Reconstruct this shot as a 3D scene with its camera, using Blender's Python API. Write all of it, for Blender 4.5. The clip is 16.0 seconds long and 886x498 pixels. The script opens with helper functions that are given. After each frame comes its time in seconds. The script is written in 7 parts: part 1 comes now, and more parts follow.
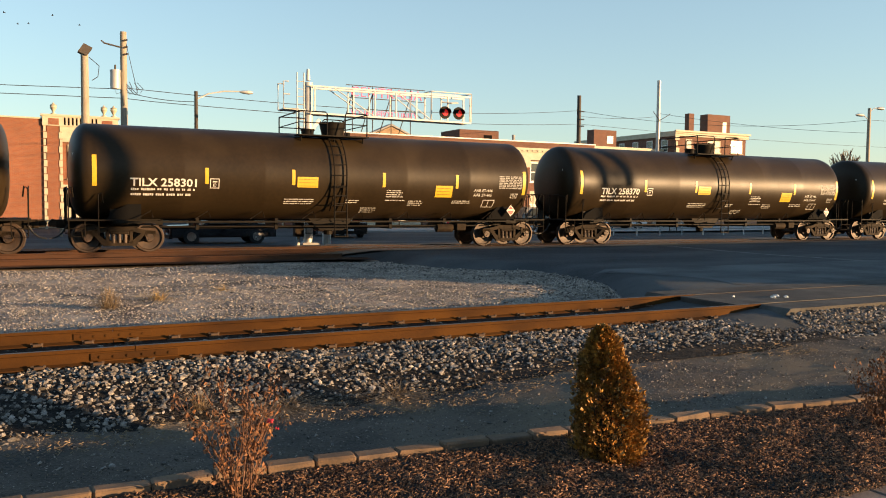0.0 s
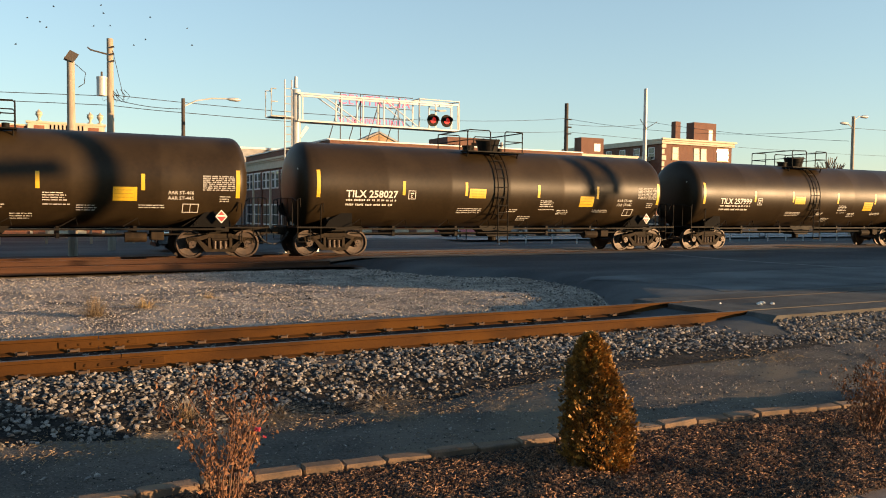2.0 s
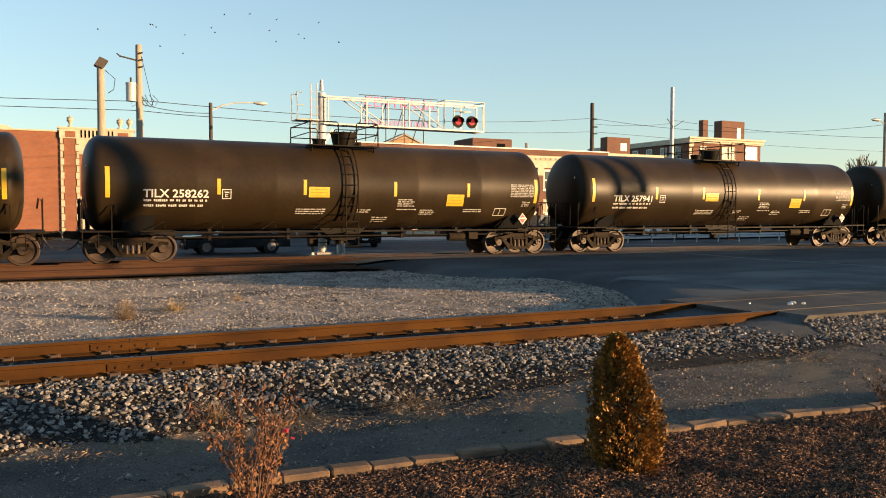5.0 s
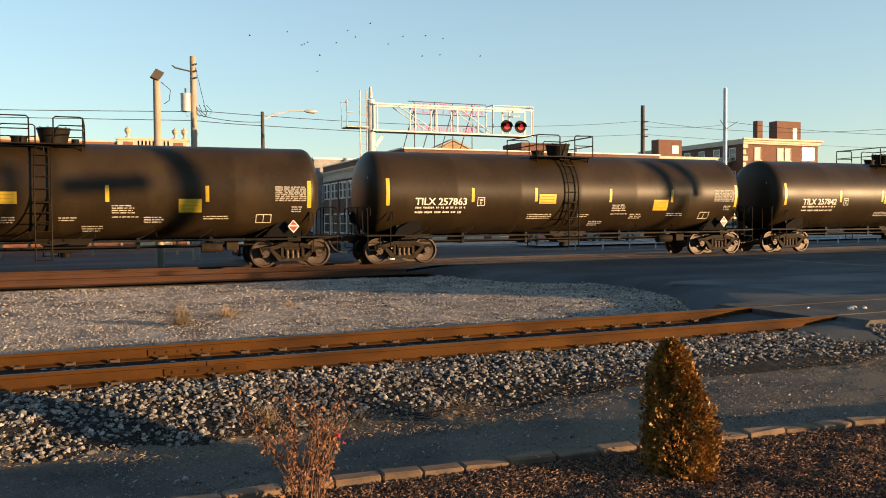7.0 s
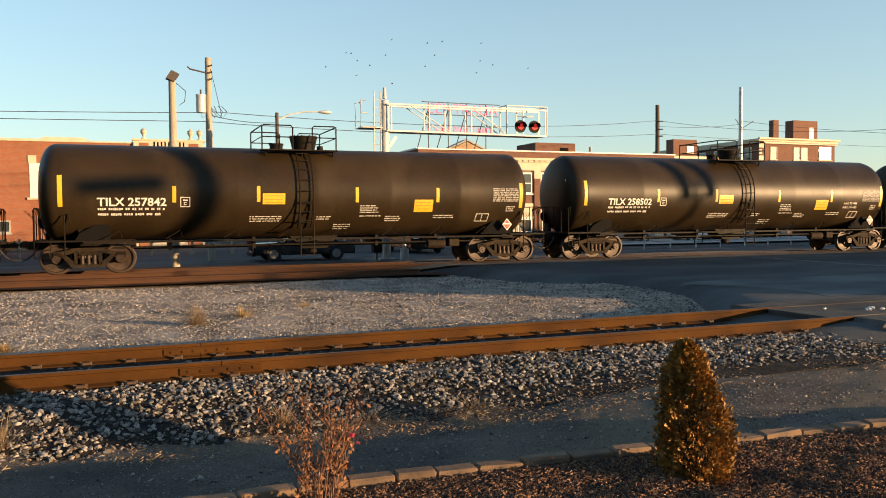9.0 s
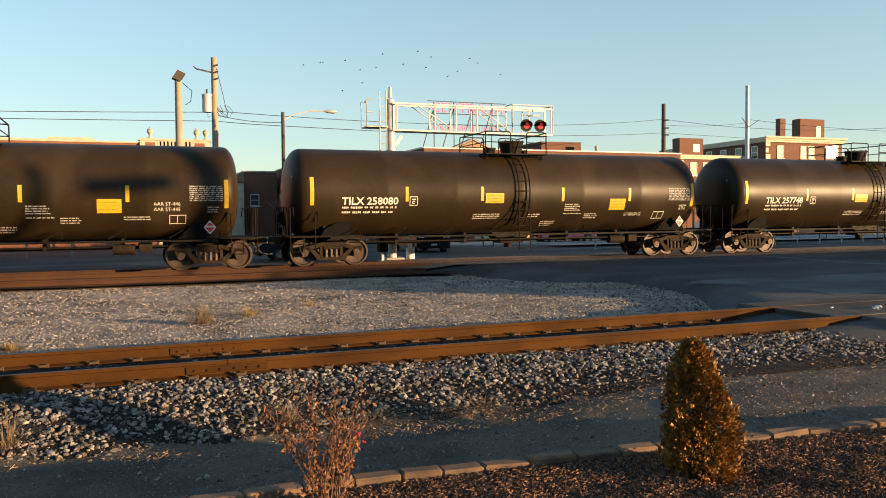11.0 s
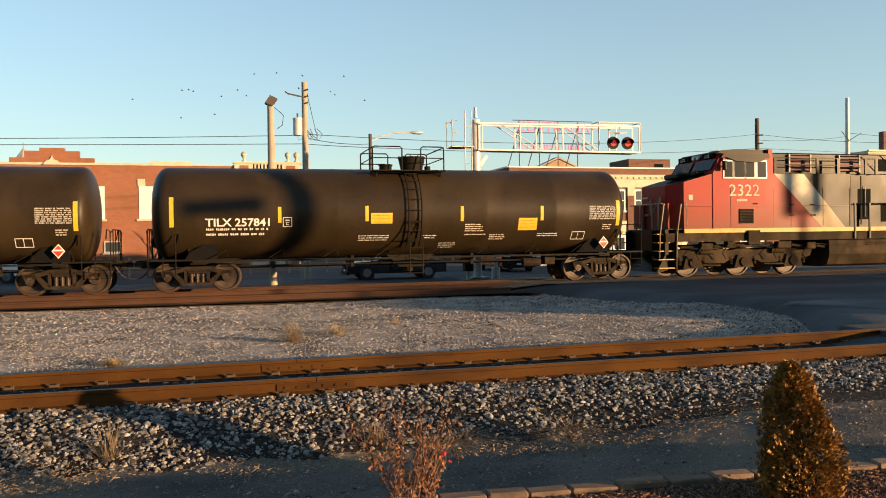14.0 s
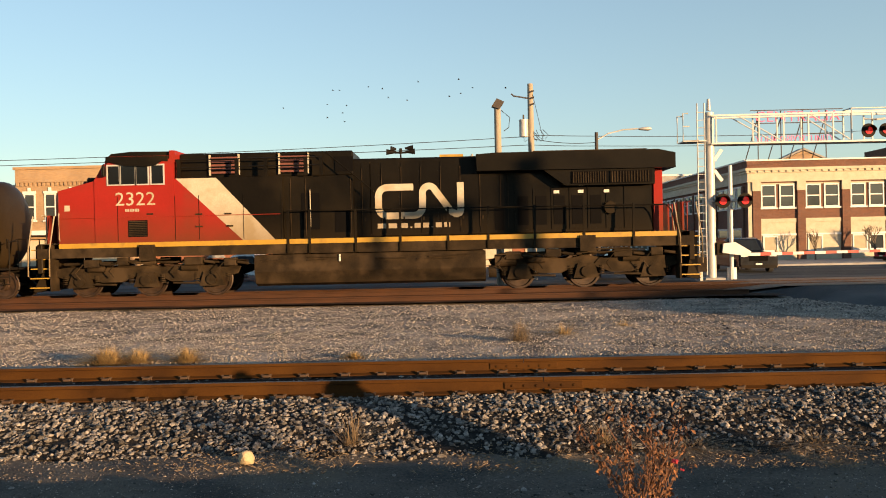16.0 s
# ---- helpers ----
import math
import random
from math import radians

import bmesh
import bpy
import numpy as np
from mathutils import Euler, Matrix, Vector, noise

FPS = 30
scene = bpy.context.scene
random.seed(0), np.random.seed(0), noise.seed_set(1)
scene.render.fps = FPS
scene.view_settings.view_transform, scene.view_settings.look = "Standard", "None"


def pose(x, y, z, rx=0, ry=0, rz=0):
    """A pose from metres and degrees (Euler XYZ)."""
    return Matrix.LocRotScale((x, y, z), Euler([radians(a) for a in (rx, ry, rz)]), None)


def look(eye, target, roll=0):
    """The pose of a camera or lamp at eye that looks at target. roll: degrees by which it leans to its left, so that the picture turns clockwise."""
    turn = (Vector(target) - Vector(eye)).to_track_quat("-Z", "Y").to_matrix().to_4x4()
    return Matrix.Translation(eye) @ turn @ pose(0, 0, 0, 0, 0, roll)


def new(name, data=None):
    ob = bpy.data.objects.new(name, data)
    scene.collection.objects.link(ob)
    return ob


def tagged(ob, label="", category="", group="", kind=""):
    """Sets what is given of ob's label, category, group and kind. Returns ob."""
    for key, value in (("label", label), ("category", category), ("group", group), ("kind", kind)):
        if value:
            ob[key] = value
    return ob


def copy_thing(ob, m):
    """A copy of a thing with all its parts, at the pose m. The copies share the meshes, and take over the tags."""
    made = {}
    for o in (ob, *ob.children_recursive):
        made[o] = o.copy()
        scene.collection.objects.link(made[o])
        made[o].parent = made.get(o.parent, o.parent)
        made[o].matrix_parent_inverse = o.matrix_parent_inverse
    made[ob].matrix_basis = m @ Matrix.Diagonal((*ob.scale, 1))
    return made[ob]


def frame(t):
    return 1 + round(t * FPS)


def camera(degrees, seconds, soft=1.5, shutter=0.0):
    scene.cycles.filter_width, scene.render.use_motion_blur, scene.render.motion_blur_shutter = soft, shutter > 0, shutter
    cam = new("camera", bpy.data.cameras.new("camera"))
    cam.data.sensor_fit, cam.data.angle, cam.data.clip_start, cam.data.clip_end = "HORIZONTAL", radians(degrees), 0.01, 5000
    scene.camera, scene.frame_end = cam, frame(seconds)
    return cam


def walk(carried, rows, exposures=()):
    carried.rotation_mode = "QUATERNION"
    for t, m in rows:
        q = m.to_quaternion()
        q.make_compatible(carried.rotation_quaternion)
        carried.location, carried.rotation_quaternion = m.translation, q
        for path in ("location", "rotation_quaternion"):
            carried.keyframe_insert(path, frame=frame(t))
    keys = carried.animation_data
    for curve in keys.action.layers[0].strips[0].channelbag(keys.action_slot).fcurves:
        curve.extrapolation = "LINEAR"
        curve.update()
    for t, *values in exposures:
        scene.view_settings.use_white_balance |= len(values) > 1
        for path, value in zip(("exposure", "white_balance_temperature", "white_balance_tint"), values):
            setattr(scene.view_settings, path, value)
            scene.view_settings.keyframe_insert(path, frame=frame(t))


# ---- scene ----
cam = camera(57.36, 16.0, soft=1.0)
EYE = 1.6
# seconds, yaw (left of straight across the tracks), pitch, lean
ROWS = [
    (0.0, -27.10, -3.20, 0.54), (0.5, -27.37, -3.09, 0.56), (1.0, -27.47, -3.04, 0.56), (1.5, -27.72, -2.86, 0.55),
    (2.0, -27.95, -2.67, 0.54), (2.5, -28.10, -2.51, 0.51), (3.0, -27.74, -2.58, 0.43), (3.5, -27.49, -2.59, 0.40),
    (4.0, -27.44, -2.62, 0.38), (4.2, -27.36, -2.63, 0.36), (6.3, -23.40, -2.34, -0.40), (6.5, -23.16, -2.30, -0.41),
    (7.0, -22.67, -2.20, -0.44), (7.5, -22.27, -2.17, -0.48),
    (8.0, -22.01, -2.17, -0.50), (8.5, -21.87, -2.17, -0.47), (9.0, -21.69, -2.17, -0.49), (9.5, -21.56, -2.17, -0.49),
    (10.0, -21.47, -2.23, -0.48), (12.5, -20.56, -1.97, -0.41), (13.0, -20.01, -1.68, -0.25), (13.5, -18.48, -1.24, -0.37),
    (14.0, -15.25, -0.79, -0.81), (14.5, -12.90, -0.59, -1.05), (15.0, -9.51, -0.45, -1.17), (15.5, -4.72, -0.25, -1.33),
    (16.0, 0.65, -0.50, -1.25),
]
walk(cam, [(t, pose(0, 0, EYE, 90 + pitch, -lean, yaw)) for t, yaw, pitch, lean in ROWS],
     exposures=[(0.0, 1.30, 7500, 12), (13.0, 1.26, 7500, 12), (16.0, 1.12, 7700, 13)])

# ---- light: a very low sun behind the camera's right shoulder, clear sky ----
SUN_AZ = Vector((0.728, -0.686, 0))          # towards the sun, on the ground
SUN_EL = 5.2
world = bpy.data.worlds.new("sky")
scene.world = world
world.use_nodes = True
wn = world.node_tree
sky = wn.nodes.new("ShaderNodeTexSky")
sky.sky_type = "NISHITA"
sky.sun_disc = False
sky.sun_elevation = radians(SUN_EL)
sky.sun_rotation = math.atan2(SUN_AZ.x, SUN_AZ.y)
sky.altitude, sky.air_density, sky.dust_density, sky.ozone_density = 150, 1.0, 0.2, 2.6
haze = wn.nodes.new("ShaderNodeMixRGB")      # thin even haze over the clear sky
at = wn.nodes.new("ShaderNodeTexCoord")
up = wn.nodes.new("ShaderNodeSeparateXYZ")
fall = wn.nodes.new("ShaderNodeMapRange")   # the haze thins out upwards
fall.inputs[1].default_value, fall.inputs[2].default_value = 0.12, 0.65
fall.inputs[3].default_value, fall.inputs[4].default_value = 0.46, 0.03
wn.links.new(at.outputs["Generated"], up.inputs[0])
wn.links.new(up.outputs[2], fall.inputs[0])
wn.links.new(fall.outputs[0], haze.inputs[0])
haze.inputs[2].default_value = (1.15, 1.62, 1.95, 1)
wn.links.new(sky.outputs[0], haze.inputs[1])
wn.links.new(haze.outputs[0], wn.nodes["Background"].inputs[0])
wn.nodes["Background"].inputs[1].default_value = 0.17
sun_data = bpy.data.lights.new("sun", "SUN")
sun_data.energy, sun_data.angle, sun_data.color = 5.0, radians(0.53), (1.0, 0.68, 0.39)
sun = new("sun", sun_data)
sun_way = Vector((SUN_AZ.x * math.cos(radians(SUN_EL)), SUN_AZ.y * math.cos(radians(SUN_EL)), math.sin(radians(SUN_EL))))
sun.matrix_world = look(sun_way * 80, (0, 0, 0))

# ---- materials ----
MATS = {}


def mat(name, color, rough=0.7, metal=0.0, color2=None, scale=6.0, grain=60.0, bump=0.0, bump_dist=0.01, mix=0.5, spread=0.0, stain=None,
        stain_scale=0.6, stain_at=0.55, rough_var=0.1, spec=0.5, emit=0.0, streak=None, dust=None):
    """Paint, soil, metal: two colours mixed by noise at two scales, stains, relief and a roughness that wanders."""
    if name in MATS:
        return MATS[name]
    m = bpy.data.materials.new(name)
    m.use_nodes = True
    nt = m.node_tree
    N, L = nt.nodes, nt.links
    b = N["Principled BSDF"]
    c2 = color2 or tuple(c * 0.72 for c in color)
    geo = N.new("ShaderNodeTexCoord")
    src = geo.outputs["Object"]
    if streak:
        mp = N.new("ShaderNodeMapping")
        mp.inputs["Scale"].default_value = streak
        L.new(src, mp.inputs[0])
        src = mp.outputs[0]
    n1, n2 = N.new("ShaderNodeTexNoise"), N.new("ShaderNodeTexNoise")
    n1.inputs["Scale"].default_value, n1.inputs["Detail"].default_value = scale, 5
    n2.inputs["Scale"].default_value, n2.inputs["Detail"].default_value = grain, 3
    L.new(src, n1.inputs["Vector"])
    L.new(geo.outputs["Object"], n2.inputs["Vector"])
    add = N.new("ShaderNodeMath")
    add.operation = "MULTIPLY_ADD"
    L.new(n2.outputs[0], add.inputs[0])
    add.inputs[1].default_value = 0.6
    L.new(n1.outputs[0], add.inputs[2])
    ramp = N.new("ShaderNodeValToRGB")
    ramp.color_ramp.elements[0].position, ramp.color_ramp.elements[1].position = 0.8 - mix * 0.35, 0.8 + mix * 0.35
    ramp.color_ramp.elements[0].color, ramp.color_ramp.elements[1].color = (*c2, 1), (*color, 1)
    L.new(add.outputs[0], ramp.inputs[0])
    col = ramp.outputs[0]
    if stain:
        n3 = N.new("ShaderNodeTexNoise")
        n3.inputs["Scale"].default_value, n3.inputs["Detail"].default_value = stain_scale, 7
        L.new(src, n3.inputs["Vector"])
        r3 = N.new("ShaderNodeValToRGB")
        r3.color_ramp.elements[0].position, r3.color_ramp.elements[1].position = stain_at - 0.07, stain_at + 0.12
        L.new(n3.outputs[0], r3.inputs[0])
        mx = N.new("ShaderNodeMixRGB")
        L.new(r3.outputs[0], mx.inputs[0])
        L.new(col, mx.inputs[1])
        mx.inputs[2].default_value = (*stain, 1)
        col = mx.outputs[0]
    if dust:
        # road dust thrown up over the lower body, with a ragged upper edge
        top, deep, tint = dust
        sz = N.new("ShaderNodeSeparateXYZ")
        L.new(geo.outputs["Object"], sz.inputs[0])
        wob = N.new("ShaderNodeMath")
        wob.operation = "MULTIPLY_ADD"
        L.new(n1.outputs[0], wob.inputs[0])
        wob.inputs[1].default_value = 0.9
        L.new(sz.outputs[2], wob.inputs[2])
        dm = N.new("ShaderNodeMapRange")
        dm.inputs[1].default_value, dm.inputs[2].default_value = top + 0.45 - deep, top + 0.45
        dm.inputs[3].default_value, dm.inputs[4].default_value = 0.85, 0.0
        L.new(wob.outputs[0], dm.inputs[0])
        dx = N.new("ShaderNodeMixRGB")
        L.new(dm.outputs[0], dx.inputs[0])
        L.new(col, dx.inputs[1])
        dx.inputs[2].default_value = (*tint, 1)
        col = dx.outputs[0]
    if spread:
        oi = N.new("ShaderNodeObjectInfo")
        gi = N.new("ShaderNodeNewGeometry")
        ad = N.new("ShaderNodeMath")
        ad.operation = "ADD"
        L.new(oi.outputs["Random"], ad.inputs[0])
        L.new(gi.outputs["Random Per Island"], ad.inputs[1])
        fr = N.new("ShaderNodeMath")
        fr.operation = "FRACT"
        L.new(ad.outputs[0], fr.inputs[0])
        mr = N.new("ShaderNodeMapRange")
        mr.inputs[3].default_value, mr.inputs[4].default_value = 1 - spread, 1 + spread
        L.new(fr.outputs[0], mr.inputs[0])
        hs = N.new("ShaderNodeHueSaturation")
        L.new(mr.outputs[0], hs.inputs["Value"])
        L.new(col, hs.inputs["Color"])
        col = hs.outputs[0]
    L.new(col, b.inputs["Base Color"])
    rr = N.new("ShaderNodeMapRange")
    rr.inputs[3].default_value, rr.inputs[4].default_value = max(0.02, rough - rough_var), min(1, rough + rough_var)
    L.new(n1.outputs[0], rr.inputs[0])
    L.new(rr.outputs[0], b.inputs["Roughness"])
    b.inputs["Metallic"].default_value = metal
    b.inputs["Specular IOR Level"].default_value = spec
    if emit:
        b.inputs["Emission Color"].default_value = (*color, 1)
        b.inputs["Emission Strength"].default_value = emit
    if bump:
        bp = N.new("ShaderNodeBump")
        bp.inputs["Strength"].default_value, bp.inputs["Distance"].default_value = bump, bump_dist
        L.new(add.outputs[0], bp.inputs["Height"])
        L.new(bp.outputs[0], b.inputs["Normal"])
    MATS[name] = m
    return m


def brick_mat(name, c1, c2, mortar, w=0.21, h=0.075):
    """Far brickwork, courses running round a building of upright walls."""
    if name in MATS:
        return MATS[name]
    m = bpy.data.materials.new(name)
    m.use_nodes = True
    N, L = m.node_tree.nodes, m.node_tree.links
    b = N["Principled BSDF"]
    tc, sp, cb, ad = N.new("ShaderNodeTexCoord"), N.new("ShaderNodeSeparateXYZ"), N.new("ShaderNodeCombineXYZ"), N.new("ShaderNodeMath")
    L.new(tc.outputs["Object"], sp.inputs[0])
    ad.operation = "ADD"
    L.new(sp.outputs[0], ad.inputs[0])
    L.new(sp.outputs[1], ad.inputs[1])
    L.new(ad.outputs[0], cb.inputs[0])
    L.new(sp.outputs[2], cb.inputs[1])
    br = N.new("ShaderNodeTexBrick")
    br.inputs["Color1"].default_value, br.inputs["Color2"].default_value, br.inputs["Mortar"].default_value = (*c1, 1), (*c2, 1), (*mortar, 1)
    br.inputs["Scale"].default_value, br.inputs["Mortar Size"].default_value = 1.0, 0.006
    br.inputs["Brick Width"].default_value, br.inputs["Row Height"].default_value = w, h
    L.new(cb.outputs[0], br.inputs["Vector"])
    nz = N.new("ShaderNodeTexNoise")
    nz.inputs["Scale"].default_value, nz.inputs["Detail"].default_value = 0.7, 6
    L.new(tc.outputs["Object"], nz.inputs["Vector"])
    mr = N.new("ShaderNodeMapRange")
    mr.inputs[3].default_value, mr.inputs[4].default_value = 0.7, 1.3
    L.new(nz.outputs[0], mr.inputs[0])
    hs = N.new("ShaderNodeHueSaturation")
    L.new(br.outputs[0], hs.inputs["Color"])
    L.new(mr.outputs[0], hs.inputs["Value"])
    L.new(hs.outputs[0], b.inputs["Base Color"])
    b.inputs["Roughness"].default_value = 0.9
    bp = N.new("ShaderNodeBump")
    bp.inputs["Strength"].default_value, bp.inputs["Distance"].default_value = 0.5, 0.008
    L.new(br.outputs[1], bp.inputs["Height"])
    bp.invert = True
    L.new(bp.outputs[0], b.inputs["Normal"])
    MATS[name] = m
    return m


def glass_mat(name, color, rough=0.04):
    m = bpy.data.materials.new(name)
    m.use_nodes = True
    b = m.node_tree.nodes["Principled BSDF"]
    b.inputs["Base Color"].default_value = (*color, 1)
    b.inputs["Roughness"].default_value = rough
    b.inputs["Specular IOR Level"].default_value = 0.8
    return m


TANK_PAINT = mat("tank_paint", (0.02738, 0.01768, 0.008556), 0.42, spec=0.17, color2=(0.0154, 0.01027, 0.005134), scale=0.7, grain=9, mix=0.9, rough_var=0.09, stain=(0.03993, 0.02681, 0.01369), stain_scale=0.5, stain_at=0.62, bump=0.06, bump_dist=0.004, streak=(1, 1, 0.5))
BLACK = mat("black_steel", (0.0078, 0.0066, 0.0054), 0.62, spec=0.1, color2=(0.0144, 0.0108, 0.0072), scale=3, bump=0.1)
TRUCK = mat("truck_steel", (0.03373, 0.02276, 0.01349), 0.75, spec=0.12, color2=(0.01265, 0.008857, 0.005902), scale=4, grain=40, bump=0.3, spread=0.12)
WHEEL = mat("wheel_steel", (0.05824, 0.0336, 0.02016), 0.55, 0.3, color2=(0.0224, 0.01344, 0.00896), scale=5, bump=0.15)
TREAD = mat("wheel_tread", (0.45, 0.42, 0.38), 0.3, 1.0)
YELLOW = mat("reflector_yellow", (0.576, 0.368, 0.024), 0.45, color2=(0.48, 0.304, 0.024), scale=8)
WHITE = mat("stencil_white", (0.612, 0.595, 0.544), 0.6, color2=(0.51, 0.493, 0.442), scale=9)
RED = mat("placard_red", (0.55, 0.03, 0.03), 0.5)
RUST = mat("rail_rust", (0.070, 0.029, 0.0062), 0.85, spec=0.12, color2=(0.042, 0.0165, 0.004), scale=2.5, grain=70, bump=0.15, stain=(0.026, 0.011, 0.0036), stain_scale=1.5, stain_at=0.58, streak=(0.4, 1, 1))
RAILTOP = mat("rail_head_worn", (0.136, 0.096, 0.068), 0.55, 0.3, color2=(0.096, 0.06, 0.036), scale=2, streak=(0.2, 4, 1))
TIE = mat("tie_timber", (0.0525, 0.042, 0.035), 0.9, color2=(0.028, 0.0224, 0.0189), scale=5, bump=0.5, streak=(6, 1, 1))
BALLAST = mat("ballast_stone", (0.25, 0.225, 0.20), 0.85, spec=0.2, color2=(0.034, 0.029, 0.025), scale=10, grain=60, mix=0.7, bump=0.4, spread=0.75)
# dirty fines, set near-black to hold the shade in gaps between stones
BALLAST_SOIL = mat("ballast_fines_shade", (0.0252, 0.02088, 0.01728), 0.95, spec=0.2, color2=(0.00648, 0.00576, 0.00504), scale=9, grain=38, bump=1.0, bump_dist=0.05)
GRAVEL = mat("yard_gravel", (0.4093, 0.3325, 0.2642), 0.95, spec=0.2, color2=(0.09669, 0.0825, 0.06961), scale=1.0, grain=30, mix=0.45, bump=0.8, bump_dist=0.03, stain=(0.1676, 0.1289, 0.08706), stain_scale=0.5, stain_at=0.62)
DIRT = mat("path_dirt", (0.1242, 0.101, 0.07949), 0.95, spec=0.2, color2=(0.03795, 0.0345, 0.03105), scale=1.2, grain=42, mix=0.5, bump=1.0, bump_dist=0.025, stain=(0.138, 0.1069, 0.07452), stain_scale=0.7, stain_at=0.55)
ASPHALT = mat("road_asphalt", (0.06587, 0.0713, 0.07285), 0.9, spec=0.2, color2=(0.031, 0.0341, 0.03565), scale=0.5, grain=45, bump=1.0, bump_dist=0.02, stain=(0.093, 0.09688, 0.09455), stain_scale=0.25, stain_at=0.56, streak=(0.4, 1, 1))
CROSSING = mat("crossing_dirt", (0.2772, 0.1974, 0.1344), 0.9, spec=0.25, color2=(0.1428, 0.0966, 0.06552), scale=1.0, grain=20, bump=0.5, streak=(0.3, 1, 1), stain=(0.0756, 0.05544, 0.042), stain_scale=0.8, stain_at=0.62)
ROADBED = mat("rusty_roadbed", (0.05625, 0.0255, 0.01275), 0.95, spec=0.2, color2=(0.0255, 0.0135, 0.00825), scale=1.5, grain=24, bump=0.8, bump_dist=0.04, streak=(0.4, 1, 1))
RUST_DARK = mat("main_rail_rust", (0.06375, 0.0255, 0.01125), 0.75, spec=0.25, color2=(0.0375, 0.0165, 0.00825), scale=2.5, grain=60, bump=0.15, streak=(0.4, 1, 1))
SOIL = mat("far_ground", (0.06, 0.056, 0.05), 0.95, spec=0.2, color2=(0.04, 0.038, 0.036), scale=0.2, grain=8, bump=0.3)
MULCH = mat("mulch_chip", (0.26, 0.145, 0.088), 0.95, spec=0.15, color2=(0.045, 0.027, 0.01875), scale=20, spread=0.6)
# dark soil, lowered further to carry the shade between the chips
MULCH_SOIL_SHADE = mat("mulch_bed", (0.0165, 0.01122, 0.00792), 0.95, color2=(0.00825, 0.00594, 0.00462), scale=12, grain=60, bump=1.0, bump_dist=0.03)
CURB = mat("edging_block", (0.2122, 0.1346, 0.0816), 0.9, spec=0.25, color2=(0.1306, 0.08568, 0.05712), scale=8, grain=80, bump=0.5, spread=0.22, stain=(0.08976, 0.06528, 0.04896), stain_scale=4)
PAVER = mat("paver", (0.24, 0.18, 0.145), 0.9, color2=(0.17, 0.13, 0.105), scale=8, grain=80, bump=0.4, spread=0.15)
GALV = mat("galvanised", (0.496, 0.488, 0.456), 0.5, 0.2, color2=(0.4, 0.392, 0.368), scale=3, bump=0.05)
POLE = mat("pole_timber", (0.345, 0.2925, 0.225), 0.85, color2=(0.255, 0.21, 0.1575), scale=6, bump=0.4, streak=(4, 4, 0.4))
POLE_DARK = mat("pole_dark", (0.068, 0.0544, 0.044), 0.85, color2=(0.048, 0.0384, 0.032), scale=6, bump=0.3, streak=(4, 4, 0.4))
WIRE = mat("wire", (0.03, 0.03, 0.03), 0.6)
BRICK = brick_mat("red_brick", (0.24, 0.084, 0.04), (0.192, 0.064, 0.0336), (0.208, 0.136, 0.096))
BRICK2 = brick_mat("brown_brick", (0.15, 0.0638, 0.0375), (0.109, 0.0465, 0.03), (0.15, 0.105, 0.0825))
BRICK3 = brick_mat("tan_brick", (0.34, 0.221, 0.119), (0.281, 0.178, 0.0978), (0.306, 0.238, 0.17))
CREAM = mat("cream_terracotta", (0.476, 0.4216, 0.3128), 0.7, color2=(0.3944, 0.34, 0.2448), scale=2, grain=12, bump=0.2)
WHITEP = mat("white_paint", (0.663, 0.6545, 0.6205), 0.55, color2=(0.578, 0.561, 0.527), scale=3)
ROOF = mat("roof_tar", (0.06, 0.06, 0.06), 0.9, scale=1)
GLASS = glass_mat("window_glass", (0.035, 0.042, 0.045), 0.06)
DULL_GLASS = glass_mat("dusty_glass", (0.05, 0.045, 0.04), 0.5)
GLINT_GLASS = glass_mat("glint_pane_glass", (0.05, 0.05, 0.05), 0.07)
BLIND = mat("drawn_blind", (0.34, 0.30, 0.20), 0.6, color2=(0.28, 0.24, 0.16), scale=3)
CAB_GLASS = glass_mat("cab_glass", (0.008, 0.009, 0.009), 0.12)
CAB_GLASS.node_tree.nodes["Principled BSDF"].inputs["Specular IOR Level"].default_value = 0.25
STONE_DARK = mat("grey_stone", (0.32, 0.31, 0.29), 0.85, color2=(0.22, 0.21, 0.2), scale=2, bump=0.3)


# ---- mesh helpers ----
def box(bm, x0, x1, y0, y1, z0, z1, bevel=0.0):
    m = Matrix.LocRotScale(((x0 + x1) / 2, (y0 + y1) / 2, (z0 + z1) / 2), None, (abs(x1 - x0), abs(y1 - y0), abs(z1 - z0)))
    got = bmesh.ops.create_cube(bm, size=1, matrix=m)
    if bevel:
        es = list({e for v in got["verts"] for e in v.link_edges})
        bmesh.ops.bevel(bm, geom=es, offset=bevel, segments=1, profile=0.5, affect="EDGES")
    return bm


def rod(bm, a, b, r, n=8, r2=None):
    a, b = Vector(a), Vector(b)
    d = b - a
    m = Matrix.Translation((a + b) / 2) @ d.to_track_quat("Z", "Y").to_matrix().to_4x4()
    bmesh.ops.create_cone(bm, cap_ends=True, segments=n, radius1=r, radius2=r if r2 is None else r2, depth=d.length, matrix=m)
    return bm


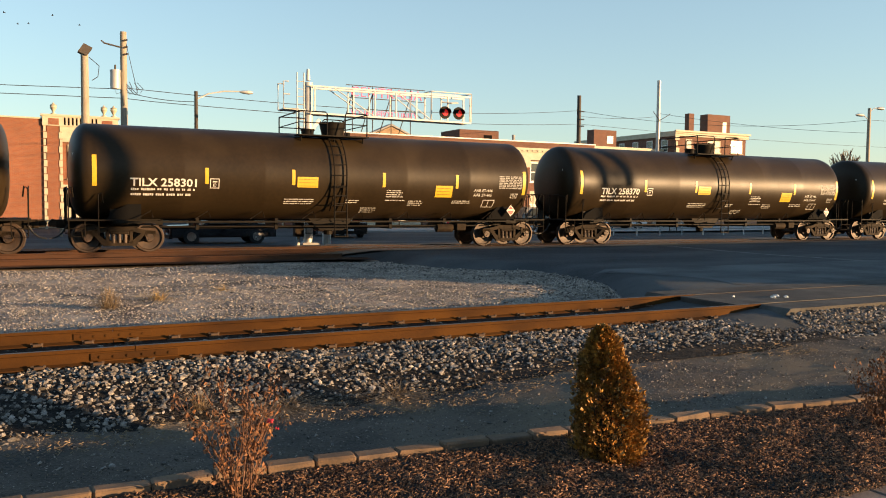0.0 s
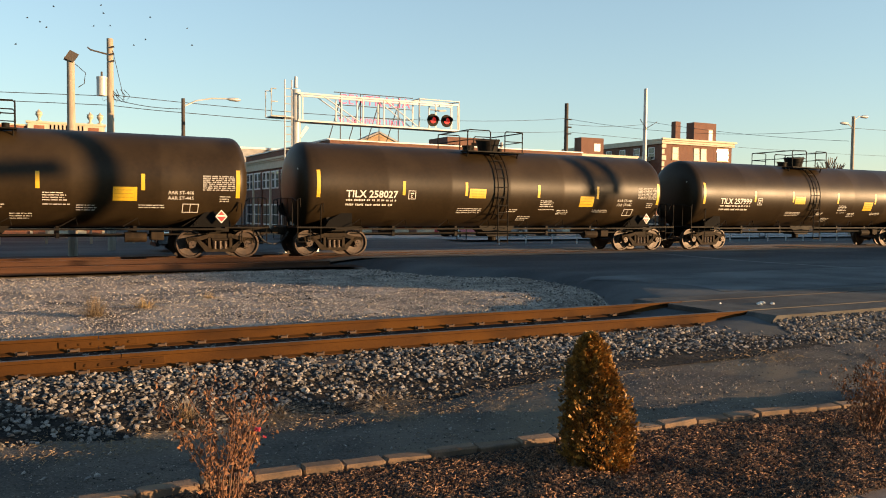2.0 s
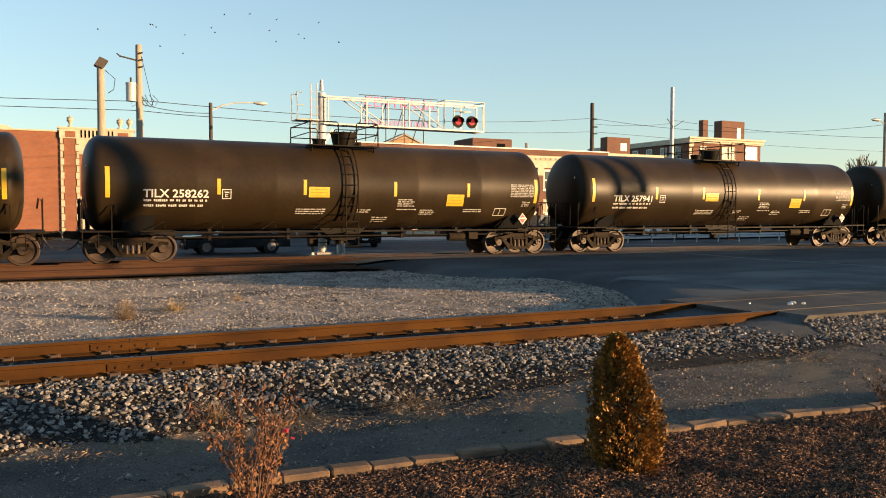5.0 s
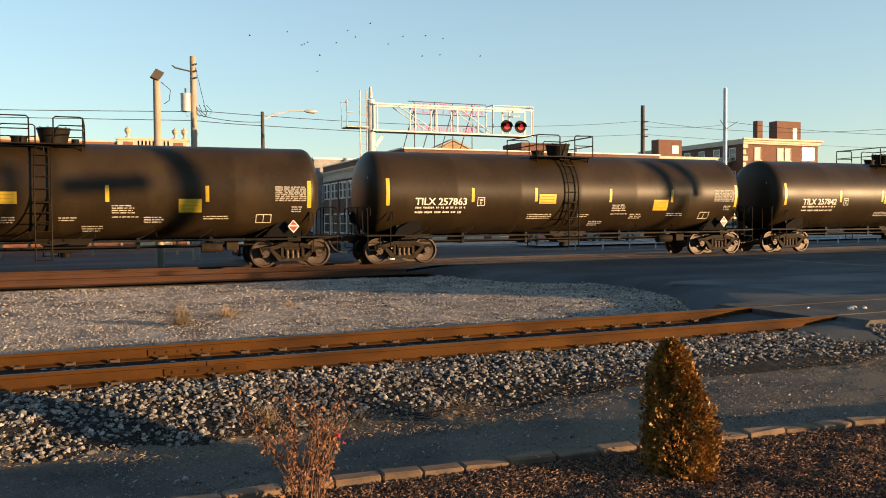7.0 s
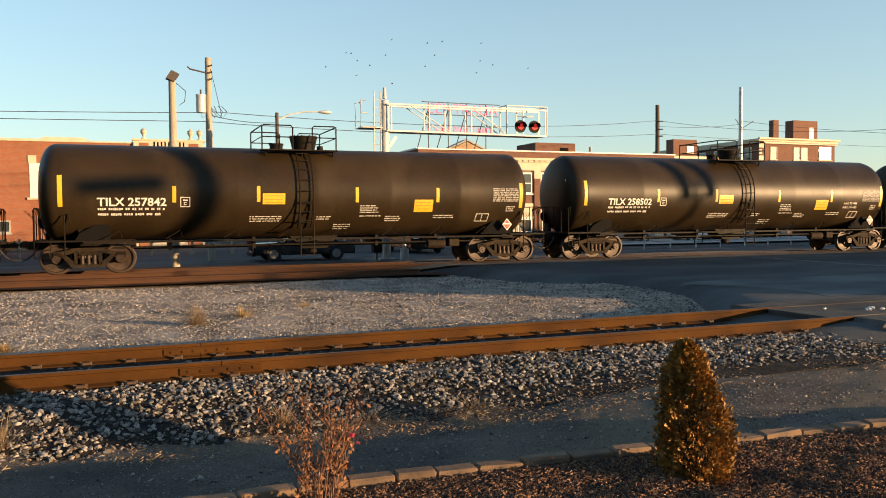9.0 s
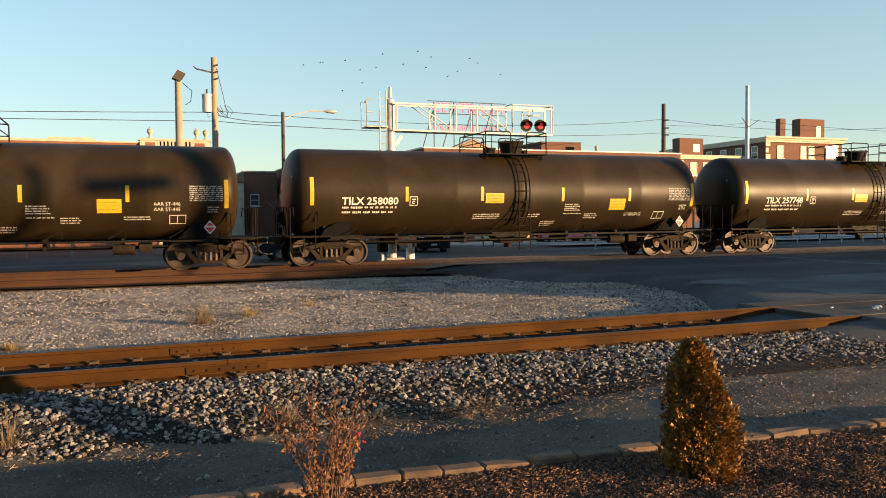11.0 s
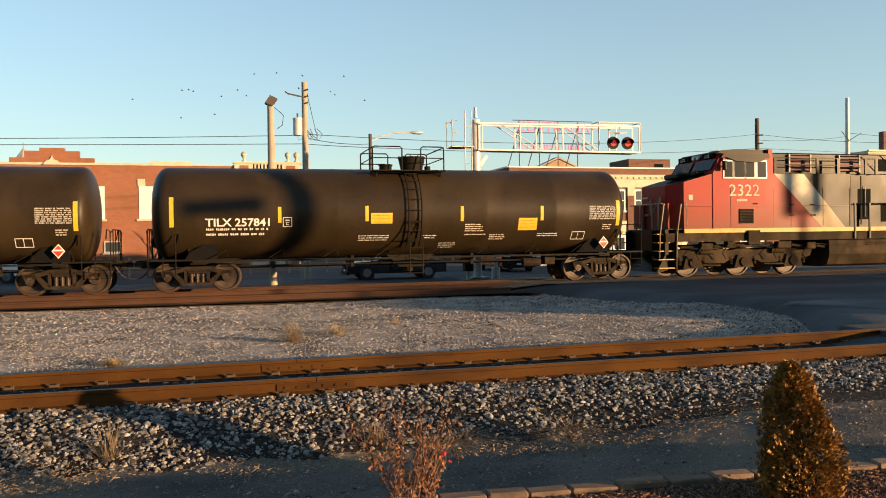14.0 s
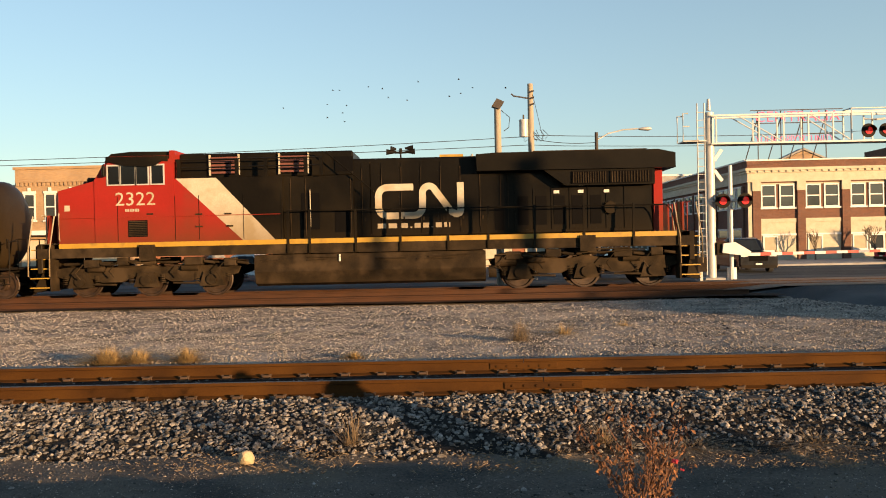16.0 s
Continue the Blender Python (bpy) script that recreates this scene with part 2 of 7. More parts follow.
def path(bm, pts, r, n=6):
    """One bent tube through the points."""
    pts = [Vector(p) for p in pts]
    rings = []
    for i, p in enumerate(pts):
        d = (pts[min(i + 1, len(pts) - 1)] - pts[max(i - 1, 0)]).normalized()
        side = d.cross(Vector((0.31, 0.17, 0.93)) if abs(d.z) < 0.9 else Vector((0.95, 0.29, 0.1))).normalized()
        up = d.cross(side)
        rings.append([bm.verts.new(p + (side * math.cos(k * math.tau / n) + up * math.sin(k * math.tau / n)) * r) for k in range(n)])
    for a, b in zip(rings, rings[1:]):
        # pair each vertex with the nearest of the next ring, so that the tube never twists
        o = min(range(n), key=lambda q: (a[0].co - b[q].co).length)
        for k in range(n):
            bm.faces.new((a[k], a[(k + 1) % n], b[(k + 1 + o) % n], b[(k + o) % n]))
    bm.faces.new(rings[0])
    bm.faces.new(rings[-1][::-1])
    return bm


def prism(bm, outline, y0, y1):
    """A plate with an outline in x and z, from y0 to y1."""
    f = [bm.verts.new((x, y0, z)) for x, z in outline]
    g = [bm.verts.new((x, y1, z)) for x, z in outline]
    bm.faces.new(f)
    bm.faces.new(g[::-1])
    for i in range(len(f)):
        j = (i + 1) % len(f)
        bm.faces.new((f[j], f[i], g[i], g[j]))
    bmesh.ops.recalc_face_normals(bm, faces=bm.faces)
    return bm


def lathe(bm, profile, n=24, axis="X"):
    """profile: (along, radius) pairs, turned round the axis."""
    rings = []
    for a, r in profile:
        ring = []
        for i in range(n):
            c, s = math.cos(i * math.tau / n), math.sin(i * math.tau / n)
            p = {"X": (a, r * c, r * s), "Y": (r * c, a, r * s), "Z": (r * c, r * s, a)}[axis]
            ring.append(bm.verts.new(p))
        rings.append(ring)
    for p, q in zip(rings, rings[1:]):
        for i in range(n):
            bm.faces.new((p[i], p[(i + 1) % n], q[(i + 1) % n], q[i]))
    for ring in (rings[0], rings[-1]):
        bm.faces.new(ring)
    bmesh.ops.recalc_face_normals(bm, faces=bm.faces)
    return bm


def link(name, bm, material, smooth=False):
    me = bpy.data.meshes.new(name)
    bm.to_mesh(me)
    bm.free()
    me.materials.append(material)
    if smooth:
        for p in me.polygons:
            p.use_smooth = True
        me.set_sharp_from_angle(angle=radians(35))
    return new(name, me)


def part(name, bm, material, parent, label="", smooth=False):
    ob = link(name, bm, material, smooth)
    ob.parent = parent
    return tagged(ob, label)


def again(ob, parent, m):
    """The same piece once more, on the same mesh."""
    o = ob.copy()
    scene.collection.objects.link(o)
    o.parent = parent
    o.matrix_basis = m
    return o


def thing(name, label, category, m=None, group="", kind=""):
    ob = new(name)
    ob.matrix_basis = m or Matrix()
    return tagged(ob, label, category, group, kind)


def B():
    return bmesh.new()


def letters(body, size, deep=0.0, thin=0.0):
    """The built-in font's letters as flat faces, x to the right and y up, from the origin."""
    cu = bpy.data.curves.new("letters", "FONT")
    cu.body, cu.size, cu.resolution_u, cu.extrude, cu.offset = body, size, 2, deep, -thin
    ob = bpy.data.objects.new("letters", cu)
    me = bpy.data.meshes.new_from_object(ob)
    bm = bmesh.new()
    bm.from_mesh(me)
    bpy.data.objects.remove(ob)
    bpy.data.curves.remove(cu)
    bpy.data.meshes.remove(me)
    return bm


# ---- ground and tracks (z = 0 is the top of the rails) ----
rnd = random.Random(7)


def gravel_end(y):
    """Where the yard's gravel meets the street: it bulges out between the two tracks."""
    return float(np.interp(y, [11.5, 13.0, 14.9, 17.3, 19.4, 20.3, 21.0, 23.0, 25.5], [10.0, 10.9, 12.0, 13.1, 12.8, 11.6, 10.7, 10.6, 10.6]))


def sheet(name, x0, x1, y0, y1, nx, ny, height, material, label, category, jag=0.0, kind="structure", end=None):
    bm = B()
    vs = []
    for j in range(ny + 1):
        for i in range(nx + 1):
            y = y0 + (y1 - y0) * j / ny
            x = x0 + ((end(y) if end else x1) - x0) * i / nx
            if jag and i == nx:
                x += jag * noise.noise((3.1, y * 0.5, 0)) + jag * 0.4 * noise.noise((1.7, y * 2.3, 0))
            vs.append(bm.verts.new((x, y, height(x, y))))
    for j in range(ny):
        for i in range(nx):
            a = j * (nx + 1) + i
            bm.faces.new((vs[a], vs[a + 1], vs[a + nx + 2], vs[a + nx + 1]))
    ob = link(name, bm, material, True)
    return tagged(ob, label, category, kind=kind)


def wave(x, y, s, h):
    return h * noise.noise((x * s, y * s, 0.3))


ground = sheet("ground", -900, 900, -900, 1500, 60, 80, lambda x, y: -0.62, SOIL, "flat grey-brown town ground under the whole place", "ground")


def dip(x, y):
    """The path lies lower than the planting bed, up to a ramp beside the street; works on arrays."""
    return -0.15 * np.interp(x, [-6.0, -2.0, -0.8, 3.8, 5.6], [0.35, 0.55, 1.0, 1.0, 0.0]) * np.interp(y, [7.7, 8.7], [1.0, 0.0])


def near_h(x, y):
    return -0.34 + float(dip(x, y)) + wave(x, y, 0.7, 0.03) + wave(x, y, 3, 0.014) + wave(x, y, 8, 0.008)


def ballast_h(x, y):
    """Shoulders of the siding: level round the rails, falling off to both sides."""
    d = abs(y - 10.23)
    z = -0.19 if d < 1.0 else -0.19 - min(1, (d - 1.0) / 1.7) * 0.17
    return max(z, -0.36) + wave(x, y, 2.2, 0.025) + wave(x, y, 9, 0.012) + float(dip(x, y)) - (0.02 if y < 7.7 else 0)


def yard_h(x, y):
    return -0.27 + wave(x, y, 0.35, 0.05) + wave(x, y, 2.5, 0.02) - max(0, (y - 23.0)) * 0.01 + max(0, 12.9 - y) * -0.06


def road_h(x, y):
    """The street: flush with both tracks, sagging a little between them."""
    t = 0.035 + 0.07 * math.sin(max(0, min(1, (y - 11.2) / 13.2)) * math.pi)
    if y > 29:
        t = min(0.24, 0.035 + (y - 29) * 0.03)
    if y < 8.9:
        t = 0.016 + (8.9 - y) * 0.40
    left = max(0, gravel_end(y) + 0.5 - x) * 0.32 if 12.0 < y < 25.3 else max(0, 11.0 - x) * 0.10
    return -min(0.40, t + left) + wave(x, y, 0.25, 0.02)


sheet("path", -30, 40, 5.45, 8.2, 420, 60, near_h, DIRT, "compacted grey dirt path along the siding, partly shaded", "path")
sheet("siding_ballast", -30, 10.7, 7.7, 12.9, 200, 44, ballast_h, BALLAST_SOIL, "ballast bed of the rusty siding, darkened for the shade between stones", "ballast", 0.15)
sheet("gravel_yard", -60, 14, 12.3, 26.0, 220, 60, yard_h, GRAVEL, "pale trampled gravel between the two tracks", "gravel", 0.5, end=lambda y: gravel_end(y) + 0.6)
sheet("road", 9.0, 120, 8.2, 62, 160, 110, road_h, ASPHALT, "dark blue-grey asphalt street crossing the tracks", "road")
sheet("main_roadbed", -120, 10.0, 24.2, 33.5, 120, 14, lambda x, y: -0.20 + wave(x, y, 0.6, 0.03), ROADBED, "rusty brown roadbed of the main line", "roadbed")
sheet("crossing_surface", 8.4, 120, 25.6, 30.2, 110, 10, lambda x, y: -0.022 + wave(x, y, 0.5, 0.012) - max(0, 10.4 - x) * 0.1, CROSSING, "worn brown dirt and planks over the main line crossing", "crossing")
sheet("far_street", -150, 9.6, 33.4, 66, 80, 30, lambda x, y: -0.26 + wave(x, y, 0.2, 0.03), ASPHALT, "shaded asphalt street and parking behind the main line", "road")


def street_strip(name, middle, half, y0, y1, material, label, category):
    """A thin layer on the street that follows its camber."""
    bm = B()
    n = int((y1 - y0) / 0.25)
    rows = []
    for j in range(n + 1):
        y = y0 + (y1 - y0) * j / n
        w = half + 0.07 * noise.noise((y * 1.7, 2.0, 0)) * min(1, half * 4)
        rows.append([bm.verts.new((x, y, road_h(x, y) + 0.007)) for x in np.linspace(middle(y) - w, middle(y) + w, 2 + int(half * 3))])
    for a, b in zip(rows, rows[1:]):
        for i in range(len(a) - 1):
            bm.faces.new((a[i], a[i + 1], b[i + 1], b[i]))
    return tagged(link(name, bm, material, True), label, category, kind="structure")


street_strip("stop_line", lambda y: 24.9 - 0.115 * (y - 8), 0.16, 12.5, 25.2, mat("worn_line", (0.20, 0.20, 0.19), 0.9, color2=(0.06, 0.062, 0.062), scale=2.2, grain=30, mix=0.6, spec=0.2), "worn pale line across the street", "road marking")
# paler layer over the street between y 12.3 and 17.1
street_strip("road_patch", lambda y: 27.0 + 0.5 * math.sin(y), 13.6, 12.3, 17.1, mat("pale_asphalt", (0.0975, 0.1053, 0.1053), 0.92, color2=(0.0546, 0.0598, 0.0611), scale=0.8, grain=45, bump=1.0, bump_dist=0.02, spec=0.2, stain=(0.1235, 0.13, 0.1274), stain_scale=0.4), "paler strip of the street beside the siding", "road")


def rail_profile(y, top=0.0):
    return [(y - 0.074, top - 0.185), (y + 0.074, top - 0.185), (y + 0.074, top - 0.172), (y + 0.012, top - 0.150), (y + 0.009, top - 0.045),
            (y + 0.036, top - 0.036), (y + 0.036, top - 0.008), (y + 0.030, top), (y - 0.030, top), (y - 0.036, top - 0.008), (y - 0.036, top - 0.036),
            (y - 0.009, top - 0.045), (y - 0.012, top - 0.150), (y - 0.074, top - 0.172)]


def rail(name, y, x0, x1, parent, label, face=RUST, head=RAILTOP, dz=0.0):
    bm = B()
    prof = rail_profile(0, 0)
    ends = [[bm.verts.new((x, p[0], p[1])) for p in prof] for x in (x0, x1)]
    n = len(prof)
    for i in range(n):
        f = bm.faces.new((ends[0][i], ends[0][(i + 1) % n], ends[1][(i + 1) % n], ends[1][i]))
        f.material_index = 1 if i == 7 else 0
    bm.faces.new(ends[0])
    bm.faces.new(ends[1][::-1])
    bmesh.ops.recalc_face_normals(bm, faces=bm.faces)
    ob = part(name, bm, face, parent, label)
    ob.data.materials.append(head)
    ob.location = (0, y, dz)
    return ob


# the rusty siding in front: two rails in lengths, joint bars with bolts, timber ties, spikes
siding = thing("siding_track", "rusty jointed siding track on ballast with weathered timber ties", "track", kind="structure")
JOINT = {9.48: 1.03, 10.97: 0.93}
for y, xj in JOINT.items():
    for a, b in ((-30, xj - 11.9), (xj - 11.894, xj - 0.004), (xj + 0.004, 10.75)):
        rail("rail", y, a, b, siding, "heavily rusted rail with a worn grey head")
    bm = B()
    for side in (-1, 1):
        box(bm, xj - 0.46, xj + 0.46, y + side * 0.012, y + side * 0.026, -0.135, -0.058, 0.006)
        for k in (-0.36, -0.22, -0.08, 0.08, 0.22, 0.36):
            rod(bm, (xj + k, y + side * 0.02, -0.098), (xj + k, y + side * 0.040, -0.098), 0.015, 6)
    part("joint_bar", bm, RUST, siding, "rusty joint bar with bolts")
    rail("rail", y, 10.755, 40.0, siding, "dark rail sunk flush in the street", face=RUST_DARK, dz=-0.018, head=RUST_DARK)
bm = B()
box(bm, -0.11, 0.11, -1.28, 1.28, -0.17, 0, 0.012)
tie0 = part("tie", bm, TIE, siding)
bm = B()
for y in (-0.745, 0.745):
    box(bm, -0.10, 0.10, y - 0.17, y + 0.17, 0, 0.018)
    for s in (-1, 1):
        for dx in (-0.06, 0.055):
            rod(bm, (dx, y + s * 0.095, 0.01), (dx, y + s * 0.088, 0.06), 0.011, 5)
            box(bm, dx - 0.014, dx + 0.014, y + s * 0.088 - 0.018, y + s * 0.088 + 0.018, 0.055, 0.07)
        box(bm, -0.055, 0.05, y + s * 0.11 - 0.03, y + s * 0.11 + 0.03, 0.03, 0.062, 0.01)
plate0 = part("tie_plate", bm, mat("plate_rust", (0.07, 0.04, 0.022), 0.85, scale=8, bump=0.2), siding)
first = True
for k in range(76):
    x = -29.6 + k * 0.53 + rnd.uniform(-0.03, 0.03)
    if x > 10.4:
        break
    m = pose(x, 10.225, -0.203 + rnd.uniform(-0.01, 0.004), 0, 0, rnd.uniform(-1.2, 1.2))
    m2 = pose(x, 10.225, -0.203)
    if first:
        tie0.matrix_basis, plate0.matrix_basis, first = m, m2, False
    else:
        again(tie0, siding, m)
        again(plate0, siding, m2)

# the main line
main = thing("main_track", "main line track with polished rails in a brown roadbed", "track", kind="structure")
for y in (27.04, 28.545):
    rail("rail", y, -130, 130, main, "main line rail with a polished head", face=RUST_DARK)
rail("rail", 24.75, -60, 9.0, main, "dark rusty spare rail beside the main line", face=RUST_DARK, dz=-0.03)
tie_m = again(tie0, main, pose(0, 27.79, -0.20))
for k in range(-60, 18):
    again(tie_m, main, pose(k * 0.54 + 0.2, 27.79, -0.195))

# crossing panels where the siding meets the street
panel = thing("crossing_panel", "worn concrete and timber panels between the siding rails at the street", "panel", kind="structure")
bm = B()
prism(bm, [(10.35, -0.012), (40, -0.012), (40, -0.2), (10.55, -0.2)], 9.57, 10.89)
part("slab", bm, mat("slab_concrete", (0.095, 0.088, 0.078), 0.92, color2=(0.05, 0.047, 0.042), scale=2, grain=40, bump=0.8, stain=(0.045, 0.04, 0.036), spec=0.2), panel)
bm = B()
prism(bm, [(10.75, -0.012), (40, -0.012), (40, -0.2), (10.45, -0.24)], 8.85, 9.43)
part("apron", bm, MATS["slab_concrete"], panel)
bm = B()
prism(bm, [(10.3, -0.012), (40, -0.012), (40, -0.2), (10.1, -0.22)], 11.02, 11.7)
part("apron", bm, MATS["slab_concrete"], panel)
bm = B()
box(bm, 10.33, 10.43, 9.6, 10.86, -0.16, -0.02, 0.01)
part("edge_timber", bm, TIE, panel)


# ---- loose stone, as one joined mesh each ----
ICO = bmesh.new()
bmesh.ops.create_icosphere(ICO, subdivisions=1, radius=1)
ICO_V = np.array([v.co[:] for v in ICO.verts])
ICO_F = np.array([[v.index for v in f.verts] for f in ICO.faces])
ICO.free()
OCT_V = np.array([(1, 0, 0), (0, 1, 0), (-1, 0, 0), (0, -1, 0), (0, 0, 1), (0, 0, -1)], float)
OCT_F = np.array([(k, (k + 1) % 4, 4) for k in range(4)] + [((k + 1) % 4, k, 5) for k in range(4)])


def scatter(name, spots, material, label, category, flat=0.7, seed=3, rough=0.52, small=False):
    """spots: rows of x, y, z, size."""
    g = np.random.default_rng(seed)
    spots = np.asarray(spots)
    n = len(spots)
    SV, SF = (OCT_V, OCT_F) if small else (ICO_V, ICO_F)
    jit = 1 + g.uniform(-rough, rough, (n, len(SV), 1))
    v = SV[None] * jit * (np.stack([g.uniform(0.7, 1.35, n), g.uniform(0.6, 1.0, n), g.uniform(0.45, flat + 0.2, n)], -1) * spots[:, 3:4])[:, None]
    a, b = g.uniform(0, math.tau, n), g.normal(0, 0.35, n)
    ca, sa, cb, sb = np.cos(a)[:, None], np.sin(a)[:, None], np.cos(b)[:, None], np.sin(b)[:, None]
    y1, z1 = v[..., 1] * cb - v[..., 2] * sb, v[..., 1] * sb + v[..., 2] * cb
    v = np.stack([v[..., 0] * ca - y1 * sa, v[..., 0] * sa + y1 * ca, z1], -1) + spots[:, None, :3]
    f = (SF[None] + (np.arange(n) * len(SV))[:, None, None]).reshape(-1, 3)
    me = bpy.data.meshes.new(name)
    me.from_pydata(v.reshape(-1, 3).tolist(), [], f.tolist())
    me.materials.append(material)
    return tagged(new(name, me), label, category, kind="stuff")


g = np.random.default_rng(11)


def spots(n, x0, x1, y0, y1, h, s0, s1, keep=None):
    out = []
    xs, ys, ss = g.uniform(x0, x1, n), g.uniform(y0, y1, n), s0 + (s1 - s0) * g.beta(1.6, 3.5, n)
    for x, y, s in zip(xs, ys, ss):
        if keep and not keep(x, y):
            continue
        out.append((x, y, h(x, y) + s * 0.15, s))
    return out


def near_edge(x):
    return 7.30 + 0.65 * max(0, min(1, (x - 1.0) / 2.5)) + 0.35 * noise.noise((x * 0.35, 1.3, 0)) + 0.15 * noise.noise((x * 1.4, 5.3, 0))


scatter("ballast", spots(34000, -15, 10.9, 6.9, 9.40, ballast_h, 0.010, 0.046, lambda x, y: y > near_edge(x) and (y > near_edge(x) + 0.6 or g.random() < 0.15 + 1.2 * (y - near_edge(x)))), BALLAST,
        "loose grey and white crushed stone beside the siding", "ballast")
scatter("ballast", spots(14000, -16, 10.6, 11.05, 12.75, ballast_h, 0.015, 0.048, lambda x, y: y < 12.1 or g.random() < 0.5), BALLAST, "loose grey crushed stone behind the siding", "ballast", seed=5)
scatter("ballast", spots(3500, -14, 10.0, 9.56, 10.9, lambda x, y: -0.215, 0.02, 0.05), BALLAST, "crushed stone between the siding rails", "ballast", seed=6)
scatter("ballast", spots(2600, 10.6, 17, 7.9, 8.8, lambda x, y: max(road_h(x, y), near_h(x, y)), 0.012, 0.045), BALLAST, "crushed stone spilled along the edge of the street", "ballast", seed=15)
GSTONE = mat("gravel_stone", (0.40, 0.355, 0.31), 0.9, spec=0.2, color2=(0.133, 0.1085, 0.0875), scale=20, spread=0.55)
scatter("gravel", spots(70000, -14, 12.5, 12.4, 17.5, yard_h, 0.006, 0.027, lambda x, y: x < gravel_end(y) + 0.25 * noise.noise((x, y, 2))), GSTONE, "pale loose gravel of the yard", "gravel", seed=8, small=True)
scatter("gravel", spots(32000, -18, 14.5, 17.5, 24.4, yard_h, 0.009, 0.036, lambda x, y: x < gravel_end(y) + 0.4 * noise.noise((x, y, 2))), GSTONE, "pale loose gravel beside the main line", "gravel", seed=18, small=True)
scatter("ballast", spots(9000, 3, 14.5, 12.6, 24.2, yard_h, 0.014, 0.05, lambda x, y: x < gravel_end(y) + 0.4 * noise.noise((x, y, 2)) and g.random() < 0.1 + (0.9 * max(0, min(1, (x - gravel_end(y) + 3.8) / 3.4)))), BALLAST,
        "darker coarse stone along the edge of the street", "ballast", seed=28)
scatter("gravel", spots(46000, -10, 14, 5.5, 8.4, near_h, 0.003, 0.015, lambda x, y: noise.noise((x * 0.9, y * 1.6, 4)) > -0.35 + g.uniform(-0.3, 0.3)), mat("path_stone", (0.27, 0.225, 0.185), 0.9, spec=0.2, color2=(0.06, 0.05, 0.043), scale=20, spread=0.65), "scattered small stones on the dirt path", "gravel", seed=9, small=True)
scatter("gravel", spots(420, -9, 12, 5.6, 8.0, near_h, 0.012, 0.034), BALLAST, "single larger stones strewn over the path", "gravel", seed=29)


# ---- the train ----
R_TANK, Z_TANK = 1.50, 2.50
CAR_PITCH = 17.9


def on_tank(bm, dx, z, lift=0.006):
    """Lay flat faces (x to the right, y up) on the tank's near side, their origin dx along and z up."""
    for e in range(2):
        long = [ed for ed in bm.edges if abs(ed.verts[0].co.y - ed.verts[1].co.y) > 0.16]
        if long:
            bmesh.ops.subdivide_edges(bm, edges=long, cuts=3, use_grid_fill=True)
    for v in bm.verts:
        zz = z + v.co.y
        v.co = (dx + v.co.x, -math.sqrt(max(0.01, (R_TANK + lift) ** 2 - (zz - Z_TANK) ** 2)), zz)
    return bm


def quad(bm, x0, x1, y0, y1):
    bm.faces.new([bm.verts.new(p) for p in ((x0, y0, 0), (x1, y0, 0), (x1, y1, 0), (x0, y1, 0))])
    return bm


def lines(bm, rows, w, h, gap, ragged, seed):
    """Small stencilled lines that cannot be read: short bars grouped as words."""
    r = random.Random(seed)
    for k in range(rows):
        x, end = 0.0, w * (1 - ragged * r.random())
        while x < end:
            for _ in range(r.randint(2, 7)):
                d = h * r.uniform(0.45, 0.75)
                if x + d > end:
                    break
                quad(bm, x, x + d, -k * gap - h * r.uniform(0.85, 1.0), -k * gap - h * r.uniform(0, 0.12))
                x += d + h * 0.22
            x += h * 0.8
    return bm


WHEELS = {}


def wheelset(parent, x, r=0.457, gauge=0.745):
    if r in WHEELS:
        return again(WHEELS[r], parent, pose(x, 0, r))
    bm = B()
    for s in (-1, 1):
        prof = [(s * 0.60, 0.10), (s * 0.60, r - 0.10), (s * 0.665, r - 0.06), (s * 0.665, r + 0.028), (s * 0.695, r + 0.026), (s * 0.71, r), (s * 0.80, r - 0.006), (s * 0.80, r - 0.06),
                (s * 0.745, r - 0.08), (s * 0.725, 0.17), (s * 0.80, 0.14), (s * 0.80, 0.07)]
        lathe(bm, prof, 36, "Y")
    rod(bm, (0, -0.98, 0), (0, 0.98, 0), 0.075, 14)
    for s in (-1, 1):
        rod(bm, (0, s * 0.90, 0), (0, s * 1.07, 0), 0.115, 14)
        for k in range(3):
            a = k * math.tau / 3
            rod(bm, (0.055 * math.cos(a), s * 1.06, 0.055 * math.sin(a)), (0.055 * math.cos(a), s * 1.095, 0.055 * math.sin(a)), 0.02, 6)
    ob = part("wheelset", bm, WHEEL, parent, "rusty steel wheels on one axle", True)
    ob.location = (x, 0, r)
    WHEELS[r] = ob
    return ob


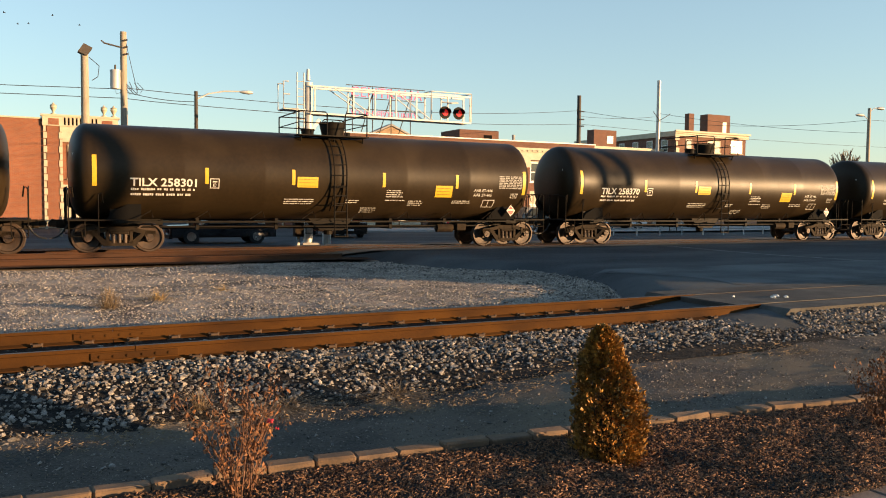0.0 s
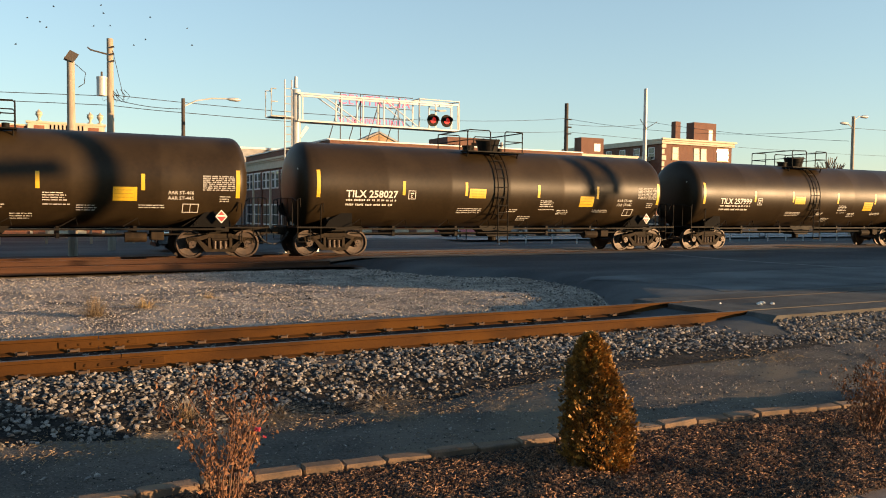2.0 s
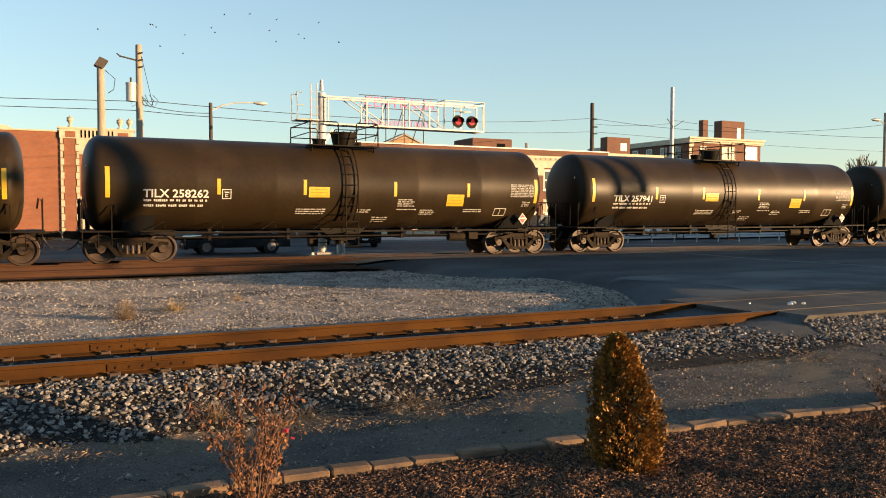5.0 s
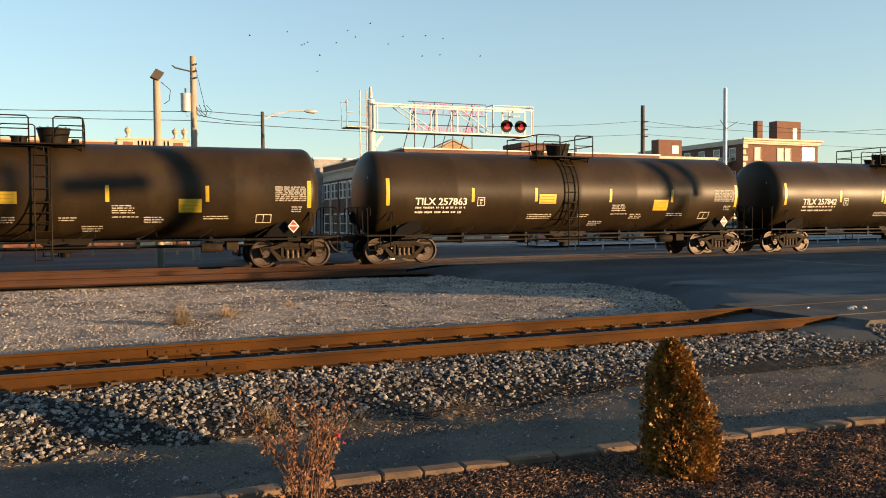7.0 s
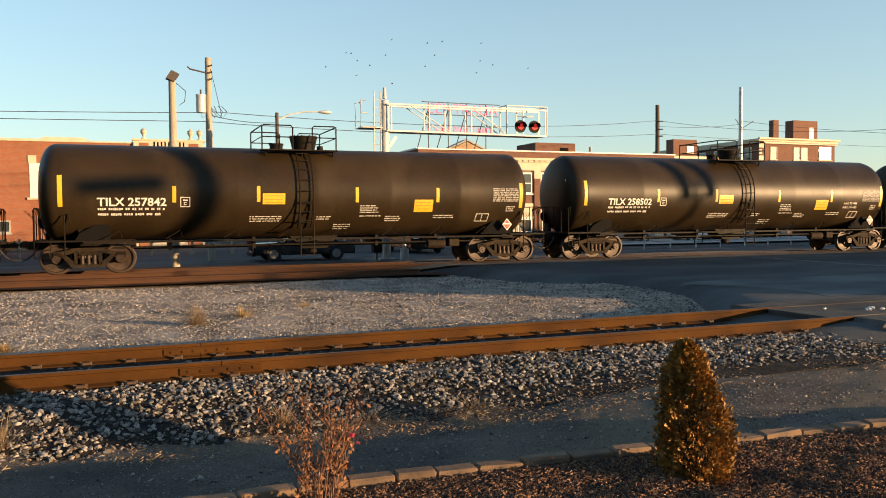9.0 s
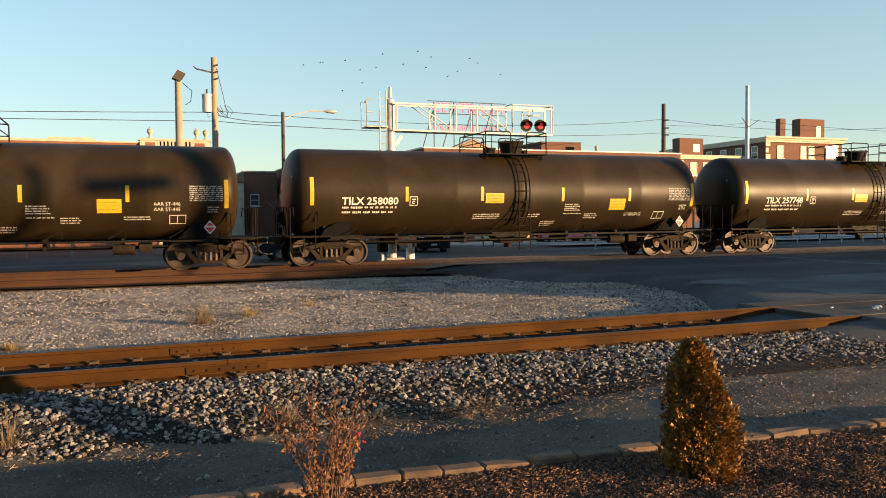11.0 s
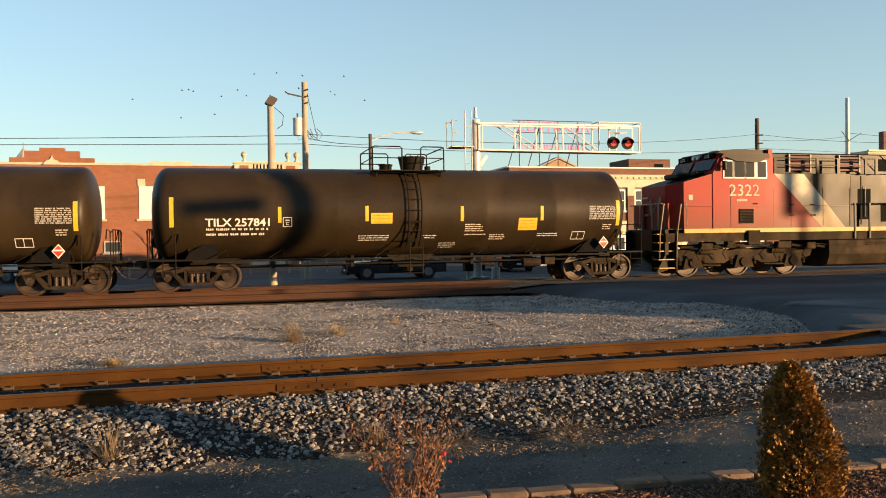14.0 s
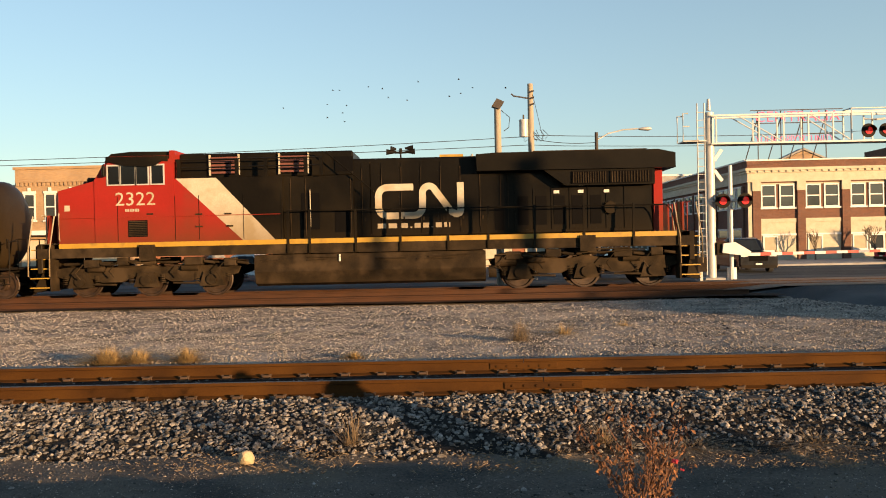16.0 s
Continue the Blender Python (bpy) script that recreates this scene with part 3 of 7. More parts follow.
def truck(parent, x):
    """A three-piece freight truck; the wheelsets turn and are parts of the car."""
    for s in (-1, 1):
        bm = B()
        y0, y1 = (s * 0.92, s * 1.06)
        prism(bm, [(-1.07, 0.66), (-0.72, 0.70), (-0.34, 0.80), (0.34, 0.80), (0.72, 0.70), (1.07, 0.66), (1.07, 0.56), (0.76, 0.55), (0.36, 0.66), (-0.36, 0.66), (-0.76, 0.55), (-1.07, 0.56)], y0, y1)
        prism(bm, [(-0.76, 0.58), (-0.62, 0.58), (-0.30, 0.30), (0.30, 0.30), (0.62, 0.58), (0.76, 0.58), (0.46, 0.20), (-0.46, 0.20)], y0, y1)
        for k in (-1, 1):
            prism(bm, [(k * 0.30, 0.28), (k * 0.39, 0.28), (k * 0.39, 0.70), (k * 0.30, 0.70)], y0, y1)
            prism(bm, [(k * 0.74, 0.66), (k * 1.05, 0.66), (k * 1.05, 0.50), (k * 0.99, 0.42), (k * 0.99, 0.58), (k * 0.80, 0.58), (k * 0.80, 0.42), (k * 0.74, 0.50)], y0, y1)
        fr = part("truck_side_frame", bm, TRUCK, parent, "dusty cast steel side frame")
        fr.location = (x, 0, 0)
        bm = B()
        for k in range(3):
            for j in range(6):
                lathe_y = s * (0.99 if k != 1 else 0.98)
                zz = 0.315 + j * 0.042
                rod(bm, (-0.17 + k * 0.17, lathe_y, zz), (-0.17 + k * 0.17, lathe_y, zz + 0.024), 0.075, 10)
            rod(bm, (-0.17 + k * 0.17, s * 0.985, 0.30), (-0.17 + k * 0.17, s * 0.985, 0.57), 0.05, 8)
        part("spring_nest", bm, WHEEL, fr)
        bm = B()
        box(bm, -0.28, 0.28, s * 0.90, s * 1.09, 0.57, 0.66, 0.02)
        part("bolster_end", bm, TRUCK, fr)
    bm = B()
    box(bm, -0.22, 0.22, -0.9, 0.9, 0.55, 0.78, 0.03)
    for k in (-1, 1):
        box(bm, k * 0.40 - 0.05, k * 0.40 + 0.05, -0.85, 0.85, 0.33, 0.43, 0.01)
    bo = part("truck_bolster", bm, BLACK, parent)
    bo.location = (x, 0, 0)


def tank_car_base(mid):
    """mid: how far the ladder, dome and middle markings sit along the barrel."""
    car = thing("tank_car", "dusty black railway tank car with yellow reflector stripes and white stencils", "tank car", group="tank cars of the train")
    # barrel with domed heads and faint weld rings
    bm = B()
    prof = []
    for k in range(9):
        a = k / 8 * math.pi / 2
        prof.append((-7.84 - 0.52 * math.cos(a), max(0.02, R_TANK * math.sin(a) ** 0.62)))
    for xr in (-7.6, -5.1, -2.55, 0, 2.55, 5.1, 7.35):
        prof += [(xr - 0.05, R_TANK), (xr, R_TANK + 0.004), (xr + 0.05, R_TANK)]
    prof += [(7.50 + (-7.84 - a) * 0.85, r) for a, r in prof[:9][::-1]]
    lathe(bm, prof, 72, "X")
    tank = part("tank", bm, TANK_PAINT, car, "dusty black tank barrel with domed heads", True)
    tank.location = (0, 0, Z_TANK)
    # sill, bolsters, saddles
    bm = B()
    for s in (-1, 1):
        bm = B()
        box(bm, s * 5.6, s * 8.5, -0.28, 0.28, 0.70, 1.04, 0.02)
        box(bm, s * 6.98 - 0.22, s * 6.98 + 0.22, -1.35, 1.35, 0.86, 1.02, 0.02)
        prism(bm, [(s * 6.75, 1.0), (s * 7.25, 1.0), (s * 7.25, 1.35), (s * 6.75, 1.35)], -1.0, 1.0)
        part("stub_sill", bm, BLACK, car)
    for s in (-1, 1):
        # slanted bolster gusset plate on the near and far side
        for t in (-1, 1):
            bm = B()
            prism(bm, [(s * 6.0, 1.02), (s * 7.35, 1.02), (s * 7.25, 1.28), (s * 6.85, 1.72), (s * 6.6, 1.60)] if s > 0 else [(s * 6.35, 1.02), (s * 7.35, 1.02), (s * 7.20, 1.25), (s * 6.45, 1.66), (s * 6.35, 1.66)], t * 1.08, t * 1.115)
            # near-black puts the shade under the tank into the web's colour
            part("bolster_web", bm, mat("web_shade_black", (0.006, 0.0055, 0.005), 0.85, spec=0.1, scale=4), car)
        bm = B()
        box(bm, s * 7.05, s * 8.45, -1.45, 1.45, 0.985, 1.03)
        for k in range(12):
            box(bm, s * (7.72 + k * 0.065), s * (7.74 + k * 0.065), -1.42, 1.42, 1.03, 1.045)
        part("end_platform", bm, BLACK, car)
        bm = B()
        for y in (-1.42, 1.42):
            for xx, zz in ((8.42, 1.95), (7.60, 1.78)):
                path(bm, [(s * xx, y, 0.55), (s * xx, y, zz), (s * (xx - 0.10), y * 0.97, zz + 0.05), (s * (xx - 0.14), y * 0.9, zz - 0.25)], 0.019)
            path(bm, [(s * 8.42, y, 0.52), (s * 7.98, y, 0.52), (s * 7.98, y, 1.0)], 0.019)
            path(bm, [(s * 8.42, y, 0.76), (s * 7.98, y, 0.76)], 0.017)
        path(bm, [(s * 8.44, -1.42, 1.9), (s * 8.44, -0.9, 2.0), (s * 8.44, 0.9, 2.0), (s * 8.44, 1.42, 1.9)], 0.018)
        for y in (-0.9, -0.3, 0.5, 0.9):
            rod(bm, (s * 8.44, y, 1.0), (s * 8.44, y, 2.0), 0.017, 6)
        part("end_railing", bm, BLACK, car, "thin black grab rails and step irons")
        bm = B()
        box(bm, s * 8.35, s * 8.72, -0.13, 0.13, 0.74, 1.0, 0.03)
        prism(bm, [(s * 8.66, 0.76), (s * 8.90, 0.78), (s * 8.94, 0.90), (s * 8.84, 1.02), (s * 8.66, 0.99)], -0.12, 0.12)
        part("coupler", bm, TRUCK, car)
        bm = B()
        pts = [(s * 8.4, -0.3, 0.85), (s * 8.55, -0.3, 0.6), (s * 8.72, -0.3, 0.46), (s * 8.93, -0.3, 0.42)]
        path(bm, pts, 0.028, 7)
        part("air_hose", bm, WIRE, car)
    bm = B()
    rod(bm, (-8.2, 0.62, 1.62), (-8.2, 0.66, 1.6), 0.28, 18)
    box(bm, -8.25, -8.12, 0.4, 0.8, 1.0, 1.5, 0.02)
    part("hand_brake", bm, BLACK, car)
    # running rails along the bottom, brackets, bottom outlet skid
    for s in (-1, 1):
        bm = B()
        box(bm, -7.1, 7.1, s * 1.44, s * 1.50, 0.93, 0.985)
        for k in range(8):
            xx = -6.1 + k * 1.75
            box(bm, xx - 0.03, xx + 0.03, s * 1.02, s * 1.46, 0.94, 0.98)
            path(bm, [(xx - 0.42, s * 1.30, 1.04), (xx + 0.03, s * 1.16, 1.30), (xx + 0.08, s * 1.22, 1.08)], 0.016, 5)
        part("side_rail", bm, BLACK, car)
    bm = B()
    rod(bm, (-6.6, -0.75, 0.78), (6.6, -0.75, 0.78), 0.03, 6)
    rod(bm, (-6.6, 0.35, 0.70), (6.6, 0.35, 0.70), 0.025, 6)
    for xx in (-4.6, -2.0, 2.2, 4.4):
        box(bm, xx - 0.05, xx + 0.05, -0.8, 0.5, 0.68, 1.05)
    part("brake_rod", bm, BLACK, car)
    bm = B()
    rod(bm, (4.1, -0.72, 0.70), (4.75, -0.72, 0.70), 0.16, 14)
    box(bm, 4.85, 5.25, -0.95, -0.55, 0.60, 0.92, 0.02)
    part("brake_valve", bm, TRUCK, car)
    bm = B()
    prism(bm, [(-0.75, 1.05), (0.95, 1.05), (0.55, 0.62), (-0.3, 0.62)], -0.35, 0.35)
    rod(bm, (0.1, 0, 0.66), (0.1, 0, 0.46), 0.16, 14)
    part("outlet_skid", bm, BLACK, car)
    # dome nozzle, platform, railings
    before = set(car.children)
    bm = B()
    rod(bm, (-0.15, 0.0, 3.9), (-0.15, 0.0, 4.40), 0.36, 28, 0.47)
    rod(bm, (-0.15, 0.0, 4.40), (-0.15, 0.0, 4.44), 0.49, 28)
    for k in range(10):
        q = k * math.tau / 10
        rod(bm, (-0.15 + 0.44 * math.cos(q), 0.44 * math.sin(q), 4.44), (-0.15 + 0.44 * math.cos(q), 0.44 * math.sin(q), 4.475), 0.022, 6)
    part("valve_housing", bm, BLACK, car, "round black valve housing", True)
    bm = B()
    rod(bm, (-1.1, -0.1, 3.9), (-1.1, -0.1, 4.12), 0.22, 16)
    rod(bm, (-1.1, -0.1, 4.12), (-1.1, -0.1, 4.17), 0.25, 16)
    part("manway", bm, BLACK, car, "", True)
    bm = B()
    rod(bm, (0.45, 0.1, 3.9), (0.45, 0.1, 4.14), 0.11, 12)
    part("vent_valve", bm, BLACK, car, "", True)
    for y in (-0.95, 0.95):
        bm = B()
        box(bm, -1.75, 0.75, y - 0.30, y + 0.30, 3.86, 3.90)
        for xx in (-1.6, -0.4, 0.65):
            rod(bm, (xx, y, 3.87), (xx, y * 0.9, 3.55), 0.03, 6)
        part("platform", bm, BLACK, car)
    for k, (xa, xb) in enumerate(((-1.75, -0.75), (-0.10, 0.70))):
        bm = B()
        for y in (-1.2, 1.2):
            path(bm, [(xa, y, 3.88), (xa, y, 4.62), (xa + 0.06, y, 4.68), (xb - 0.06, y, 4.68), (xb, y, 4.62), (xb, y, 3.88)], 0.023)
            rod(bm, (xa, y, 4.30), (xb, y, 4.30), 0.018, 6)
        xs = xa if k == 0 else xb
        rod(bm, (xs, -1.2, 4.66), (xs, 1.2, 4.66), 0.023, 6)
        rod(bm, (xs, -1.2, 4.30), (xs, 1.2, 4.30), 0.018, 6)
        part("platform_railing", bm, BLACK, car, "thin black pipe railing")
    # ladder that follows the curve, and its lower straight part
    for s in (-1, 1):
        bm = B()
        rr = R_TANK + 0.10
        for xx in (-0.62, -0.18):
            pts = []
            for k in range(13):
                a = radians(58 - k * 8.8)
                pts.append((xx, s * rr * math.cos(a), Z_TANK + rr * math.sin(a)))
            path(bm, pts, 0.024)
        for k in range(8):
            a = radians(54 - k * 13.2)
            rod(bm, (-0.62, s * rr * math.cos(a), Z_TANK + rr * math.sin(a)), (-0.18, s * rr * math.cos(a), Z_TANK + rr * math.sin(a)), 0.016, 6)
        for xx in (-0.62, -0.18):
            rod(bm, (xx, s * 1.60, 2.3), (xx, s * 1.60, 0.42), 0.022, 6)
        for k in range(7):
            rod(bm, (-0.62, s * 1.60, 0.45 + k * 0.28), (-0.18, s * 1.60, 0.45 + k * 0.28), 0.016, 6)
        part("ladder", bm, BLACK, car, "curved black side ladder")
    for ob in set(car.children) - before:
        ob.location.x += mid * 1.25
    # reflector stripes and placards
    for xx, z0, z1, w in ((-7.70, 2.04, 2.97, 0.13), (-4.50 + mid * 0.25, 2.16, 2.66, 0.11), (-1.93 + mid, 2.18, 2.68, 0.11), (1.33 + mid, 2.16, 2.66, 0.11), (4.23 + mid, 2.16, 2.66, 0.11), (7.47, 1.96, 2.85, 0.13)):
        bm = B()
        on_tank(quad(bm, 0, w, 0, z1 - z0), xx - w / 2, z0)
        part("reflector_stripe", bm, YELLOW, car, "yellow reflective stripe")
    for xx, z0, w, h in ((-1.80 + mid, 2.10, 0.72, 0.35), (3.37 + mid, 1.83, 0.69, 0.42)):
        bm = B()
        on_tank(quad(bm, 0, w, 0, h), xx, z0)
        pl = part("notice_panel", bm, YELLOW, car, "yellow notice panel with dark lines")
        bm = B()
        on_tank(lines(bm, 3, w * 0.86, 0.022, 0.11, 0.1, 4), xx + w * 0.07, z0 + h * 0.80, 0.012)
        tagged(part("notice_print", bm, mat("notice_ink", (0.25, 0.14, 0.02), 0.7), pl), kind="stuff")
    # small stencils
    for xx, z0, rows, w, seed in ((-2.20 + mid, 1.66, 3, 1.12, 1), (1.45 + mid, 2.0, 4, 0.75, 2), (1.45 + mid, 1.66, 1, 0.80, 3), (2.36 + mid, 1.64, 3, 0.62, 5), (4.12 + mid, 1.66, 2, 0.95, 6), (-0.02 + mid, 1.64, 2, 0.55, 7), (0.6 + mid, 1.38, 3, 0.65, 8),
                                  (-6.68, 1.94, 1, 2.2, 9), (-6.68, 1.78, 1, 2.1, 10), (6.9, 1.95, 3, 0.4, 11)):
        bm = B()
        tall = seed in (9, 10)
        on_tank(lines(bm, rows, w, 0.075 if tall else 0.035, 0.072, 0.25, seed), xx, z0 + 0.06)
        tagged(part("stencil", bm, WHITE, car), kind="stuff")
    bm = B()
    lines(bm, 8, 1.02, 0.045, 0.062, 0.0, 20)
    on_tank(bm, 6.36, 2.66)
    tagged(part("data_table", bm, mat("stencil_grey", (0.42, 0.40, 0.36), 0.7), car), "stencilled table of service dates", kind="stuff")
    for xx, z0, w, h in ((-4.32, 2.02, 0.29, 0.31), (5.76, 1.48, 0.50, 0.28)):
        bm = B()
        t = 0.022
        for a in ((0, w, 0, t), (0, w, h - t, h), (0, t, t, h - t), (w - t, w, t, h - t)):
            quad(bm, *a)
        if w < 0.4:
            for q in ((0.08, 0.22, 0.19, 0.23), (0.10, 0.19, 0.06, 0.08), (0.10, 0.12, 0.08, 0.14), (0.10, 0.19, 0.13, 0.15)):
                quad(bm, *q)
        else:
            quad(bm, w * 0.46, w * 0.50, t, h - t)
        on_tank(bm, xx, z0)
        part("stencil_box", bm, WHITE, car)
    # hazard diamond and end stencils
    bm = B()
    prism(bm, [(6.96, 1.14), (7.15, 1.36), (6.96, 1.58), (6.77, 1.36)], -1.36, -1.345)
    dia = part("placard", bm, WHITE, car, "diamond placard")
    bm = B()
    box(bm, 6.93, 6.99, -1.345, -1.10, 1.30, 1.42)
    part("placard_bracket", bm, BLACK, dia)
    bm = B()
    prism(bm, [(6.96, 1.19), (7.11, 1.36), (6.81, 1.36)], -1.372, -1.362)
    prism(bm, [(6.85, 1.41), (7.07, 1.41), (6.96, 1.53)], -1.372, -1.362)
    part("placard_field", bm, RED, dia)
    bm = B()
    for k, (w, hh) in enumerate(((0.62, 0.08), (0.5, 0.05), (0.4, 0.05))):
        z = 2.95 - k * 0.14
        rad = math.sqrt(max(0, 1 - ((z - Z_TANK) ** 2) / R_TANK ** 2))
        box(bm, -8.26 + 0.03 * k - 0.01, -8.245 + 0.03 * k, -0.95 + 0.0, -0.95 + w, z, z + hh)
    part("end_stencil", bm, WHITE, car)
    for s in (-1, 1):
        truck(car, s * 6.985)
    return car


def number(car, body):
    bm = letters(body, 0.345, 0.0, -0.007)
    xs = [v.co.x for v in bm.verts]
    k = 1.97 / (max(xs) - min(xs))
    for v in bm.verts:
        v.co.x = (v.co.x - min(xs)) * k
    on_tank(bm, -6.70, 2.06)
    return part("car_number", bm, WHITE, car, "white reporting mark and number")


NUMBERS = ["258112", "258301", "258370", "258027", "257999", "258262", "257941", "257863", "257842", "258502", "258080", "257748", "257841"]
# seconds and the train's progress along the track (m)
TRAVEL = [(0.0, 2.80), (0.5, -4.30), (1.0, -11.35), (1.5, -18.50), (2.0, -25.60), (2.5, -33.25), (3.0, -40.25), (3.5, -47.43), (4.0, -54.6), (7.0, -97.42), (8.0, -111.65), (9.0, -125.93), (10.0, -140.2),
          (12.5, -175.80), (13.5, -190.17), (14.0, -197.38), (14.5, -204.60), (15.0, -211.85), (15.5, -219.15), (16.0, -226.52)]
Y_MAIN = 27.79
cars, wheelsets = [], []
OLDER = ("258027", "257999", "257941", "257863", "257842", "257748")
bases = {}
for i, num in enumerate(NUMBERS):
    mid = 0.0 if num in OLDER else 0.33
    if mid in bases:
        car = copy_thing(bases[mid], Matrix())
    else:
        car = bases[mid] = tank_car_base(mid)
    cars.append((car, (i - 1) * CAR_PITCH + 6.68))
for (car, off), num in zip(cars, NUMBERS):
    number(car, "TILX " + num)
    for x in (-7.874, -6.096, 6.096, 7.874):
        wheelsets.append((wheelset(car, x), x, 0.457))
    if num in ("258301", "258027", "258502", "258370"):
        bm = B()
        for k, body in enumerate(("AAR ST-446", "AAR ST-445")):
            b2 = letters(body, 0.155)
            bmesh.ops.translate(b2, verts=b2.verts, vec=(0, -k * 0.17, 0))
            tmp = bpy.data.meshes.new("t")
            b2.to_mesh(tmp)
            b2.free()
            bm.from_mesh(tmp)
            bpy.data.meshes.remove(tmp)
        on_tank(bm, 5.30, 2.05)
        tagged(part("stencil", bm, WHITE, car), kind="stuff")


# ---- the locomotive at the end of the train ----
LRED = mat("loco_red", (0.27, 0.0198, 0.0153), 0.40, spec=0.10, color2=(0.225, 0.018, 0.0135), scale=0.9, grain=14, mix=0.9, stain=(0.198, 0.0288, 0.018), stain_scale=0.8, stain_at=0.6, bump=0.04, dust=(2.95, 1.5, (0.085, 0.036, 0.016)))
LBLACK = mat("loco_black", (0.0085, 0.0068, 0.0042), 0.38, spec=0.09, color2=(0.0045, 0.0036, 0.0024), scale=0.8, grain=12, mix=0.9, stain=(0.014, 0.0105, 0.006), stain_scale=0.7, stain_at=0.58, bump=0.05, dust=(2.5, 1.3, (0.022, 0.015, 0.0075)))
LWHITE = mat("loco_white", (0.50, 0.45, 0.35), 0.5, spec=0.12, color2=(0.42, 0.36, 0.27), scale=1.2, grain=20, stain=(0.32, 0.26, 0.17), stain_scale=1.2, dust=(3.2, 1.9, (0.15, 0.095, 0.04)))
LYELLOW = mat("sill_yellow", (0.434, 0.252, 0.028), 0.55, color2=(0.322, 0.182, 0.0245), scale=2, stain=(0.175, 0.105, 0.028), stain_scale=2, stain_at=0.6)
LGRIME = mat("loco_grime", (0.0312, 0.021, 0.0114), 0.75, spec=0.08, color2=(0.0144, 0.0102, 0.006), scale=2.5, grain=30, bump=0.3, stain=(0.054, 0.036, 0.0204), stain_scale=1.5)
# near-black for openings, and for plates that paint shade on the hood
DARK = mat("opening_and_shade_black", (0.0035, 0.003, 0.0028), 0.8, spec=0.08)


def slab(parent, name, x0, x1, z0, z1, y0, y1, m, label="", bevel=0.0):
    bm = B()
    box(bm, x0, x1, y0, y1, z0, z1, bevel)
    return part(name, bm, m, parent, label)


def locomotive():
    lo = thing("locomotive", "red, white and black diesel locomotive with a wide cab", "locomotive")
    slab(lo, "underframe", -10.7, 10.6, 1.33, 1.645, -1.50, 1.50, LGRIME, "grimy underframe")
    for s in (-1, 1):
        slab(lo, "sill_stripe", -9.95, 10.2, 1.645, 1.80, s * 1.46, s * 1.53, LYELLOW, "worn yellow sill stripe")
    slab(lo, "walkway", -10.6, 10.5, 1.78, 1.81, -1.455, 1.455, LBLACK)
    # fuel tank
    bm = B()
    sec = [(-1.45, 1.30), (-1.47, 0.75), (-1.32, 0.36), (-1.0, 0.27), (1.0, 0.27), (1.32, 0.36), (1.47, 0.75), (1.45, 1.30)]
    a = [bm.verts.new((-3.59, y, z)) for y, z in sec]
    b = [bm.verts.new((3.95, y, z)) for y, z in sec]
    for i in range(len(sec)):
        j = (i + 1) % len(sec)
        bm.faces.new((a[i], a[j], b[j], b[i]))
    bm.faces.new(a)
    bm.faces.new(b[::-1])
    bmesh.ops.recalc_face_normals(bm, faces=bm.faces)
    part("fuel_tank", bm, LGRIME, lo, "dusty brown fuel tank")
    bm = B()
    rod(bm, (-0.8, -1.49, 1.05), (-0.8, -1.49, 1.28), 0.03, 8)
    part("fuel_gauge", bm, WHITE, lo)
    # nose: tapering forward, sloping top
    bm = B()
    f, r = [(-0.85, 1.80), (0.85, 1.80), (0.85, 3.42), (-0.85, 3.42)], [(-1.5, 1.80), (1.5, 1.80), (1.5, 3.52), (-1.5, 3.52)]
    t = [(-1.5, 1.80), (1.5, 1.80), (1.5, 3.90), (-1.5, 3.90)]
    rings = [[bm.verts.new((x, y, z)) for y, z in ring] for x, ring in ((-10.35, f), (-9.95, r), (-8.50, t))]
    for p, q in zip(rings, rings[1:]):
        for i in range(4):
            bm.faces.new((p[i], p[(i + 1) % 4], q[(i + 1) % 4], q[i]))
    bm.faces.new(rings[0])
    bm.faces.new(rings[-1][::-1])
    bmesh.ops.recalc_face_normals(bm, faces=bm.faces)
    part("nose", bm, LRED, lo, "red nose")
    bm = B()
    bm.faces.new([bm.verts.new(p) for p in ((-10.33, -0.84, 3.43), (-9.94, -1.48, 3.53), (-8.5, -1.48, 3.91), (-8.5, 1.48, 3.91), (-9.94, 1.48, 3.53), (-10.33, 0.84, 3.43))])
    bmesh.ops.solidify(bm, geom=bm.faces[:], thickness=-0.02)
    part("anti_glare_panel", bm, LBLACK, lo)
    # the mark on the nose, a plain bent band
    bm = B()
    for k, (y0, z0, y1, z1) in enumerate(((-0.55, 2.35, -0.55, 3.0), (-0.55, 3.0, 0.15, 2.35), (0.15, 2.35, 0.15, 3.0), (0.3, 2.35, 0.75, 2.35), (0.3, 3.0, 0.75, 3.0))):
        rod(bm, (-10.36, y0, z0), (-10.36, y1, z1), 0.055, 4)
    part("nose_emblem", bm, LWHITE, lo)
    # cab with slanted windscreen wall
    bm = B()
    prism(bm, [(-8.75, 1.80), (-8.75, 3.86), (-8.42, 4.42), (-8.30, 4.62), (-6.15, 4.62), (-6.15, 1.80)], -1.53, 1.53)
    bmesh.ops.bevel(bm, geom=[e for e in bm.edges if abs(e.verts[0].co.y) > 1.5 and e.verts[0].co.y == e.verts[1].co.y and min(e.verts[0].co.z, e.verts[1].co.z) > 4.3], offset=0.12, segments=2, affect="EDGES")
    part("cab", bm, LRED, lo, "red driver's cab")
    bm = B()
    prism(bm, [(-8.44, 4.58), (-8.25, 4.72), (-7.6, 4.78), (-6.15, 4.76), (-6.15, 4.58)], -1.32, 1.32)
    part("cab_roof", bm, LBLACK, lo, "dull black cab roof")
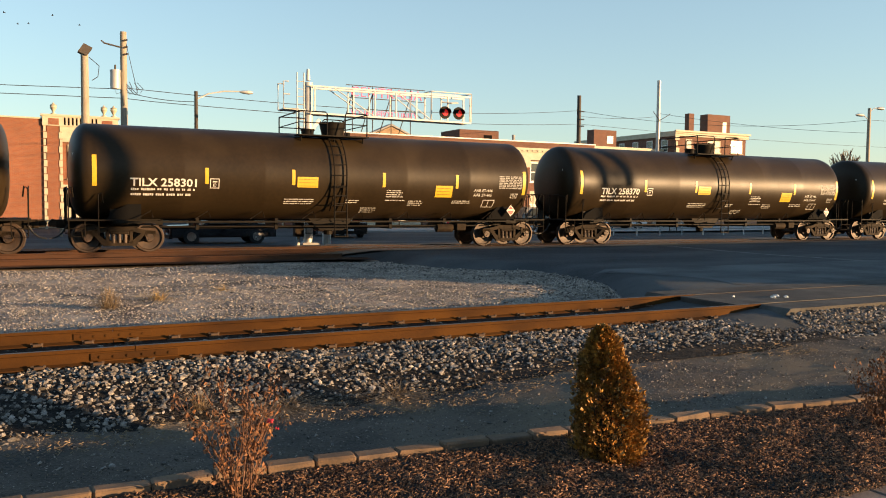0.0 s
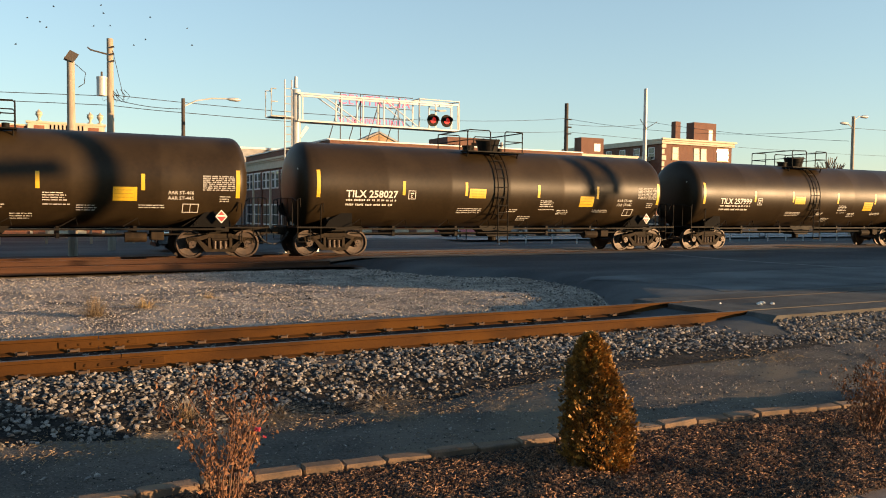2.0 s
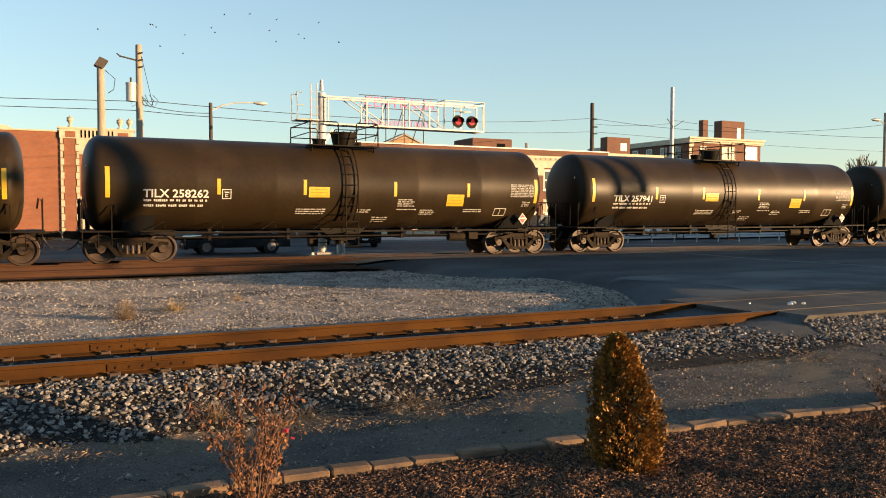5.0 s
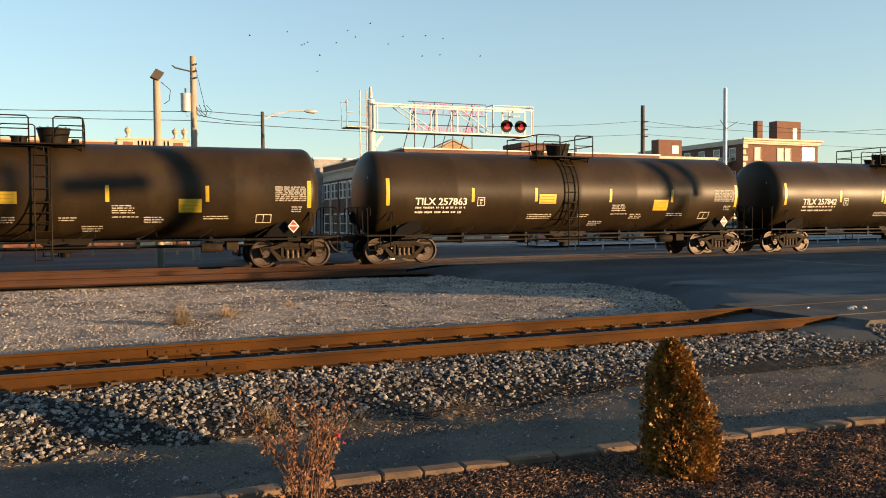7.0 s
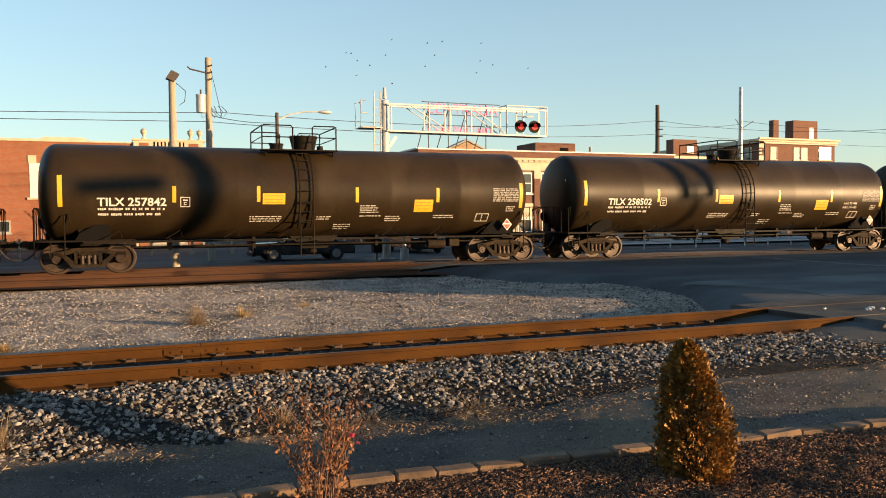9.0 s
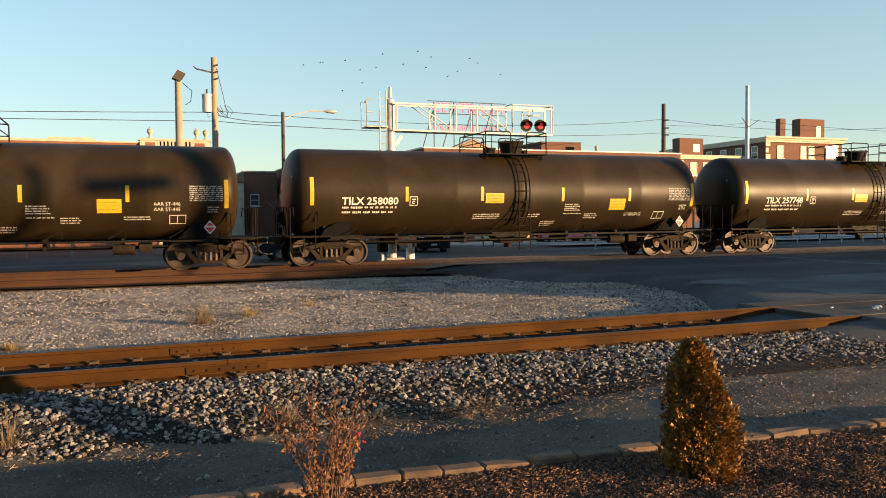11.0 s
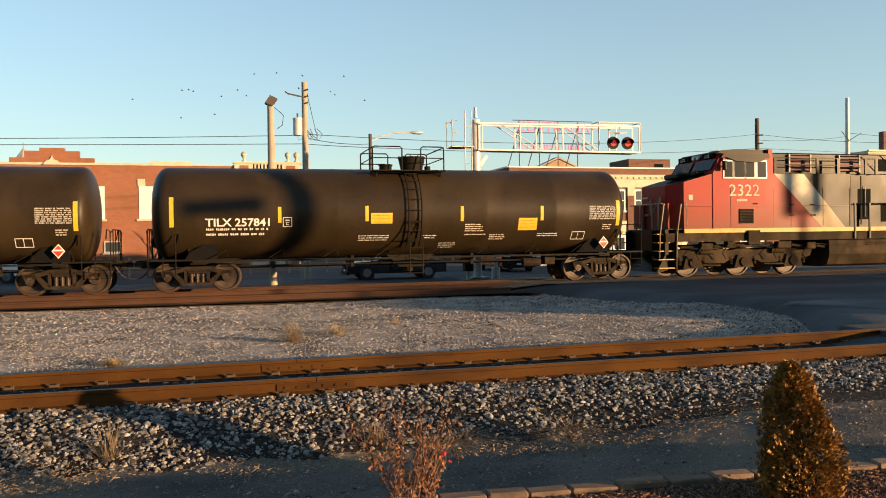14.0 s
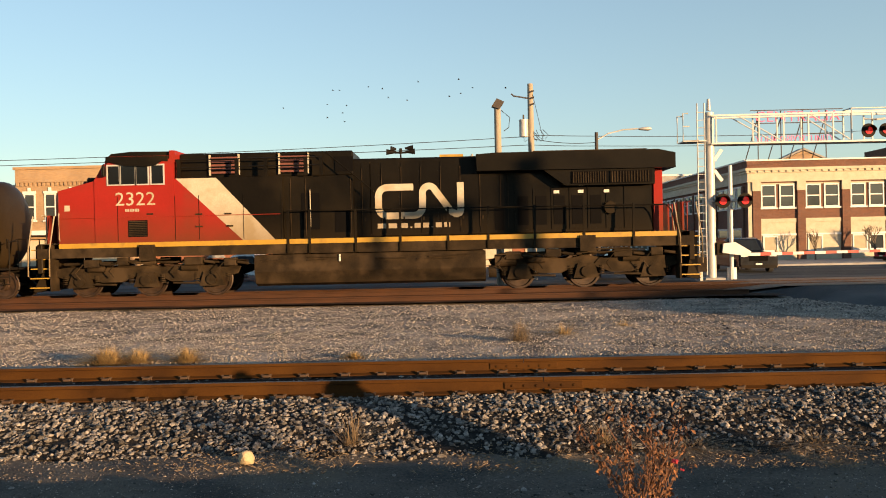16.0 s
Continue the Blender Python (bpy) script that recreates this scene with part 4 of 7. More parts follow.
    slab(lo, "cab_roof_rear", -6.30, -6.12, 4.40, 4.78, -1.45, 1.45, LRED)
    bm = B()
    prism(bm, [(-8.40, 4.42), (-8.28, 4.60), (-6.32, 4.60), (-6.32, 4.42)], -1.548, -1.40)
    part("roof_edge", bm, LBLACK, lo)
    bm = B()
    prism(bm, [(-8.22, 4.44), (-6.5, 4.44), (-6.7, 4.30), (-7.0, 4.25), (-7.8, 4.30)], -1.62, -1.53)
    part("sun_awning", bm, LBLACK, lo)
    for x0, x1 in ((-8.28, -7.92), (-7.86, -7.40), (-7.36, -6.98), (-6.86, -6.48)):
        bm = B()
        for q in ((x0 - 0.045, x0, 3.66, 4.34), (x1, x1 + 0.045, 3.66, 4.34), (x0, x1, 3.66, 3.70), (x0, x1, 4.29, 4.34)):
            box(bm, q[0], q[1], -1.558, -1.525, q[2], q[3])
        wf = part("side_window", bm, GALV, lo, "side window with a bright metal frame")
        slab(wf, "pane", x0, x1, 3.70, 4.29, -1.545, -1.533, CAB_GLASS)
    for y0, y1 in ((-1.35, -0.1), (0.1, 1.35)):
        bm = B()
        v = [bm.verts.new(p) for p in ((-8.70, y0, 3.98), (-8.70, y1, 3.98), (-8.47, y1, 4.38), (-8.47, y0, 4.38))]
        bm.faces.new(v)
        bmesh.ops.translate(bm, verts=bm.verts, vec=(-0.03, 0, 0.015))
        bmesh.ops.solidify(bm, geom=bm.faces[:], thickness=0.012)
        part("windscreen", bm, CAB_GLASS, lo)
    for y0, y1 in ((-1.2, -0.45), (0.45, 1.2)):
        nb = slab(lo, "number_board", -8.50, -8.38, 4.45, 4.64, y0, y1, DARK)
        bm = letters("2322", 0.17)
        bmesh.ops.transform(bm, matrix=pose(-8.505, y1 - 0.15, 4.48) @ Matrix.Rotation(radians(90), 4, "X") @ Matrix.Rotation(radians(-90), 4, "Y"), verts=bm.verts)
        part("board_number", bm, WHITE, nb)
    bm = B()
    for y in (-0.14, 0.14):
        rod(bm, (-8.52, y, 4.55), (-8.42, y, 4.55), 0.09, 14)
    part("headlight", bm, GALV, lo)
    slab(lo, "antenna_box", -7.7, -7.25, 4.78, 4.84, -0.3, 0.3, LYELLOW)
    # small things on nose and cab side
    bm = B()
    lines(bm, 1, 0.62, 0.10, 0.1, 0, 3)
    for v in bm.verts:
        v.co = (-7.75 + v.co.x, -1.541, 2.90 + v.co.y)
    part("cab_print", bm, LWHITE, lo)
    slab(lo, "nose_label", -9.75, -9.58, 2.86, 3.05, -1.508, -1.495, LWHITE)
    for z in (2.62,):
        slab(lo, "body_rib", -9.9, -2.7, z, z + 0.018, -1.545, -1.5, LRED)
    bm = B()
    path(bm, [(-9.9, -1.55, 2.75), (-9.9, -1.6, 2.8), (-9.9, -1.6, 1.95), (-9.9, -1.55, 1.9)], 0.018)
    part("nose_grab_iron", bm, LWHITE, lo)
    bm = B()
    box(bm, -9.2, -8.8, -1.1, -0.7, 3.78, 3.98, 0.05)
    box(bm, -9.6, -8.8, -0.5, 0.5, 3.72, 3.92, 0.05)
    part("nose_housing", bm, LBLACK, lo)
    bm = B()
    box(bm, -8.40, -8.32, -1.78, -1.60, 3.95, 4.30, 0.02)
    rod(bm, (-8.36, -1.6, 4.1), (-8.36, -1.53, 4.1), 0.02, 6)
    part("mirror", bm, LBLACK, lo)
    # flush cabinet behind the cab with the slanting paint
    slab(lo, "equipment_cabinet", -6.15, -2.62, 1.80, 3.86, -1.50, 1.50, LBLACK, "black equipment cabinet")
    bm = B()
    prism(bm, [(-6.15, 1.80), (-6.15, 3.85), (-6.09, 3.85), (-3.93, 1.80)], -1.508, -1.498)
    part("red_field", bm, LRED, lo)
    bm = B()
    prism(bm, [(-6.09, 3.85), (-4.77, 3.85), (-2.88, 1.80), (-3.93, 1.80)], -1.508, -1.498)
    part("white_band", bm, LWHITE, lo, "slanting cream white band")
    for x in (-8.0, -6.13, -5.35, -3.9, -2.66):
        bm = B()
        box(bm, x - 0.008, x + 0.008, -1.537 if x < -6.2 else -1.515, -1.50, 1.85, 3.3)
        part("panel_seam", bm, LBLACK, lo)
    vent = slab(lo, "cab_vent", -7.66, -7.03, 1.98, 2.52, -1.545, -1.52, DARK)
    for k in range(9):
        slab(vent, "slat", -7.64, -7.05, 2.01 + k * 0.057, 2.035 + k * 0.057, -1.565, -1.545, LGRIME)
    for x, z in ((-5.35, 2.28), (-4.35, 2.28), (-5.35, 2.68), (-4.4, 2.68), (-6.95, 2.72)):
        slab(lo, "latch", x - 0.11, x + 0.11, z - 0.03, z + 0.02, -1.535, -1.505, LGRIME)
    # upper hood with louvred blower grilles and roof walk rails
    slab(lo, "upper_hood", -6.12, -0.35, 3.86, 4.70, -1.02, 1.02, LBLACK, "black upper hood", 0.05)
    for x0 in (-5.05, -2.75):
        bm = B()
        box(bm, x0 - 0.05, x0 + 0.93, -1.05, -1.0, 3.98, 4.62)
        gr = part("blower_grille", bm, DARK, lo, "grille with reddish louvres")
        for k in range(5):
            slab(gr, "louvre", x0, x0 + 0.88, 4.02 + k * 0.12, 4.085 + k * 0.12, -1.10, -1.05, mat("louvre_rust", (0.16, 0.05, 0.035), 0.7, scale=3))
        for xx in (x0 - 0.06, x0 + 0.90):
            slab(gr, "frame_bar", xx, xx + 0.05, 3.96, 4.64, -1.12, -1.045, LWHITE)
    bm = B()
    for x in (-6.0, -4.1, -3.15, -1.85, -1.35):
        box(bm, x - 0.06, x + 0.06, -1.48, -1.42, 3.86, 4.45)
    for z in (4.2, 4.46):
        rod(bm, (-6.1, -1.45, z), (-1.3, -1.45, z), 0.02, 6)
    path(bm, [(-2.3, -1.45, 4.62), (-1.2, -1.45, 4.62), (0.35, -1.45, 3.3)], 0.022)
    part("roof_walk_rail", bm, LBLACK, lo)
    # engine hood
    slab(lo, "engine_hood", -2.62, 9.53, 1.80, 4.42, -0.98, 0.98, LBLACK, "black engine hood", 0.06)
    slab(lo, "hood_cabinet", -2.62, -0.35, 1.81, 3.86, -1.25, 1.25, LBLACK)
    for k, x in enumerate((-0.1, 0.55, 1.2, 1.85, 2.5, 3.15, 3.8)):
        d = slab(lo, "hood_door", x + 0.02, x + 0.60, 1.92, 4.25, -1.0, -0.97, LBLACK)
        slab(d, "door_latch", x + 0.08, x + 0.13, 2.34, 2.46, -1.03, -1.0, LGRIME)
        slab(d, "hinge", x + 0.015, x + 0.035, 2.1, 4.1, -1.012, -0.998, LGRIME)
    for k, x in enumerate((4.95, 5.55, 6.15, 6.75, 7.35, 7.95, 8.55)):
        d = slab(lo, "hood_door", x + 0.02, x + 0.56, 1.95, 3.30, -1.005, -0.97, LBLACK)
        if k < 5:
            slab(d, "grille", x + 0.10, x + 0.46, 2.1, 3.05, -1.02, -1.003, DARK)
    for x in (-2.4, -1.9, -0.42, 0.2, 4.5, 4.75):
        slab(lo, "hood_seam", x - 0.012, x + 0.012, 1.9, 4.3 if x > -0.4 else 3.8, -1.27 if x < -0.3 else -1.0, -1.24 if x < -0.3 else -0.97, LGRIME)
    slab(lo, "hood_vent", 0.0 - 0.95, 0.0 - 0.35, 4.02, 4.5, -1.06, -1.01, DARK)
    slab(lo, "hood_recess", -2.05, -1.45, 2.1, 3.3, -1.265, -1.25, DARK)
    slab(lo, "hood_recess", -0.95, -0.45, 2.0, 2.75, -1.265, -1.25, DARK)
    # flat dark plate standing in for a stanchion's shadow on the hood
    for x in (4.3,):
        slab(lo, "hood_recess", x, x + 0.3, 1.95, 2.75, -1.016, -1.0, DARK)
    bm = B()
    rod(bm, (-1.75, -1.32, 2.2), (-1.75, -1.32, 3.4), 0.016, 6)
    part("grab_rail", bm, LWHITE, lo)
    for x in (6.25, 7.05, 7.9):
        slab(lo, "warning_label", x, x + 0.18, 3.12, 3.22, -1.03, -1.005, WHITE)
    for x0, x1 in ((6.8, 8.0), (8.05, 9.4)):
        gr = slab(lo, "radiator_grille", x0, x1, 3.40, 3.80, -1.42, -1.38, DARK)
        for k in range(14):
            xx = x0 + 0.04 + k * (x1 - x0 - 0.08) / 14
            slab(gr, "slat", xx, xx + 0.03, 3.42, 3.78, -1.44, -1.42, LGRIME)
    bm = B()
    prism(bm, [(5.9, 3.86), (6.6, 3.35), (9.5, 3.35), (9.5, 3.86)], -1.38, 1.38)
    part("radiator_flare", bm, LBLACK, lo)
    bm = B()
    prism(bm, [(3.70, 4.42), (3.72, 3.88), (10.15, 3.86), (10.15, 4.34), (9.6, 4.46), (4.3, 4.46)], -1.50, 1.50)
    part("radiator_wing", bm, LBLACK, lo, "wide black radiator housing overhanging the hood")
    slab(lo, "radiator_top", 5.6, 9.3, 4.46, 4.52, -1.2, 1.2, LGRIME)
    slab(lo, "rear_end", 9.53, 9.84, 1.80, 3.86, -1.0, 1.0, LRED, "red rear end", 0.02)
    bm = B()
    rod(bm, (9.84, 0, 3.2), (9.9, 0, 3.2), 0.18, 14)
    part("rear_light", bm, GALV, lo)
    slab(lo, "exhaust_stack", 2.5, 3.3, 4.42, 4.56, -0.35, 0.35, LYELLOW)
    bm = B()
    rod(bm, (1.2, -0.5, 4.42), (1.2, -0.5, 4.62), 0.03, 6)
    rod(bm, (1.0, -0.5, 4.64), (1.4, -0.5, 4.64), 0.035, 8)
    for x0, x1, z in ((1.05, 0.72, 4.66), (1.35, 1.68, 4.66), (1.35, 1.62, 4.78), (1.05, 0.86, 4.76)):
        rod(bm, (x0, -0.5, z), (x1, -0.5, z + 0.01), 0.035, 10, 0.10)
    rod(bm, (1.2, -0.5, 4.6), (1.2, -0.5, 4.78), 0.05, 8)
    part("horn", bm, BLACK, lo, "air horn cluster")
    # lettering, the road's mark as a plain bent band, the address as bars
    bm = letters("2322", 0.62)
    xs = [v.co.x for v in bm.verts]
    for v in bm.verts:
        v.co = (-8.06 + (v.co.x - min(xs)) * 1.30 / (max(xs) - min(xs)), -1.541, 3.01 + v.co.y)
    part("cab_number", bm, LWHITE, lo, "cream road number")
    bm = B()

    def band(pts, w):
        left, right = [], []
        for i, p in enumerate(pts):
            p = Vector((p[0], p[1]))
            d = (Vector(pts[min(i + 1, len(pts) - 1)]) - Vector(pts[max(i - 1, 0)])).normalized()
            nrm = Vector((-d.y, d.x)) * w / 2
            left.append(bm.verts.new((p.x + nrm.x, -1.014, p.y + nrm.y)))
            right.append(bm.verts.new((p.x - nrm.x, -1.014, p.y - nrm.y)))
        for i in range(len(pts) - 1):
            bm.faces.new((left[i], left[i + 1], right[i + 1], right[i]))

    def arc(cx, cz, r, a0, a1, n=7):
        return [(cx + r * math.cos(radians(a0 + (a1 - a0) * k / n)), cz + r * math.sin(radians(a0 + (a1 - a0) * k / n))) for k in range(n + 1)]
    band([(1.62, 3.44)] + arc(0.76, 3.14, 0.30, 90, 180) + arc(0.76, 2.80, 0.30, 180, 270) + arc(1.62, 2.80, 0.30, 270, 360) + arc(2.14, 3.24, 0.22, 180, 50) + [(2.86, 2.60)] + arc(3.04, 2.66, 0.14, 220, 360) + [(3.18, 3.56)], 0.225)
    part("side_emblem", bm, LWHITE, lo, "large cream bent-band emblem")
    bm = B()
    x = 0.42
    for w in (0.28, 0.28, 0.28, 0.06, 0.20, 0.20, 0.06, 0.20, 0.20):
        box(bm, x, x + w, -1.026, -1.018, 2.09, 2.25 if w > 0.1 else 2.13)
        x += w + 0.08
    part("address_bars", bm, LWHITE, lo)
    # walkway handrail
    for k, x in enumerate((-2.45, -1.75, -0.25, 1.20, 2.75, 4.05, 5.55, 7.15, 8.75, 10.2)):
        st = slab(lo, "stanchion", x - 0.035, x + 0.035, 1.35, 2.74, -1.56, -1.50, LBLACK)
    bm = B()
    for s in (-1, 1):
        rod(bm, (-2.5, s * 1.53, 2.72), (9.8, s * 1.53, 2.66), 0.022, 8)
        path(bm, [(9.8, s * 1.53, 2.66), (9.95, s * 1.53, 2.5), (10.2, s * 1.53, 1.8)], 0.022)
    part("handrail", bm, LBLACK, lo)
    # end steps and ladders
    for s in (-1, 1):
        for y in (-1, 1):
            bm = B()
            xa = s * 10.62
            for k in range(5):
                z = 0.36 + k * 0.31
                box(bm, xa - 0.34, xa + 0.30, y * 1.02, y * (1.48 - 0.03 * k), z, z + 0.035)
            ste = part("step_treads", bm, LYELLOW, lo, "yellow-edged step treads")
            slab(ste, "step_side", xa - s * 0.37 - 0.03, xa - s * 0.37 + 0.03, 0.25, 1.80, y * 1.0, y * 1.5, LGRIME)
            bm = B()
            box(bm, xa - 0.36, xa + 0.32, y * 0.98, y * 1.02, 0.25, 1.75)
            part("step_back", bm, DARK, ste)
            bm = B()
            for xx in (xa - 0.36, xa + 0.34):
                path(bm, [(xx, y * 1.53, 0.75), (xx - s * 0.02, y * 1.55, 1.6), (xx - s * 0.2, y * 1.53, 2.72)], 0.022)
            part("step_rail", bm, LWHITE, lo, "pale step handrail")
        bm = B()
        box(bm, s * 10.55, s * 10.72, -1.45, 1.45, 0.85, 1.80, 0.02)
        prism(bm, [(s * 10.6, 0.9), (s * 10.95, 0.25), (s * 10.85, 0.22), (s * 10.5, 0.3)], -1.3, 1.3)
        part("pilot_plate", bm, LBLACK, lo)
        bm = B()
        box(bm, s * 10.7, s * 11.1, -0.15, 0.15, 0.72, 1.02, 0.03)
        part("coupler", bm, TRUCK, lo)
        bm = B()
        for y in (-0.9, -0.45, 0.45, 0.9):
            rod(bm, (s * 10.66, y, 1.8), (s * 10.66, y, 2.75), 0.02, 6)
        rod(bm, (s * 10.66, -1.2, 2.75), (s * 10.66, 1.2, 2.75), 0.022, 6)
        part("end_railing", bm, LRED if s > 0 else LWHITE, lo)
        slab(lo, "end_panel", s * 10.40, s * 10.46, 1.82, 2.75, 0.55, 1.25, LRED)
        slab(lo, "end_panel", s * 10.40, s * 10.46, 1.82, 2.75, -1.25, -0.55, LRED)
    bm = B()
    lathe(bm, [(-1.10, 0.20), (-1.06, 0.20)], 22, "Y")
    for k in range(4):
        a = k * math.pi / 4
        rod(bm, (-0.24 * math.cos(a), -1.08, -0.24 * math.sin(a)), (0.24 * math.cos(a), -1.08, 0.24 * math.sin(a)), 0.015, 5)
    hb = part("hand_brake_wheel", bm, LBLACK, lo)
    hb.location = (8.1, 0, 2.62)
    # trucks
    for s in (-1, 1):
        for y in (-1, 1):
            bm = B()
            prism(bm, [(-3.1, 0.95), (-2.6, 1.02), (-0.5, 0.98), (0, 1.10), (0.5, 0.98), (2.6, 1.02), (3.1, 0.95), (3.0, 0.72), (2.6, 0.60), (1.75, 0.62), (1.5, 0.50), (0.8, 0.50), (0.5, 0.66), (-0.5, 0.66), (-0.8, 0.50), (-1.5, 0.50), (-1.75, 0.62), (-2.6, 0.60), (-3.0, 0.72)], y * 0.98, y * 1.16)
            fr = part("truck_frame", bm, LGRIME, lo, "dusty cast truck frame")
            fr.location = (s * 7.24, 0, 0)
            for k in (-2.18, 0, 2.18):
                bm = B()
                prism(bm, [(k - 0.42, 0.33), (k - 0.27, 0.80), (k + 0.27, 0.80), (k + 0.42, 0.33)], y * 1.06, y * 1.24)
                rod(bm, (k, y * 1.2, 0.54), (k, y * 1.30, 0.54), 0.17, 16)
                jb = part("journal_box", bm, LGRIME, fr)
                bm = B()
                for sx in (-0.52, 0.52):
                    for j in range(5):
                        rod(bm, (k + sx, y * 1.12, 0.46 + j * 0.06), (k + sx, y * 1.12, 0.49 + j * 0.06), 0.09, 10)
                part("spring", bm, LGRIME, fr)
            bm = B()
            rod(bm, (-2.7, y * 1.2, 1.12), (-0.4, y * 1.2, 1.14), 0.05, 8)
            rod(bm, (0.4, y * 1.22, 1.14), (2.7, y * 1.22, 1.10), 0.04, 8)
            for k in (-1.6, 1.5):
                rod(bm, (k - 0.3, y * 1.2, 0.95), (k + 0.25, y * 1.22, 0.95), 0.11, 12)
                rod(bm, (k - 0.6, y * 1.2, 0.45), (k + 0.6, y * 1.2, 0.42), 0.035, 6)
            box(bm, -0.35, 0.35, y * 1.05, y * 1.3, 1.08, 1.28, 0.03)
            part("brake_gear", bm, LGRIME, fr)
        for k in (-2.18, 0, 2.18):
            wheelsets.append((wheelset(lo, s * 7.24 + k, 0.533), s * 7.24 + k, 0.533))
    # pipes and air tanks under the frame behind the tank
    bm = B()
    rg = random.Random(4)
    for k in range(16):
        z = rg.uniform(1.05, 1.34)
        x = rg.uniform(-9.5, 9.0)
        path(bm, [(x, -1.48, z), (x + rg.uniform(0.4, 1.6), -1.50, z + rg.uniform(-0.08, 0.08))], rg.uniform(0.012, 0.03))
    part("piping", bm, LGRIME, lo)
    for x0, x1, z in ((4.25, 4.95, 0.95), (4.05, 4.3, 0.6)):
        bm = B()
        rod(bm, (x0, -1.2, z), (x1, -1.2, z), 0.2, 14)
        part("air_tank", bm, LGRIME, lo)
    for x, w, z in ((-9.2, 0.5, 1.12), (-8.1, 0.35, 1.18), (-5.9, 0.6, 1.15), (-4.6, 0.4, 1.1), (4.6, 0.5, 1.1), (5.9, 0.5, 1.16), (8.1, 0.6, 1.12), (9.3, 0.4, 1.15)):
        bm = B()
        box(bm, x, x + w, -1.46, -1.2, z - 0.12, z + 0.14, 0.02)
        rod(bm, (x + w + 0.05, -1.4, z), (x + w + 0.4, -1.42, z - 0.05), 0.05, 8)
        path(bm, [(x, -1.47, z), (x - 0.25, -1.5, z - 0.3), (x - 0.1, -1.48, z - 0.5)], 0.02)
        part("brake_cylinder", bm, LGRIME, lo)
    slab(lo, "jack_pad", -7.3, -6.8, 1.20, 1.72, -1.62, -1.50, LGRIME)
    slab(lo, "jack_pad", 7.0, 7.5, 1.20, 1.72, -1.62, -1.50, LGRIME)
    return lo


loco = locomotive()
cars.append((loco, 215.6 + 8.05))


# ---- grade crossing: cantilever, flashing lights, gate ----
LAMP_RED = mat("lamp_lens", (0.55, 0.02, 0.02), 0.2, emit=0.25)


def flasher(parent, x, y, z, r=0.27):
    bm = B()
    rod(bm, (x, y, z), (x, y + 0.03, z), r, 24)
    fl = part("flasher", bm, BLACK, parent, "round black flasher with a red lens")
    bm = B()
    rod(bm, (x, y - 0.03, z), (x, y + 0.0, z), r * 0.52, 20)
    part("lens", bm, LAMP_RED, fl)
    bm = B()
    n = 14
    for i in range(n):
        a0, a1 = math.pi * (i / n) * 1.1 - 0.15, math.pi * ((i + 1) / n) * 1.1 - 0.15
        q = [(x + r * 0.62 * math.cos(a), yy, z + r * 0.62 * math.sin(a)) for a, yy in ((a0, y), (a1, y), (a1, y - 0.28), (a0, y - 0.28))]
        bm.faces.new([bm.verts.new(p) for p in q])
    bmesh.ops.solidify(bm, geom=bm.faces[:], thickness=0.01)
    part("hood", bm, BLACK, fl)
    bm = B()
    rod(bm, (x, y + 0.03, z), (x, y + 0.26, z), r * 0.5, 16, r * 0.35)
    part("lamp_housing", bm, BLACK, fl)


